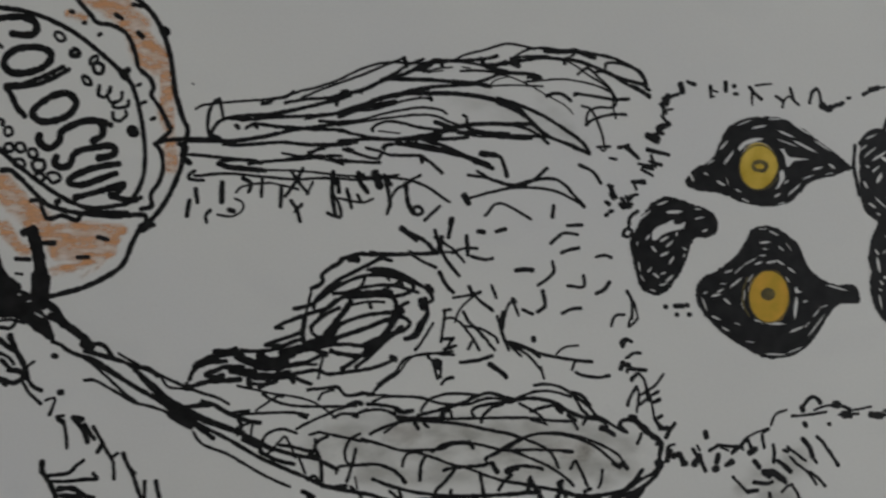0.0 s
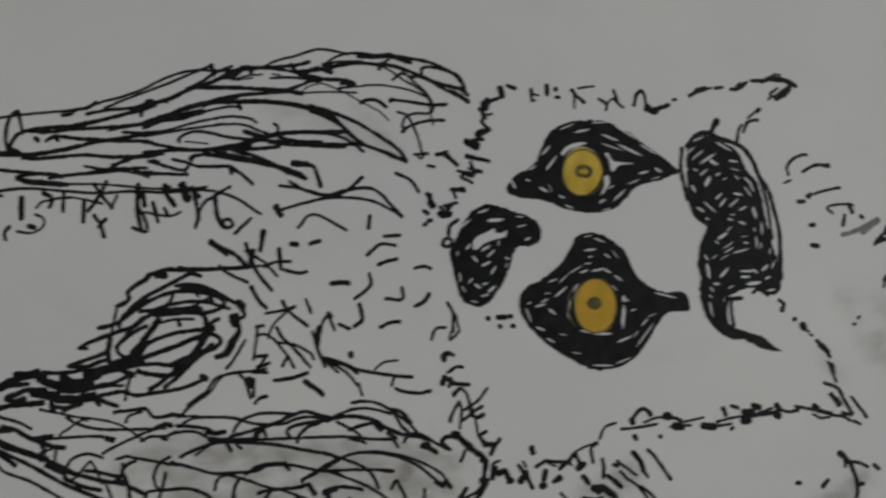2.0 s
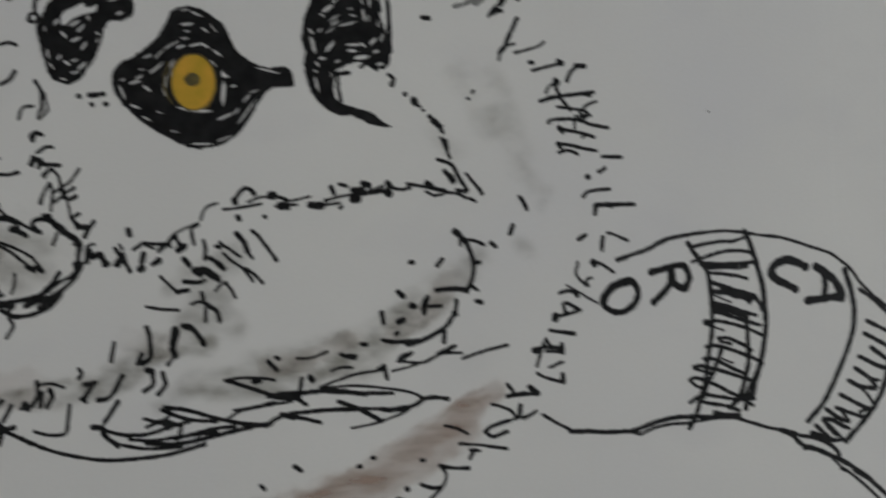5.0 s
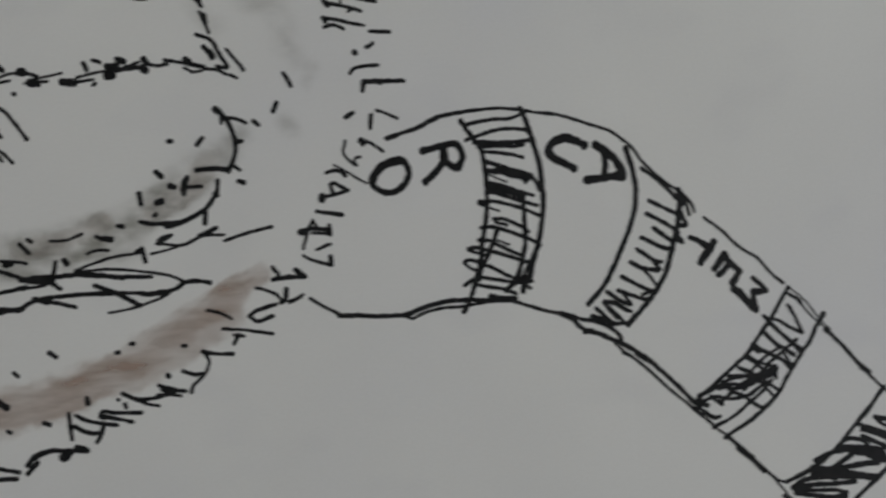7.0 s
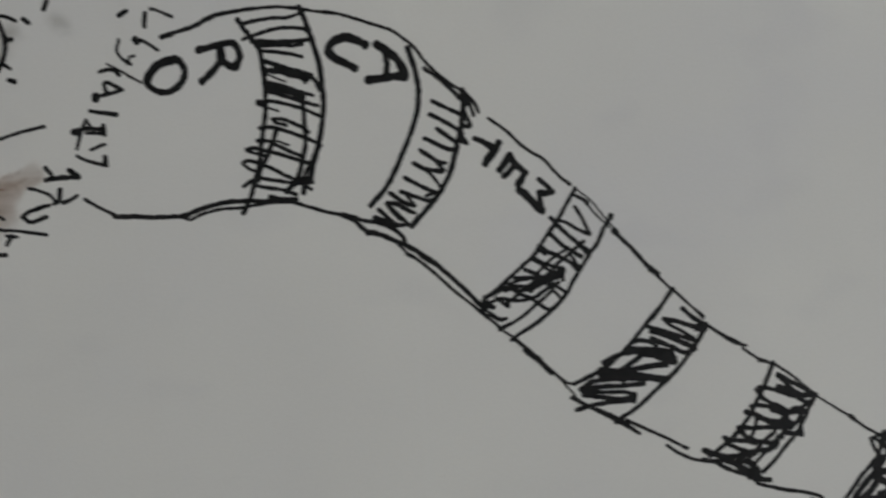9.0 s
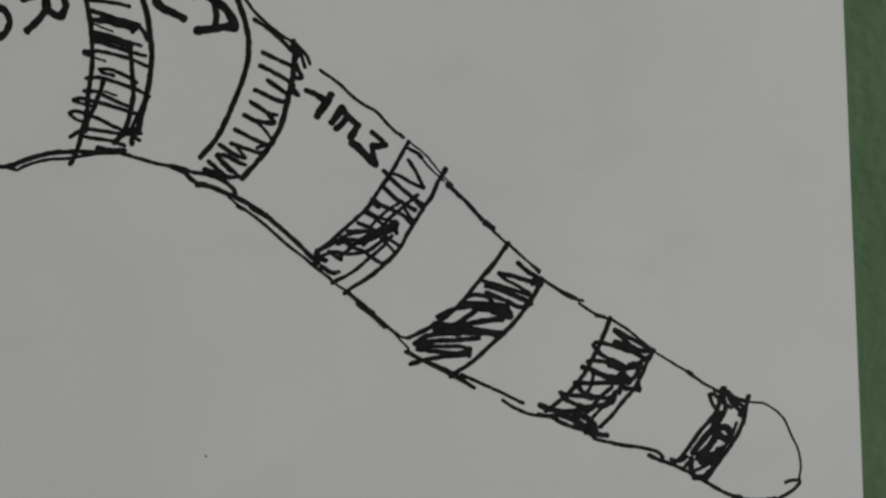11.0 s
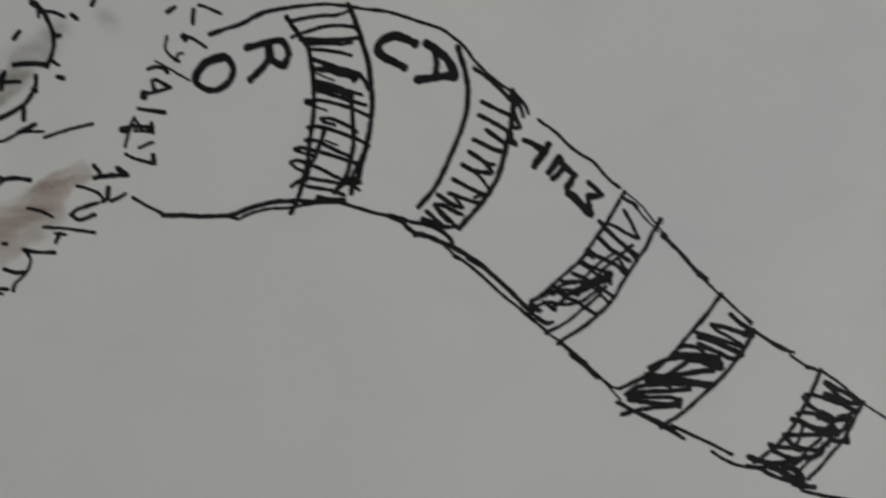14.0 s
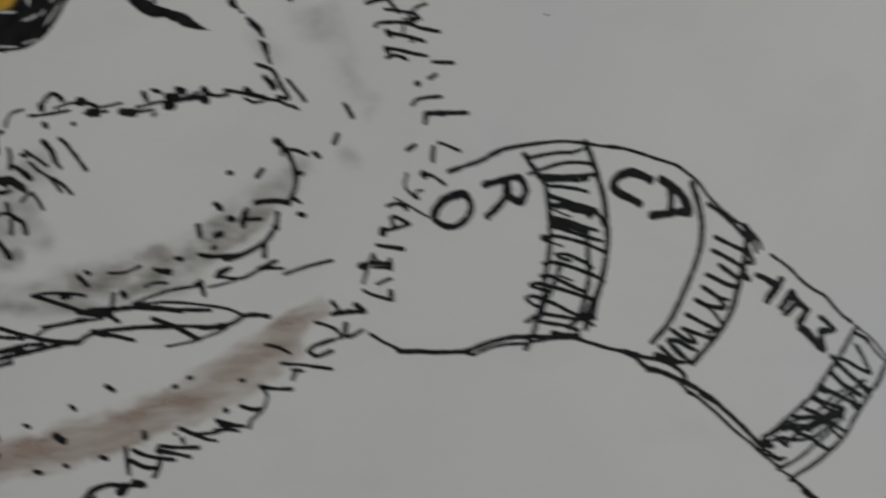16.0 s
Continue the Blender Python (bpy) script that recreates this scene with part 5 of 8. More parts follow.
hole(54.5, -7.1, 54.3, -9.6, 54.8, -11.0, 54.0, -10.3, 53.8, -8.6)
hole(54.7, -6.1, 55.3, -4.9, 56.2, -4.1, 55.3, -5.5)
hole(63.3, -7.0, 63.7, -6.3, 64.3, -7.3, 65.1, -7.6, 63.5, -7.8)
gap(0.23, 57.1, 3.7, 58.6, 3.9)
gap(0.43, 59.0, 3.4, 60.6, 2.7)
gap(0.53, 57.3, 1.3, 59.0, 1.5)
gap(0.33, 57.8, 0.2, 58.5, 0.2)
gap(0.43, 60.7, 0.6, 61.5, -0.0)
gap(0.23, 61.9, 1.3, 63.1, -0.2)
gap(0.33, 57.2, -1.0, 58.3, -0.9)
gap(0.33, 52.6, -4.2, 54.2, -2.7)
gap(0.33, 54.2, -2.7, 56.7, -1.3)
gap(0.43, 50.9, -4.0, 52.2, -3.5)
gap(0.53, 56.5, -2.5, 57.5, -2.1)
gap(0.53, 58.5, -2.3, 60.3, -1.9)
gap(0.53, 60.3, -1.9, 61.6, -2.6)
gap(0.53, 62.4, -3.2, 63.5, -4.0)
gap(0.53, 51.8, -6.6, 53.9, -4.9)
gap(0.53, 48.5, -8.2, 50.0, -7.8)
gap(0.43, 49.5, -7.5, 50.5, -6.9)
gap(0.33, 47.0, -7.7, 47.6, -7.4)
gap(0.23, 50.0, -6.0, 51.1, -5.9)
gap(0.63, 50.8, -8.8, 51.7, -9.5)
gap(0.43, 46.7, -8.5, 47.6, -10.8)
gap(0.53, 48.5, -11.8, 49.8, -12.3)
gap(0.43, 50.3, -13.8, 51.5, -14.4)
gap(0.23, 52.5, -13.0, 53.6, -13.3)
gap(0.93, 63.8, -8.6, 63.5, -12.1)
gap(0.43, 65.1, -9.3, 65.7, -9.1)
gap(0.43, 69.3, -6.3, 73.1, -7.3)
gap(0.53, 62.6, -14.7, 65.0, -13.7)
gap(0.43, 66.9, -11.9, 67.9, -10.7)
gap(0.33, 65.3, -13.9, 66.1, -12.9)
gap(0.43, 65.8, -15.6, 69.0, -11.4)
gap(0.43, 58.1, -18.6, 61.7, -18.7)
gap(0.33, 62.2, -18.4, 64.8, -17.4)
gap(0.43, 56.1, -12.5, 58.2, -13.0)
gap(0.63, 58.2, -13.1, 61.5, -13.2)
gap(0.23, 54.6, -16.3, 56.1, -16.5)
gap(0.33, 61.8, -4.8, 62.6, -5.8)
gap(0.23, 67.9, -10.4, 69.5, -9.9)
done()
begin("ink_patch", "ink", "small solid black felt-pen patch with pale gap")
patch(34.9, 3.7, 35.6, 5.7, 36.6, 7.2, 38.0, 8.6, 39.8, 9.6, 41.6, 9.5, 43.5, 8.9, 45.5, 8.1, 47.5, 7.5, 49.0, 6.3, 49.7, 4.8, 49.3, 3.1, 47.7, 2.2, 45.8, 2.2, 44.5, 0.4, 44.0, -1.5, 43.1, -3.7, 41.7, -5.6, 40.3, -7.2, 38.9, -8.0, 36.7, -7.5, 35.4, -6.3, 34.8, -3.8, 34.3, -1.4, 33.7, 1.6)
hole(37.9, 1.8, 37.8, 3.2, 38.7, 4.2, 40.2, 4.8, 41.6, 5.5, 41.7, 4.7, 42.9, 4.7, 43.8, 5.1, 43.5, 4.0, 41.4, 3.5, 39.6, 2.8, 38.7, 2.0)
gap(0.53, 35.3, 5.4, 37.4, 7.1)
gap(0.53, 38.9, 8.2, 40.5, 8.8)
gap(0.83, 40.6, 6.8, 43.0, 7.0)
gap(0.63, 39.4, 1.7, 40.6, 2.5)
gap(0.53, 40.4, 0.7, 41.4, 1.7)
gap(0.63, 37.8, 0.6, 38.4, -0.1)
gap(0.63, 36.8, 2.1, 37.2, 2.7)
gap(0.63, 39.4, -0.9, 40.6, -0.3)
gap(0.53, 40.9, -2.3, 41.6, -1.1)
gap(0.43, 35.3, -2.1, 35.6, -3.6)
gap(0.33, 35.1, 1.6, 35.1, 0.9)
gap(0.43, 37.0, -3.8, 37.5, -3.1)
gap(0.63, 38.1, -4.2, 38.8, -4.7)
gap(0.43, 39.3, -4.2, 40.1, -3.9)
gap(0.63, 40.3, -5.5, 41.4, -4.5)
gap(0.43, 39.1, -6.2, 40.3, -5.9)
gap(0.33, 37.3, -7.0, 38.3, -7.2)
gap(0.33, 35.6, -4.4, 36.3, -5.4)
gap(0.43, 42.2, 3.2, 42.2, 2.6)
gap(0.43, 43.4, 0.4, 43.9, 0.1)
gap(0.33, 43.4, -1.2, 43.6, -0.6)
gap(0.53, 47.0, 3.4, 47.6, 3.7)
gap(0.33, 45.5, 7.4, 46.6, 7.4)
gap(0.33, 45.5, 5.6, 47.1, 6.0)
pen(0.72, 35.2, 7.0, 33.8, 5.9, 33.6, 3.9)
pen(0.63, 32.8, 3.7, 32.6, 2.8, 33.5, 2.5, 34.2, 3.5, 33.2, 3.9)
done()
begin("cap_patch", "ink", "large solid black scribbled patch ending in a hook")
pen(0.81, 75.7, 19.2, 77.2, 20.9, 79.2, 21.5, 81.5, 20.4, 84.0, 19.6, 86.0, 18.3, 87.3, 16.3, 88.4, 13.5, 89.9, 11.1, 90.8, 7.7, 91.6, 4.2, 91.7, 0.7, 91.7, -4.3)
pen(0.72, 74.8, 18.8, 74.5, 15.3, 75.0, 12.3, 75.5, 9.9)
pen(0.63, 86.0, 18.1, 87.6, 15.7, 88.9, 11.7, 89.8, 7.7, 90.3, 2.7)
patch(75.9, 19.4, 77.4, 20.6, 79.2, 21.1, 81.2, 20.1, 83.8, 18.9, 85.2, 17.1, 86.3, 14.5, 87.9, 12.7, 88.7, 9.7, 89.2, 6.7, 90.1, 2.7, 90.7, 0.2, 91.6, -2.3, 91.7, -5.9, 90.7, -7.1, 89.3, -7.2, 87.9, -6.4, 86.2, -5.9, 84.4, -6.2, 83.0, -6.9, 82.0, -7.7, 81.9, -10.1, 82.4, -12.1, 84.8, -13.3, 87.5, -14.2, 89.3, -15.4, 90.6, -16.6, 91.7, -17.0, 89.7, -16.9, 87.2, -16.1, 84.8, -14.9, 82.2, -14.5, 80.0, -13.0, 78.4, -11.0, 77.5, -8.5, 77.2, -6.0, 77.5, -3.9, 77.0, -2.1, 77.2, 0.4, 77.9, 2.9, 78.8, 4.8, 77.0, 6.3, 76.1, 7.9, 75.7, 9.9, 75.6, 12.8, 75.5, 14.8, 75.6, 17.3)
gap(0.42, 75.6, 19.6, 78.7, 20.8)
gap(0.42, 75.6, 17.9, 76.9, 18.9)
gap(0.42, 76.5, 16.8, 78.6, 18.5)
gap(0.61, 78.0, 16.1, 80.6, 17.8)
gap(0.90, 79.8, 16.5, 80.8, 16.0)
gap(0.52, 80.9, 19.7, 83.6, 18.2)
gap(0.52, 83.1, 16.5, 84.6, 16.3)
gap(0.22, 83.0, 15.2, 85.0, 14.7)
gap(0.52, 74.8, 15.1, 75.2, 12.9)
gap(0.42, 76.8, 15.1, 77.3, 14.9)
gap(0.52, 78.0, 14.1, 79.0, 15.0)
gap(0.52, 80.8, 14.0, 81.3, 14.3)
gap(1.00, 78.9, 12.4, 79.4, 13.5)
gap(0.32, 82.0, 13.2, 82.5, 13.5)
gap(0.32, 84.0, 13.8, 84.8, 13.2)
gap(0.52, 85.8, 13.4, 86.8, 12.4)
gap(0.52, 86.6, 12.7, 87.3, 11.1)
gap(0.71, 76.4, 12.1, 76.9, 11.3)
gap(0.61, 80.7, 9.9, 81.4, 10.7)
gap(0.61, 81.3, 8.6, 82.2, 9.8)
gap(0.42, 78.3, 9.4, 80.6, 7.4)
gap(0.61, 77.3, 8.3, 78.3, 7.7)
gap(0.61, 83.9, 10.7, 85.1, 10.5)
gap(0.42, 85.7, 11.8, 86.9, 10.2)
gap(0.52, 83.0, 8.5, 84.4, 9.7)
gap(0.52, 84.8, 7.8, 85.8, 8.4)
gap(0.81, 87.1, 8.0, 87.6, 6.5)
gap(0.61, 84.7, 5.7, 85.5, 5.4)
gap(0.42, 82.6, 6.3, 83.4, 6.1)
gap(0.32, 83.1, 7.0, 83.8, 7.0)
gap(0.42, 78.7, 6.5, 79.2, 6.3)
gap(0.81, 80.9, 2.9, 82.2, 3.8)
gap(0.42, 82.5, 4.3, 83.0, 4.8)
gap(0.42, 80.3, 2.4, 80.8, 2.1)
gap(0.42, 87.2, 4.5, 87.4, 4.1)
gap(0.52, 88.5, 5.5, 88.6, 3.5)
gap(0.52, 87.4, 3.0, 87.7, 1.0)
gap(0.32, 88.3, 2.0, 88.3, 1.0)
gap(0.32, 81.6, 1.1, 83.4, 2.3)
gap(0.42, 81.9, 0.4, 83.3, 1.3)
gap(0.42, 83.4, 0.3, 86.1, 1.0)
gap(0.42, 85.4, 2.1, 86.0, 2.0)
gap(0.22, 84.9, 3.1, 85.9, 3.2)
gap(0.32, 79.7, -0.6, 80.4, -0.0)
gap(0.22, 81.0, -0.8, 82.6, 0.1)
gap(0.52, 78.3, -0.1, 78.9, -0.8)
gap(0.81, 78.6, -1.6, 79.1, -3.9)
gap(0.71, 81.0, -3.8, 82.3, -2.3)
gap(0.52, 84.5, -2.9, 87.0, -2.9)
gap(0.52, 86.8, -2.7, 87.5, -3.2)
gap(0.61, 84.7, -3.9, 86.0, -3.9)
gap(0.90, 85.9, -5.2, 87.9, -4.9)
gap(0.71, 88.5, -2.8, 89.3, -2.0)
gap(0.52, 89.0, -4.3, 89.7, -4.0)
gap(0.42, 90.2, -2.5, 90.6, -1.2)
gap(0.32, 89.8, -0.0, 90.0, 1.0)
gap(0.61, 79.9, -5.0, 80.6, -5.0)
gap(0.52, 79.2, -5.7, 79.6, -6.2)
gap(0.32, 82.4, -5.8, 83.2, -5.4)
gap(0.42, 79.0, -7.1, 79.3, -7.3)
gap(0.52, 78.9, -8.2, 79.4, -10.6)
gap(0.71, 81.6, -7.7, 81.9, -8.7)
gap(0.61, 81.8, -9.5, 82.0, -10.3)
gap(0.52, 81.7, -11.2, 82.2, -11.9)
gap(0.52, 89.4, -6.4, 90.4, -6.2)
pen(0.63, 86.6, -6.7, 87.7, -6.2, 89.3, -7.2)
pen(0.72, 82.2, -7.7, 84.6, -7.6)
pen(0.63, 82.8, -7.7, 82.7, -10.1, 83.1, -12.3)
pen(0.81, 82.0, -7.7, 81.5, -10.1, 81.8, -12.1)
done()
begin("lower_limb_rim", "ink", "bold pen edge closing the lower limb")
pen(1.17, 38.7, -38.3, 38.4, -37.7)
pen(0.81, 38.5, -38.3, 38.3, -39.7, 36.9, -41.2, 34.9, -42.5, 32.5, -43.4, 30.0, -44.3)
pen(0.72, 35.4, -42.3, 33.9, -43.6, 32.1, -44.6)
pen(0.81, 35.5, -39.2, 34.4, -40.8, 32.0, -43.0, 30.0, -44.1)
done()
begin("faded_stroke", "faded", "faint dry felt-pen stroke")
pen(0.80, 103.0, 3.1, 105.5, 3.8, 109.3, 5.7)
done()
begin("faded_stroke", "faded", "faint dry felt-pen stroke")
pen(1.15, 106.6, 3.6, 109.3, 5.5)
done()
begin("folded_fringe", "ink", "long dark overlapping pen lines of a folded fringe")
pen(0.71, 28.4, -65.9, 33.7, -68.4, 41.0, -70.2, 47.6, -70.3, 52.3, -69.9, 58.0, -68.6)
pen(0.62, 43.9, -67.8, 48.6, -68.8, 54.2, -68.8)
pen(0.88, 39.9, -64.7, 41.4, -65.0, 41.9, -66.3, 43.9, -68.0)
pen(0.71, 41.7, -65.3, 44.9, -66.3, 48.7, -66.4, 52.5, -65.4, 56.3, -64.5)
pen(0.62, 48.3, -63.8, 50.6, -64.4, 52.6, -63.4, 51.8, -62.6, 54.5, -62.5)
pen(0.71, 51.2, -62.5, 53.5, -63.6, 56.3, -64.5, 60.1, -64.9)
pen(0.71, 51.7, -62.1, 55.4, -62.8, 59.2, -64.1, 63.8, -65.4, 68.6, -66.1)
pen(0.62, 45.8, -67.1, 49.6, -67.5, 54.3, -67.1, 60.0, -66.7)
pen(1.42, 51.6, -64.6, 52.5, -65.1)
pen(0.71, 48.7, -65.2, 50.6, -64.6, 53.4, -65.0)
pen(0.71, 54.4, -65.1, 53.8, -67.4)
pen(0.71, 53.3, -67.4, 56.2, -66.8, 60.0, -66.1, 63.1, -65.9)
pen(0.80, 48.6, -67.9, 53.3, -68.3, 57.1, -67.8, 60.9, -67.1, 65.7, -66.2, 68.6, -65.9)
pen(0.53, 62.0, -64.6, 63.9, -63.5, 66.8, -63.0, 69.7, -62.6, 72.6, -62.3)
pen(0.80, 68.1, -66.2, 70.5, -64.8, 73.4, -64.3, 78.2, -64.1, 83.1, -64.2)
pen(0.88, 70.8, -64.4, 72.9, -65.1)
pen(0.71, 72.9, -64.9, 75.3, -65.5, 77.2, -66.1)
pen(0.71, 61.8, -58.2, 64.1, -59.0, 66.9, -60.1, 69.7, -61.2)
pen(0.53, 61.8, -58.2, 64.2, -57.9, 68.0, -58.2, 69.9, -58.6)
pen(1.06, 66.5, -58.6, 67.5, -58.5)
pen(0.88, 68.8, -61.2, 71.7, -61.0, 74.5, -61.0, 79.3, -60.9, 85.1, -61.8)
pen(0.80, 69.7, -61.4, 72.6, -61.9)
pen(1.42, 71.2, -61.3, 73.6, -61.5)
pen(0.71, 73.5, -61.9, 75.0, -63.0)
pen(0.71, 74.5, -58.6, 74.0, -60.5, 73.6, -61.4)
pen(0.44, 63.0, -63.2, 65.9, -62.9, 69.7, -62.2)
pen(0.80, 80.4, -62.8, 83.1, -63.9, 85.9, -65.5, 87.4, -66.5)
pen(0.62, 77.3, -64.0, 83.1, -64.2, 86.9, -64.4)
pen(0.88, 87.4, -64.4, 88.8, -64.7, 91.3, -64.5)
pen(0.71, 89.4, -64.7, 92.8, -64.2, 94.9, -63.1)
pen(0.80, 94.3, -63.1, 96.7, -63.0, 98.8, -63.4)
pen(0.53, 77.4, -60.4, 83.2, -60.3, 89.0, -61.1, 92.8, -62.0, 94.7, -63.1)
pen(0.71, 78.4, -61.0, 83.2, -61.5, 89.5, -61.9)
pen(0.53, 77.5, -60.2, 80.4, -59.2, 83.3, -58.4, 87.7, -57.9)
pen(0.80, 88.2, -57.2, 88.7, -59.4)
pen(0.53, 87.2, -57.7, 88.4, -57.2)
pen(0.53, 87.4, -66.5, 90.8, -65.4, 93.2, -64.0)
pen(0.44, 82.4, -67.4, 85.8, -66.9, 87.8, -66.4)
done()
begin("letter", "ink", "thick hand-drawn black capital letter O", "tube_outline")
pen(1.14, 131.2, -44.9, 132.2, -46.4, 132.2, -47.8, 131.2, -49.3, 129.5, -50.2, 127.9, -50.1, 126.4, -49.1, 126.1, -47.9, 126.9, -46.6, 128.2, -45.5, 129.9, -44.9, closed=True)
pen(1.33, 126.3, -48.0, 127.2, -46.5, 128.9, -45.4, 131.0, -45.0)
done()
begin("letter", "ink", "thick hand-drawn black capital letter R", "tube_outline")
pen(1.14, 134.7, -43.6, 136.3, -43.3, 138.1, -42.9, 140.0, -42.6, 140.9, -43.3, 141.4, -44.9, 140.9, -46.1, 140.2, -46.8)
pen(1.43, 138.3, -43.5, 138.4, -45.3)
pen(1.24, 138.4, -45.3, 137.4, -46.6, 136.2, -47.7, 135.0, -48.8)
pen(1.14, 138.7, -45.7, 139.7, -46.5, 140.7, -46.8)
done()
begin("letter", "ink", "thick hand-drawn black capital letter C", "tube_outline")
pen(1.43, 162.1, -44.0, 160.7, -43.2, 158.9, -42.6, 157.5, -42.9, 156.3, -43.7, 156.0, -44.9, 156.8, -45.9, 158.6, -46.9, 160.1, -47.8)
done()
begin("letter", "ink", "thick hand-drawn black capital letter A", "tube_outline")
pen(1.43, 164.0, -44.0, 166.2, -45.6, 167.8, -47.6, 168.4, -49.4)
pen(1.43, 162.2, -49.9, 164.5, -49.7, 166.9, -49.5, 168.4, -49.5)
pen(1.04, 165.3, -45.5, 165.5, -47.4, 165.2, -49.3)
done()
begin("letter", "ink", "thick hand-drawn black capital letter T", "tube_outline")
pen(1.04, 179.5, -60.6, 180.8, -61.2, 182.4, -62.3)
pen(1.24, 183.5, -61.5, 182.9, -62.6, 181.8, -63.8, 181.0, -64.9)
done()
begin("letter", "ink", "thick hand-drawn black capital letter E", "tube_outline")
pen(1.24, 185.2, -63.7, 184.4, -64.9, 183.4, -66.1)
pen(1.14, 185.2, -63.7, 185.9, -64.9, 186.8, -65.9, 187.7, -66.8)
pen(1.04, 185.8, -65.6, 184.8, -66.7, 184.0, -67.2)
pen(1.24, 187.7, -66.8, 187.2, -67.6, 186.4, -68.8)
done()
begin("letter", "ink", "thick hand-drawn black capital letter M", "tube_outline")
pen(0.85, 190.0, -68.1, 191.1, -69.1, 192.2, -70.3)
pen(1.04, 192.2, -70.4, 190.9, -70.5, 189.9, -70.4)
pen(0.95, 189.9, -70.4, 190.0, -71.9, 190.3, -73.6)
pen(1.24, 190.2, -73.6, 188.8, -72.0, 187.5, -70.5, 186.5, -69.7)
done()
begin("stripe", "ink", "hatched black stripe with a curved edge", "tube_outline")
pen(0.87, 141.4, -38.9, 142.0, -39.9, 143.2, -41.8, 144.5, -43.7, 144.9, -46.0, 145.1, -48.8, 145.1, -51.6, 144.9, -54.4, 144.5, -56.7, 143.8, -60.0, 143.3, -63.2, 142.5, -65.5, 141.6, -68.3, 140.9, -69.7, 140.2, -70.8)
pen(0.97, 151.5, -37.3, 152.2, -38.9, 152.9, -41.3, 153.5, -43.6, 154.2, -46.5, 154.5, -49.3, 154.6, -52.6, 154.4, -54.9, 154.0, -57.2, 153.3, -60.0, 152.4, -62.8, 151.4, -66.0)
pen(0.68, 142.2, -39.6, 144.3, -39.2, 147.1, -38.9, 149.4, -38.9, 151.3, -38.4)
pen(0.68, 142.1, -42.2, 144.6, -41.4, 147.4, -40.7, 149.8, -40.6, 152.0, -40.9, 152.8, -41.3)
pen(0.87, 143.5, -42.6, 146.4, -42.8, 150.1, -42.9, 152.8, -42.7)
pen(0.68, 144.1, -43.4, 147.3, -43.4, 150.0, -43.6, 151.7, -43.4)
pen(0.68, 144.6, -44.2, 147.2, -44.5, 149.9, -45.0, 151.5, -45.5)
pen(0.78, 145.0, -45.8, 146.9, -46.5, 149.3, -47.4, 151.6, -48.1, 152.9, -48.6)
pen(0.97, 145.3, -47.5, 147.4, -47.7, 149.7, -48.4, 152.2, -49.2)
pen(0.78, 147.0, -46.9, 149.7, -47.8, 152.4, -48.6, 153.5, -49.7, 154.1, -51.1)
pen(0.39, 145.3, -48.0, 146.9, -48.7, 148.5, -49.5)
pen(0.68, 145.7, -49.5, 148.2, -50.2, 150.4, -51.1, 152.9, -52.0)
pen(0.78, 145.9, -49.9, 148.1, -50.9, 151.3, -52.2)
pen(0.68, 145.4, -50.9, 147.6, -51.6, 150.3, -52.6, 153.5, -53.7)
pen(0.68, 145.4, -50.5, 146.8, -50.8, 148.1, -51.6)
pen(0.68, 144.1, -52.7, 146.2, -52.6, 148.4, -53.2, 151.1, -54.1, 153.7, -55.4)
pen(1.06, 143.9, -52.7, 144.6, -52.9)
pen(0.39, 144.7, -53.3, 146.1, -53.9, 147.0, -54.3)
pen(0.87, 151.1, -51.5, 151.2, -53.8, 151.2, -56.6, 151.2, -59.4, 150.6, -62.2, 149.7, -65.0, 148.6, -66.6, 147.5, -67.7)
pen(0.68, 151.5, -49.0, 151.8, -49.7)
pen(0.68, 146.0, -55.5, 147.8, -55.7, 149.6, -56.5, 151.1, -57.4, 151.8, -58.0)
pen(0.58, 146.0, -55.5, 146.4, -56.1, 148.2, -56.7)
pen(0.68, 143.8, -56.9, 145.9, -56.9, 147.7, -57.5, 150.4, -58.6, 152.2, -59.4, 153.7, -60.3)
pen(0.78, 146.5, -57.5, 145.7, -59.6, 144.6, -61.9, 143.6, -63.7, 143.0, -65.6)
pen(0.68, 143.3, -59.0, 145.3, -59.2, 147.0, -60.2, 148.8, -61.2, 150.6, -62.0)
pen(0.39, 146.6, -59.2, 148.4, -60.0)
pen(0.68, 141.5, -60.3, 142.9, -60.2, 145.2, -60.9, 147.9, -61.8, 150.6, -62.9, 151.9, -63.2)
pen(0.58, 141.5, -60.5, 142.8, -61.1, 144.2, -61.5)
pen(0.68, 140.7, -62.5, 141.8, -62.2, 143.6, -62.9, 145.9, -64.0, 148.1, -65.3, 150.3, -66.3, 151.9, -66.4)
pen(0.58, 140.7, -62.7, 141.7, -63.6, 143.1, -64.1)
pen(0.68, 140.5, -66.4, 141.6, -65.8, 143.0, -65.2, 145.3, -65.6, 147.6, -66.1, 149.8, -66.5)
pen(0.68, 149.9, -66.3, 151.6, -67.5)
pen(0.68, 142.5, -66.4, 144.7, -66.9, 147.0, -67.4, 149.1, -68.3)
pen(0.97, 144.8, -68.5, 146.9, -69.0, 149.0, -69.1)
pen(0.97, 150.3, -68.0, 150.5, -67.1, 151.3, -65.6)
pen(0.68, 153.0, -61.0, 151.4, -63.7, 150.4, -65.5, 148.9, -66.6)
done()
begin("stripe", "ink", "hatched black stripe with a curved edge", "tube_outline")
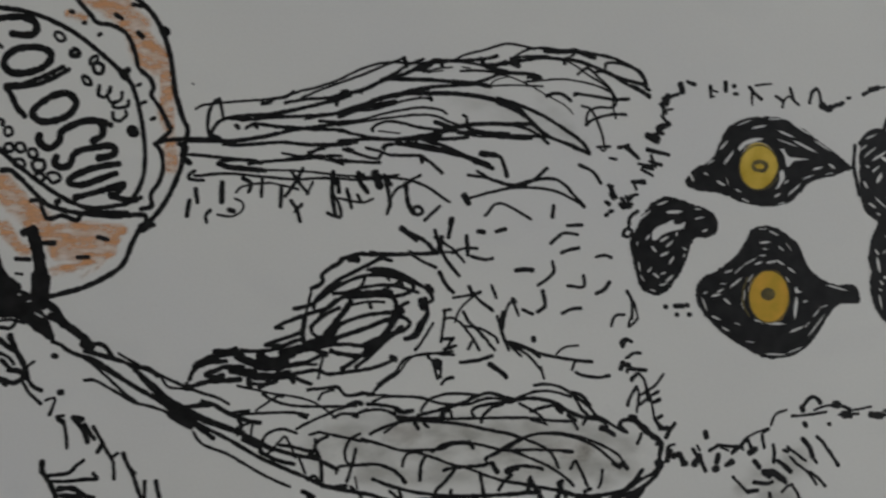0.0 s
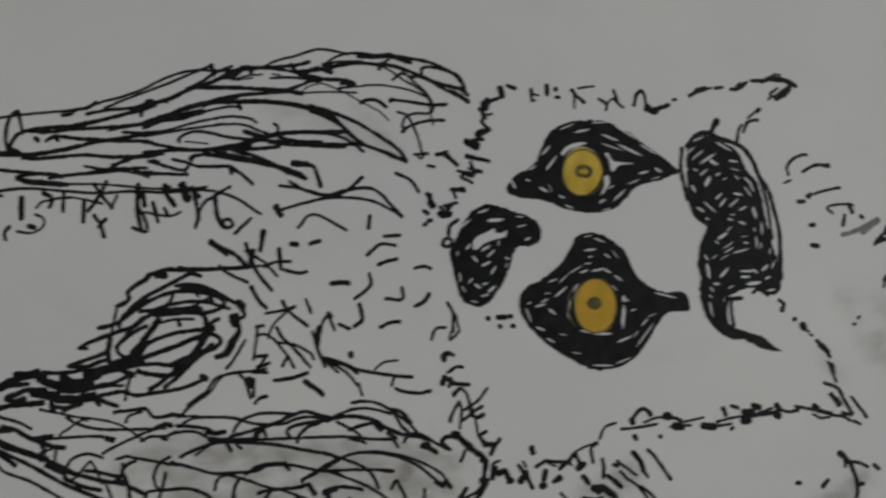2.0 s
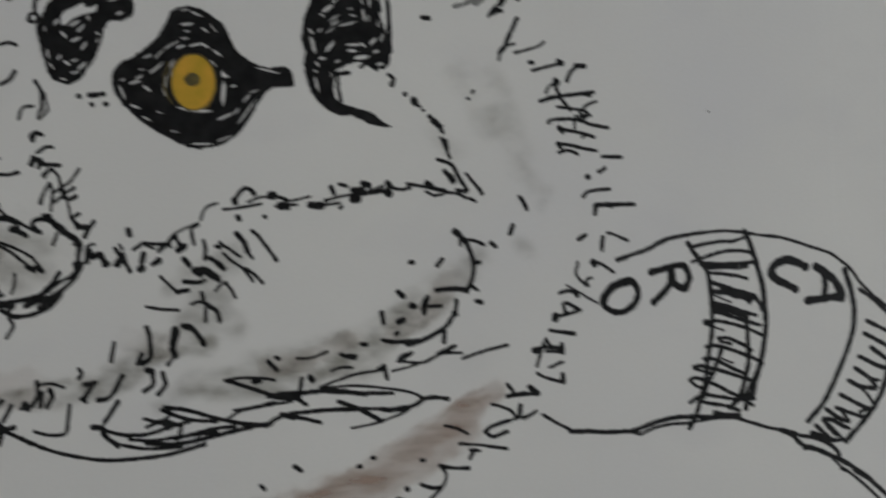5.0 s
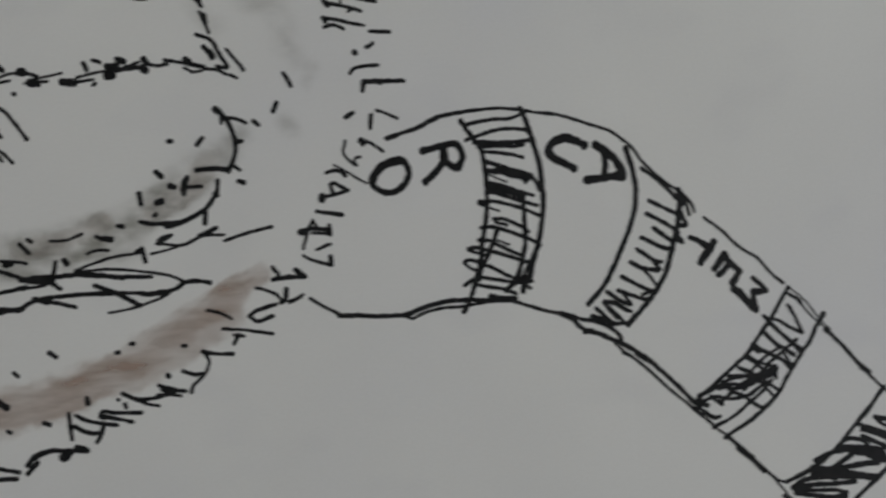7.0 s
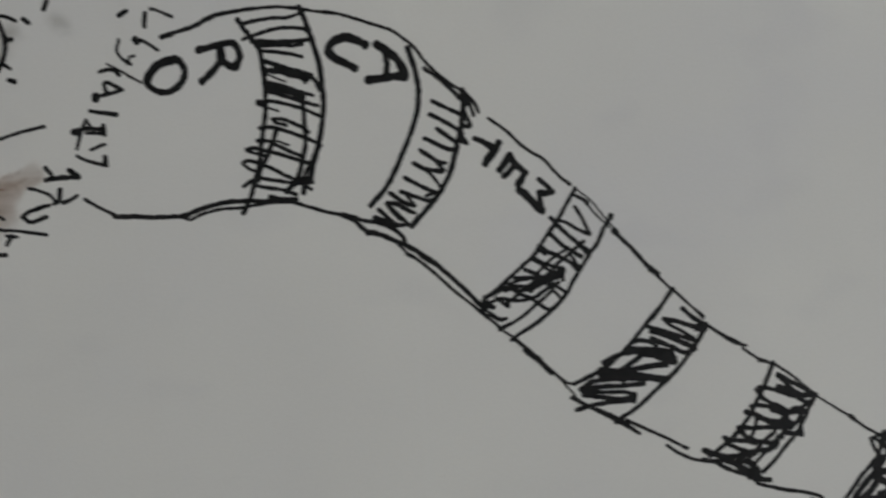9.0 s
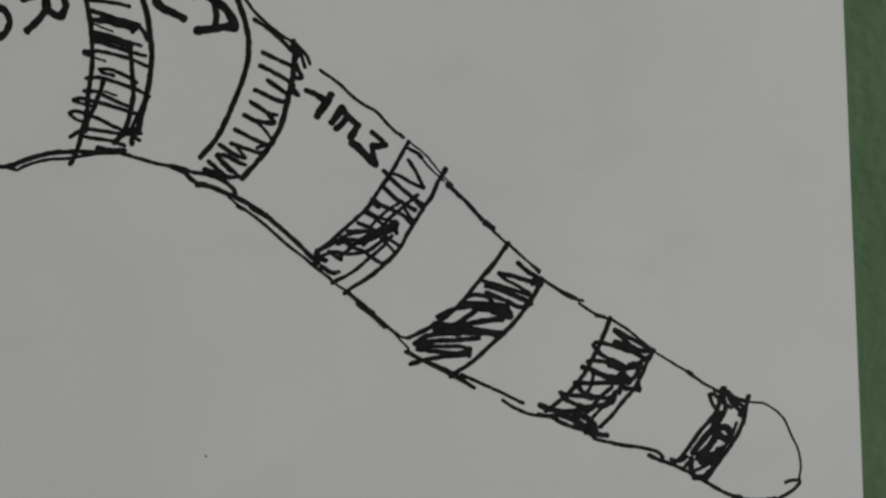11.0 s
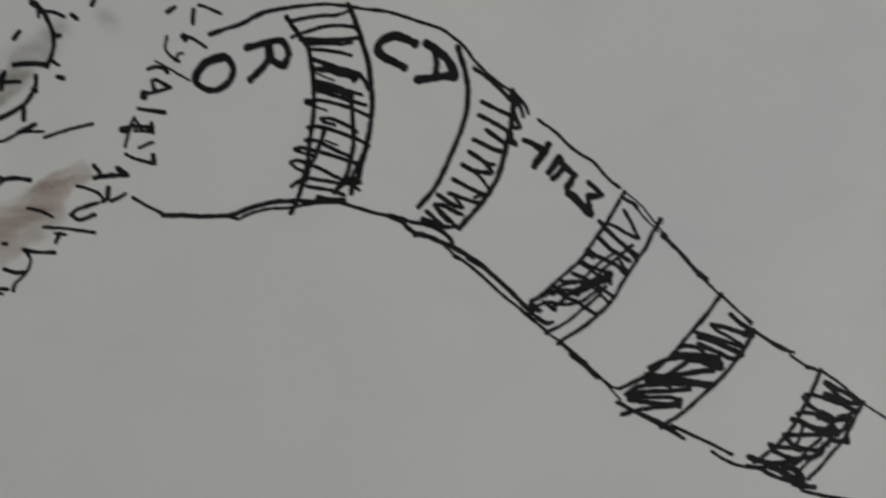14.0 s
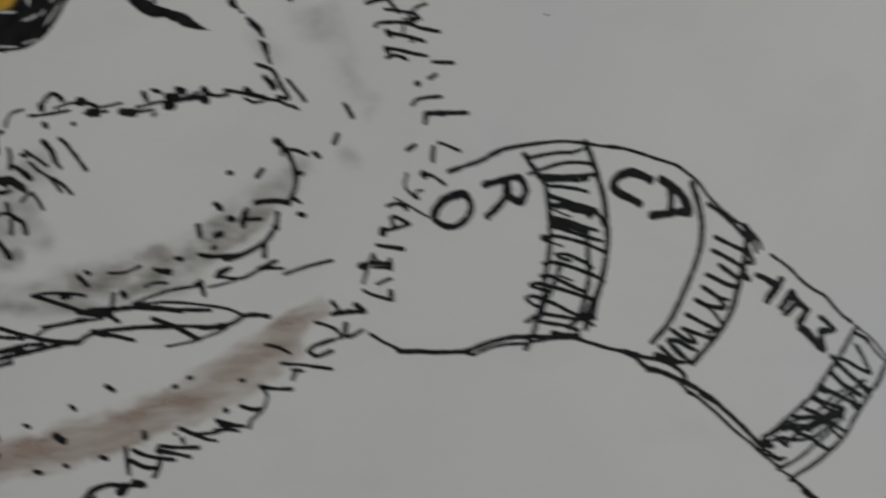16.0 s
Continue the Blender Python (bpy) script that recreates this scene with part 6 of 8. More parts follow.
pen(0.97, 169.1, -44.8, 169.6, -46.7, 170.2, -49.1, 170.5, -51.9, 170.2, -54.8, 169.7, -56.6, 168.8, -59.0, 167.5, -61.7, 166.1, -64.5, 164.5, -67.3, 163.0, -69.1, 161.3, -70.8)
pen(0.97, 177.8, -52.3, 178.0, -54.2, 177.7, -56.1, 177.3, -58.5, 176.6, -60.8, 175.8, -63.6, 174.8, -66.4, 173.4, -68.7, 171.6, -71.0, 169.8, -72.8, 167.9, -74.7)
pen(0.78, 172.7, -53.9, 175.0, -55.2, 177.5, -56.5)
pen(0.78, 172.1, -56.1, 174.4, -57.4, 176.4, -58.7, 177.4, -59.7)
pen(0.78, 177.8, -55.6, 178.4, -57.1, 178.8, -58.5, 177.6, -58.3)
pen(0.68, 176.7, -59.1, 177.5, -60.4, 178.2, -61.4, 177.0, -60.8)
pen(0.58, 178.4, -53.7, 179.1, -55.0, 179.5, -56.7)
pen(0.58, 178.3, -52.8, 179.8, -54.5, 180.2, -55.3)
pen(0.78, 173.2, -58.6, 174.7, -59.8, 176.3, -61.1)
pen(0.78, 171.0, -60.1, 172.7, -61.0, 174.6, -62.0, 176.4, -62.4)
pen(0.68, 170.1, -62.0, 171.6, -63.2, 173.5, -64.3, 174.3, -64.4)
pen(0.78, 170.3, -62.2, 172.3, -63.6, 173.9, -65.6)
pen(0.78, 168.9, -64.2, 171.0, -65.3, 173.7, -65.8)
pen(0.58, 171.0, -65.5, 172.3, -67.0, 173.1, -68.4)
pen(0.78, 167.3, -66.5, 169.4, -67.8, 171.3, -68.8, 172.8, -69.5)
pen(0.78, 166.5, -68.8, 168.4, -69.6, 170.7, -70.5, 171.6, -70.7)
pen(0.68, 170.7, -69.8, 171.9, -69.3)
pen(0.78, 164.6, -68.9, 166.0, -70.0, 167.3, -70.9, 168.5, -71.3)
pen(0.58, 167.4, -69.6, 168.7, -71.3)
pen(0.78, 164.1, -70.6, 165.5, -70.8, 167.3, -71.9, 168.5, -72.5)
pen(0.78, 164.0, -70.7, 165.1, -72.2, 166.2, -73.5)
pen(0.78, 162.6, -71.6, 163.9, -72.9, 165.4, -74.3, 167.4, -74.4)
pen(0.78, 161.8, -72.8, 163.9, -73.6, 165.7, -74.5)
pen(0.58, 164.9, -71.6, 166.3, -73.1, 167.1, -74.1)
done()
begin("stripe", "ink", "cross-hatched black stripe with a curved edge", "tube_outline")
pen(0.78, 196.1, -70.0, 194.6, -72.4, 192.5, -75.6, 190.6, -77.9, 188.6, -80.7, 186.2, -82.7, 183.7, -84.7, 181.1, -86.8, 179.6, -87.8)
pen(0.78, 202.1, -75.1, 200.7, -77.1, 199.6, -79.3, 198.0, -81.3, 196.4, -83.6, 194.8, -85.9, 193.5, -88.0, 190.6, -90.7, 187.5, -92.9, 185.0, -94.2, 183.7, -95.1)
pen(0.97, 202.1, -75.0, 201.9, -75.4)
pen(0.68, 196.1, -71.2, 197.6, -72.1, 198.1, -72.8)
pen(0.39, 197.6, -72.1, 199.4, -74.6, 201.7, -77.0)
pen(0.68, 195.9, -73.1, 197.0, -75.1, 198.2, -77.9)
pen(0.68, 198.2, -78.0, 196.3, -77.1, 194.4, -75.8, 193.0, -75.3)
pen(0.78, 191.6, -74.7, 192.9, -76.3, 194.8, -78.2, 196.6, -79.8, 198.0, -81.0)
pen(0.49, 193.4, -76.7, 195.7, -79.2, 197.5, -81.3)
pen(0.78, 191.6, -77.7, 193.2, -79.4, 194.6, -80.4, 196.5, -81.7)
pen(0.68, 197.1, -79.1, 195.6, -80.2, 193.6, -81.7, 192.0, -82.9, 190.8, -84.2, 189.0, -85.1, 186.5, -86.4, 184.9, -87.7, 182.9, -89.0)
pen(0.78, 189.3, -79.4, 191.2, -80.7, 193.1, -81.7, 194.5, -82.5, 195.9, -84.1)
pen(0.68, 189.3, -80.0, 190.4, -80.8)
pen(0.58, 194.6, -81.1, 195.5, -82.6, 196.4, -83.6)
pen(0.58, 194.2, -80.1, 191.6, -81.6, 189.6, -83.2, 188.5, -84.4)
pen(0.68, 188.0, -81.2, 189.6, -82.2, 191.5, -83.0, 193.4, -83.9)
pen(0.58, 188.0, -81.6, 189.9, -82.9, 190.8, -83.7)
pen(0.68, 186.7, -83.3, 188.5, -84.1, 190.9, -85.7, 192.3, -86.7, 193.7, -87.8)
pen(0.68, 187.1, -83.5, 189.0, -84.4)
pen(0.97, 193.2, -83.7, 192.4, -84.8, 190.9, -85.2, 188.9, -85.7, 187.4, -86.9)
pen(1.26, 191.3, -84.6, 193.0, -84.0)
pen(0.78, 193.0, -83.4, 193.1, -85.4)
pen(0.78, 184.9, -84.7, 187.0, -84.7, 189.5, -84.9, 191.9, -84.3)
pen(0.68, 183.6, -85.7, 185.6, -85.0, 188.0, -84.8)
pen(0.78, 183.1, -86.6, 185.0, -86.0, 186.9, -86.4)
pen(0.68, 184.0, -86.2, 185.9, -86.8, 188.9, -86.2, 190.9, -85.2)
pen(0.68, 185.0, -87.2, 187.3, -88.2, 189.6, -90.0, 190.9, -90.5)
pen(0.87, 180.1, -87.4, 182.1, -86.5, 184.0, -86.2, 185.4, -87.1)
pen(0.68, 180.5, -88.4, 182.5, -88.0, 184.9, -88.5, 187.8, -88.2, 189.8, -87.1, 191.3, -86.0)
pen(0.68, 181.5, -87.8, 182.9, -89.0, 183.5, -89.3)
pen(0.58, 190.4, -86.1, 192.2, -88.2, 192.6, -89.2)
pen(0.68, 192.3, -85.8, 190.6, -87.6, 188.2, -89.4, 185.2, -91.6, 181.7, -93.2)
pen(0.97, 179.6, -87.6, 179.3, -88.8, 179.5, -89.7)
pen(0.97, 179.8, -88.6, 180.8, -89.3)
pen(0.78, 180.1, -90.3, 181.8, -91.5, 182.9, -91.4)
done()
begin("stripe", "ink", "densely scribbled black stripe with a curved edge", "tube_outline")
pen(0.86, 212.2, -88.3, 210.8, -90.0, 209.4, -91.8, 207.1, -94.1, 205.0, -96.4, 203.1, -98.4, 200.3, -100.5, 197.2, -102.2, 194.2, -103.4)
pen(0.86, 217.5, -95.3, 216.4, -97.2, 214.8, -99.3, 212.6, -101.9, 210.3, -103.9, 207.3, -106.4, 204.7, -108.4, 202.1, -109.9, 200.9, -110.6)
pen(0.86, 213.7, -91.8, 215.1, -93.2, 217.0, -94.6)
pen(0.86, 210.3, -93.4, 212.6, -94.0, 215.0, -94.9, 217.5, -95.8)
pen(0.67, 210.3, -93.5, 211.5, -94.6, 213.5, -95.8, 215.4, -97.2)
pen(1.53, 216.2, -95.3, 217.5, -95.1)
pen(0.77, 207.6, -94.6, 210.5, -95.6, 213.4, -96.7, 215.9, -97.7)
pen(0.96, 208.0, -95.4, 210.4, -96.2, 213.3, -97.7, 215.4, -98.7)
pen(0.86, 207.9, -96.6, 210.8, -98.0, 213.7, -99.5, 215.6, -99.0)
pen(0.86, 214.8, -99.1, 214.5, -99.7)
pen(0.77, 204.4, -97.1, 205.9, -96.8, 207.9, -97.3, 208.8, -98.2)
pen(1.25, 203.9, -98.3, 206.3, -98.5, 208.8, -98.8, 211.2, -99.3)
pen(1.25, 205.8, -98.9, 208.7, -99.6, 211.7, -100.5)
pen(1.15, 211.2, -99.3, 211.8, -101.0)
pen(0.86, 199.3, -100.2, 201.8, -99.1, 204.8, -98.8, 206.3, -99.2)
pen(0.96, 198.7, -101.3, 201.7, -101.8, 203.7, -100.9, 205.8, -99.6)
pen(1.05, 199.7, -101.7, 202.6, -101.9, 205.6, -101.6, 208.6, -101.3, 210.4, -101.3)
pen(0.67, 208.7, -100.1, 210.2, -100.7, 211.6, -101.2)
pen(1.05, 198.7, -102.3, 201.1, -102.5, 204.1, -102.5, 207.5, -103.3, 210.5, -103.8)
pen(1.05, 202.6, -103.1, 206.5, -103.4, 210.0, -104.0)
pen(0.96, 195.1, -104.5, 197.1, -103.4, 200.1, -103.1, 203.0, -103.3)
pen(0.96, 195.1, -104.5, 198.5, -104.3, 202.5, -104.4, 206.1, -104.3)
pen(0.77, 195.5, -105.0, 199.0, -105.3, 202.4, -105.5, 204.6, -106.2)
pen(0.86, 195.5, -105.5, 198.4, -106.1, 202.3, -106.7, 204.4, -106.4)
pen(0.86, 204.4, -106.0, 204.3, -107.3)
pen(0.86, 194.2, -108.0, 196.9, -107.4, 200.3, -107.1, 204.1, -107.1)
done()
begin("stripe", "ink", "densely scribbled black stripe with a curved edge", "tube_outline")
pen(0.86, 229.3, -102.4, 228.4, -104.6, 227.2, -107.0, 226.1, -108.9, 224.7, -111.2, 222.8, -113.6, 220.9, -115.4, 218.7, -116.9, 217.2, -117.9)
pen(0.77, 236.5, -109.0, 235.6, -110.6, 234.3, -113.0, 232.9, -115.2, 230.9, -117.2, 228.8, -119.5, 226.6, -121.4)
pen(0.86, 230.1, -104.5, 232.1, -105.8, 234.6, -107.3, 236.8, -108.7)
pen(0.77, 230.1, -104.7, 231.1, -105.8, 232.5, -107.2, 234.0, -108.5)
pen(0.96, 230.0, -106.7, 232.5, -107.6, 234.5, -108.5, 236.8, -108.7)
pen(1.25, 230.5, -107.2, 232.5, -108.2)
pen(0.77, 226.1, -106.9, 226.5, -106.5, 228.5, -106.9, 231.0, -107.9, 233.5, -108.8)
pen(0.77, 226.1, -106.9, 226.7, -107.9, 227.8, -109.0, 229.8, -110.0, 231.3, -110.9)
pen(0.77, 233.5, -108.9, 234.5, -109.5, 236.0, -110.1)
pen(0.77, 232.3, -110.8, 234.4, -110.5, 236.0, -109.6)
pen(0.86, 225.0, -109.8, 226.3, -109.7, 228.3, -110.1, 230.3, -111.0)
pen(0.96, 224.0, -110.7, 225.7, -111.3, 227.1, -112.1, 229.1, -113.3, 231.1, -114.0)
pen(1.05, 228.8, -110.6, 230.8, -111.4, 232.3, -111.3, 234.4, -111.3)
pen(1.05, 225.9, -111.8, 228.6, -112.7, 231.7, -113.5)
pen(1.53, 230.7, -112.7, 232.0, -113.7)
pen(0.86, 234.1, -111.5, 233.4, -112.9, 232.2, -113.8)
pen(0.86, 222.5, -113.3, 225.0, -113.6, 228.1, -113.7, 231.1, -114.0)
pen(0.96, 230.6, -114.7, 232.1, -115.1, 233.9, -115.2)
pen(0.86, 233.7, -114.0, 233.8, -115.5)
pen(0.86, 231.4, -112.3, 230.9, -113.7, 230.3, -115.7)
pen(0.86, 223.0, -113.8, 223.9, -115.1, 225.9, -116.0, 228.4, -116.5, 229.5, -116.1)
pen(0.67, 225.9, -112.3, 225.2, -114.3, 224.1, -115.7)
pen(0.77, 229.0, -114.6, 226.9, -116.1, 225.3, -117.8, 223.9, -119.1)
pen(0.67, 229.8, -115.3, 227.7, -117.5, 225.7, -119.3, 224.4, -120.7)
pen(0.86, 229.5, -115.6, 229.1, -117.1, 227.3, -117.9)
pen(0.86, 219.9, -114.8, 221.4, -115.4, 223.9, -115.8, 225.4, -116.3)
pen(1.05, 220.2, -115.1, 220.8, -116.2)
pen(0.86, 220.8, -116.2, 222.3, -117.0, 224.3, -117.7, 227.9, -117.5)
pen(1.05, 216.2, -116.8, 218.2, -117.7, 220.2, -118.3, 222.7, -118.2, 225.3, -118.0)
pen(0.77, 215.8, -118.4, 218.1, -118.9, 219.7, -118.3)
pen(0.86, 218.1, -118.9, 220.1, -120.3, 222.5, -121.3, 225.0, -121.9)
pen(1.05, 220.2, -118.3, 221.6, -119.6, 223.6, -120.8, 225.6, -121.8)
pen(1.05, 222.2, -119.0, 224.2, -119.6, 225.6, -121.3)
pen(1.53, 225.2, -120.9, 225.5, -122.5)
pen(0.96, 224.0, -122.1, 226.5, -122.8, 227.7, -123.0)
pen(0.86, 223.2, -118.3, 222.6, -119.5)
done()
begin("stripe", "ink", "densely scribbled black stripe with a curved edge", "tube_outline")
pen(0.87, 248.9, -116.2, 248.3, -118.1, 247.7, -120.1, 246.1, -122.0, 244.6, -123.4, 243.3, -125.0, 241.9, -126.7, 240.6, -128.1, 239.2, -129.0)
pen(0.87, 253.6, -118.0, 253.0, -120.0, 252.4, -122.5, 251.1, -124.9, 249.7, -126.8, 247.8, -129.0, 246.1, -131.1, 245.0, -132.2)
pen(0.77, 246.5, -117.2, 247.3, -117.2, 248.8, -118.7, 250.3, -119.8)
pen(0.77, 246.5, -117.2, 247.0, -119.0, 247.9, -120.1)
pen(0.87, 248.9, -116.2, 250.1, -117.4, 251.4, -118.4, 253.0, -118.8)
pen(0.87, 249.9, -117.0, 250.4, -118.8, 251.9, -120.4, 252.6, -121.3)
pen(0.87, 248.9, -117.7, 249.3, -119.7, 248.5, -121.4, 247.3, -123.1)
pen(1.06, 252.7, -120.0, 252.0, -121.2)
pen(0.67, 250.9, -118.8, 252.4, -119.6)
pen(1.35, 248.2, -120.8, 247.2, -122.6)
pen(1.35, 248.1, -123.2, 249.4, -123.3, 249.9, -124.3)
pen(1.35, 247.2, -124.1, 249.0, -125.3, 250.1, -125.4)
pen(0.67, 251.2, -122.6, 250.4, -124.3, 249.5, -125.8, 247.9, -127.7, 246.2, -129.6)
pen(1.25, 247.5, -124.6, 245.8, -126.5, 244.0, -127.9)
pen(0.96, 247.3, -127.7, 245.8, -128.0, 243.7, -128.4)
pen(0.96, 242.6, -128.3, 242.5, -130.3, 243.0, -131.4)
pen(0.77, 248.4, -126.7, 246.8, -128.6, 245.1, -129.8, 243.0, -130.6)
pen(0.67, 242.1, -129.0, 241.2, -129.9, 240.5, -129.8)
pen(1.06, 243.0, -131.7, 245.0, -131.8, 245.6, -131.1)
pen(0.77, 250.0, -126.5, 247.8, -128.7, 246.1, -130.6, 244.5, -131.8)
pen(0.77, 239.0, -128.2, 240.5, -128.6, 241.8, -127.9)
pen(1.16, 247.0, -123.1, 244.9, -125.1, 243.0, -127.3)
pen(1.25, 247.7, -124.1, 246.2, -126.2, 244.2, -128.5)
pen(0.96, 244.3, -129.1, 246.8, -128.3, 247.6, -127.0)
done()
begin("pen_stroke", "ink", "loose black felt-pen stroke", "limb_fringe")
pen(0.55, -9.9, 18.0, -9.3, 18.8, -5.9, 19.0, -0.9, 18.0, 6.1, 16.1, 9.3, 14.7)
pen(0.64, -2.9, 16.5, -1.4, 15.5, 0.3, 13.9)
pen(0.83, 5.9, 16.0, 9.3, 14.7)
done()
begin("pen_stroke", "ink", "loose black felt-pen stroke", "limb_fringe")
pen(0.64, -41.6, 12.6, -43.9, 12.8, -44.1, 13.6, -43.1, 14.3)
done()
begin("pen_stroke", "ink", "loose black felt-pen stroke", "limb_fringe")
pen(0.83, -42.9, 11.1, -42.6, 8.8)
done()
begin("pen_stroke", "ink", "loose black felt-pen stroke", "limb_fringe")
pen(0.83, -44.0, 9.1, -44.5, 6.4)
done()
begin("pen_stroke", "ink", "loose black felt-pen stroke", "limb_fringe")
pen(0.92, -38.3, 12.2, -38.4, 8.8)
done()
begin("pen_stroke", "ink", "loose black felt-pen stroke", "limb_fringe")
pen(0.64, -40.4, 7.4, -41.2, 6.4, -41.0, 5.2)
done()
begin("pen_stroke", "ink", "loose black felt-pen stroke", "limb_fringe")
pen(0.46, -39.1, 6.6, -36.7, 6.3, -34.9, 7.2, -34.7, 8.6, -36.1, 9.4)
pen(0.92, -37.1, 7.4, -36.3, 7.2)
done()
begin("pen_stroke", "ink", "loose black felt-pen stroke", "limb_fringe")
pen(0.74, -26.3, 9.0, -25.3, 7.4, -24.7, 5.4)
pen(0.64, -24.4, 8.4, -25.6, 7.1)
done()
begin("pen_stroke", "ink", "loose black felt-pen stroke", "lower_limb")
pen(0.80, -21.0, -47.5, -17.6, -48.4, -13.0, -50.1, -9.3, -51.5)
pen(0.62, -13.2, -50.4, -9.1, -52.2, -3.7, -54.0)
done()
begin("pen_stroke", "ink", "loose black felt-pen stroke", "lower_limb")
pen(0.71, -23.4, -48.5, -21.3, -49.9)
done()
begin("pen_stroke", "ink", "loose black felt-pen stroke", "folded_fringe")
pen(0.97, 75.8, -58.4, 76.2, -59.0)
done()
begin("pen_stroke", "ink", "loose black felt-pen stroke", "folded_fringe")
pen(0.53, 79.5, -57.6, 81.0, -57.1, 82.9, -57.2)
done()
begin("pen_stroke", "ink", "loose black felt-pen stroke", "folded_fringe")
pen(0.44, 89.6, -58.2, 92.1, -57.7, 95.0, -56.9, 98.0, -55.6)
done()
begin("pen_stroke", "ink", "loose black felt-pen stroke", "folded_fringe")
pen(0.71, 69.0, -55.4, 70.4, -57.0)
done()
begin("pen_stroke", "ink", "loose black felt-pen stroke", "folded_fringe")
pen(0.80, 70.3, -54.8, 70.8, -55.1)
done()
begin("pen_stroke", "ink", "loose black felt-pen stroke", "folded_fringe")
pen(0.53, 73.8, -55.2, 76.2, -55.2, 78.9, -54.3)
done()
begin("pen_stroke", "ink", "loose black felt-pen stroke", "tube_outline")
pen(0.35, 196.2, -70.1, 198.7, -72.2, 201.0, -75.3, 202.6, -77.3)
pen(1.05, 202.4, -77.6, 202.8, -78.0)
pen(0.79, 203.0, -78.3, 205.6, -81.1, 207.9, -84.0)
pen(0.97, 208.4, -84.5, 209.7, -85.6)
pen(0.53, 209.3, -85.5, 211.2, -87.6, 212.1, -88.4)
pen(0.44, 212.1, -88.4, 214.5, -90.8, 217.5, -93.4)
pen(0.44, 212.1, -88.2, 214.9, -91.1, 217.3, -93.8)
done()
begin("pen_stroke", "ink", "loose black felt-pen stroke", "tube_outline")
pen(0.61, 217.8, -94.9, 220.2, -96.6, 223.6, -98.6)
pen(0.53, 217.9, -95.0, 220.6, -97.1, 222.6, -98.4, 224.7, -99.1)
pen(0.53, 224.0, -99.5, 226.9, -101.6, 229.2, -102.6)
pen(0.71, 226.9, -101.8, 228.2, -102.1)
pen(0.53, 229.2, -102.4, 232.4, -104.7, 236.8, -108.8)
pen(0.44, 236.8, -108.8, 240.3, -111.2, 243.3, -113.2)
pen(0.80, 242.7, -112.8, 243.5, -113.4)
pen(0.53, 243.3, -113.4, 246.3, -115.6, 249.3, -117.1)
pen(0.71, 247.5, -116.5, 248.7, -117.0)
pen(0.53, 249.4, -116.1, 249.3, -117.9)
done()
begin("pen_stroke", "ink", "loose black felt-pen stroke", "tube_outline")
pen(0.44, 250.9, -117.8, 253.6, -119.0, 256.5, -119.6, 259.6, -122.1, 261.0, -125.3, 262.3, -128.4, 262.6, -131.5, 262.1, -134.0)
pen(0.71, 259.7, -134.0, 260.7, -133.7, 262.3, -134.0, 261.0, -135.5, 258.0, -137.0)
pen(0.71, 258.5, -137.8, 257.4, -136.9, 253.8, -136.7, 250.7, -136.0, 247.1, -134.1, 244.6, -132.3)
pen(0.97, 250.1, -135.8, 251.2, -136.0)
pen(1.06, 257.4, -136.9, 258.8, -137.7)
pen(0.71, 244.6, -132.3, 241.5, -130.4, 238.5, -128.8, 235.5, -127.5)
pen(0.88, 235.1, -127.1, 235.9, -127.6)
pen(0.71, 237.5, -127.7, 236.5, -126.6, 233.5, -125.6, 229.5, -124.7, 225.4, -123.4)
done()
begin("pen_stroke", "ink", "loose black felt-pen stroke", "tube_outline")
pen(0.62, 216.4, -118.6, 219.6, -119.0, 222.0, -120.2, 225.0, -122.4)
pen(0.62, 209.7, -115.4, 211.6, -116.9, 214.6, -118.3, 217.6, -118.9)
done()
begin("golden_disc", "gold", "golden yellow felt-pen disc")
patch(56.8, 19.3, 58.5, 18.9, 60.0, 17.5, 60.7, 15.8, 60.3, 13.8, 59.2, 12.0, 57.2, 10.9, 55.1, 11.5, 53.9, 13.1, 53.7, 15.3, 54.3, 17.3, 55.4, 18.7)
done()
begin("pupil", "pencil", "smudged grey pencil spot", "golden_disc")
pen(0.72, 56.2, 15.4, 57.3, 15.9, 58.5, 15.4, 58.1, 14.3, 56.5, 14.5, closed=True)
done()
begin("rim", "pencil", "thin olive pencil line around the disc", "golden_disc")
pen(0.30, 60.8, 14.8, 60.1, 12.4, 58.3, 11.0, 56.0, 11.0, 54.3, 12.4, 53.6, 14.8, 54.3, 17.2, 56.1, 18.7, 58.3, 18.7, 60.1, 17.2, closed=True)
done()
begin("golden_disc", "amber", "amber yellow felt-pen disc")
patch(58.4, -3.5, 60.4, -3.8, 61.7, -5.2, 62.4, -7.3, 62.3, -9.7, 61.6, -11.7, 60.4, -12.8, 58.4, -13.0, 56.6, -12.2, 55.4, -10.6, 55.1, -8.1, 55.4, -6.0, 56.5, -4.5)
done()
begin("pupil", "pencil", "smudged grey pencil spot", "golden_disc")
patch(57.5, -7.3, 58.5, -6.7, 59.7, -7.2, 59.9, -8.3, 59.0, -9.0, 57.9, -8.8, 57.3, -8.1)
done()
begin("rim", "pencil", "thin olive pencil line around the disc", "golden_disc")
pen(0.38, 54.9, -4.9, 54.1, -7.3, 54.2, -9.8, 55.2, -11.8)
pen(0.30, 62.5, -8.3, 61.8, -11.1, 59.9, -12.8, 57.6, -12.8, 55.8, -11.1, 55.1, -8.3, 55.9, -5.5, 57.7, -3.8, 60.0, -3.8, 61.8, -5.5, closed=True)
done()
kind_of_mark("dot", "black felt-pen dot")
mark(0.64, -64.6, 42.3, -64.1, 42.1)
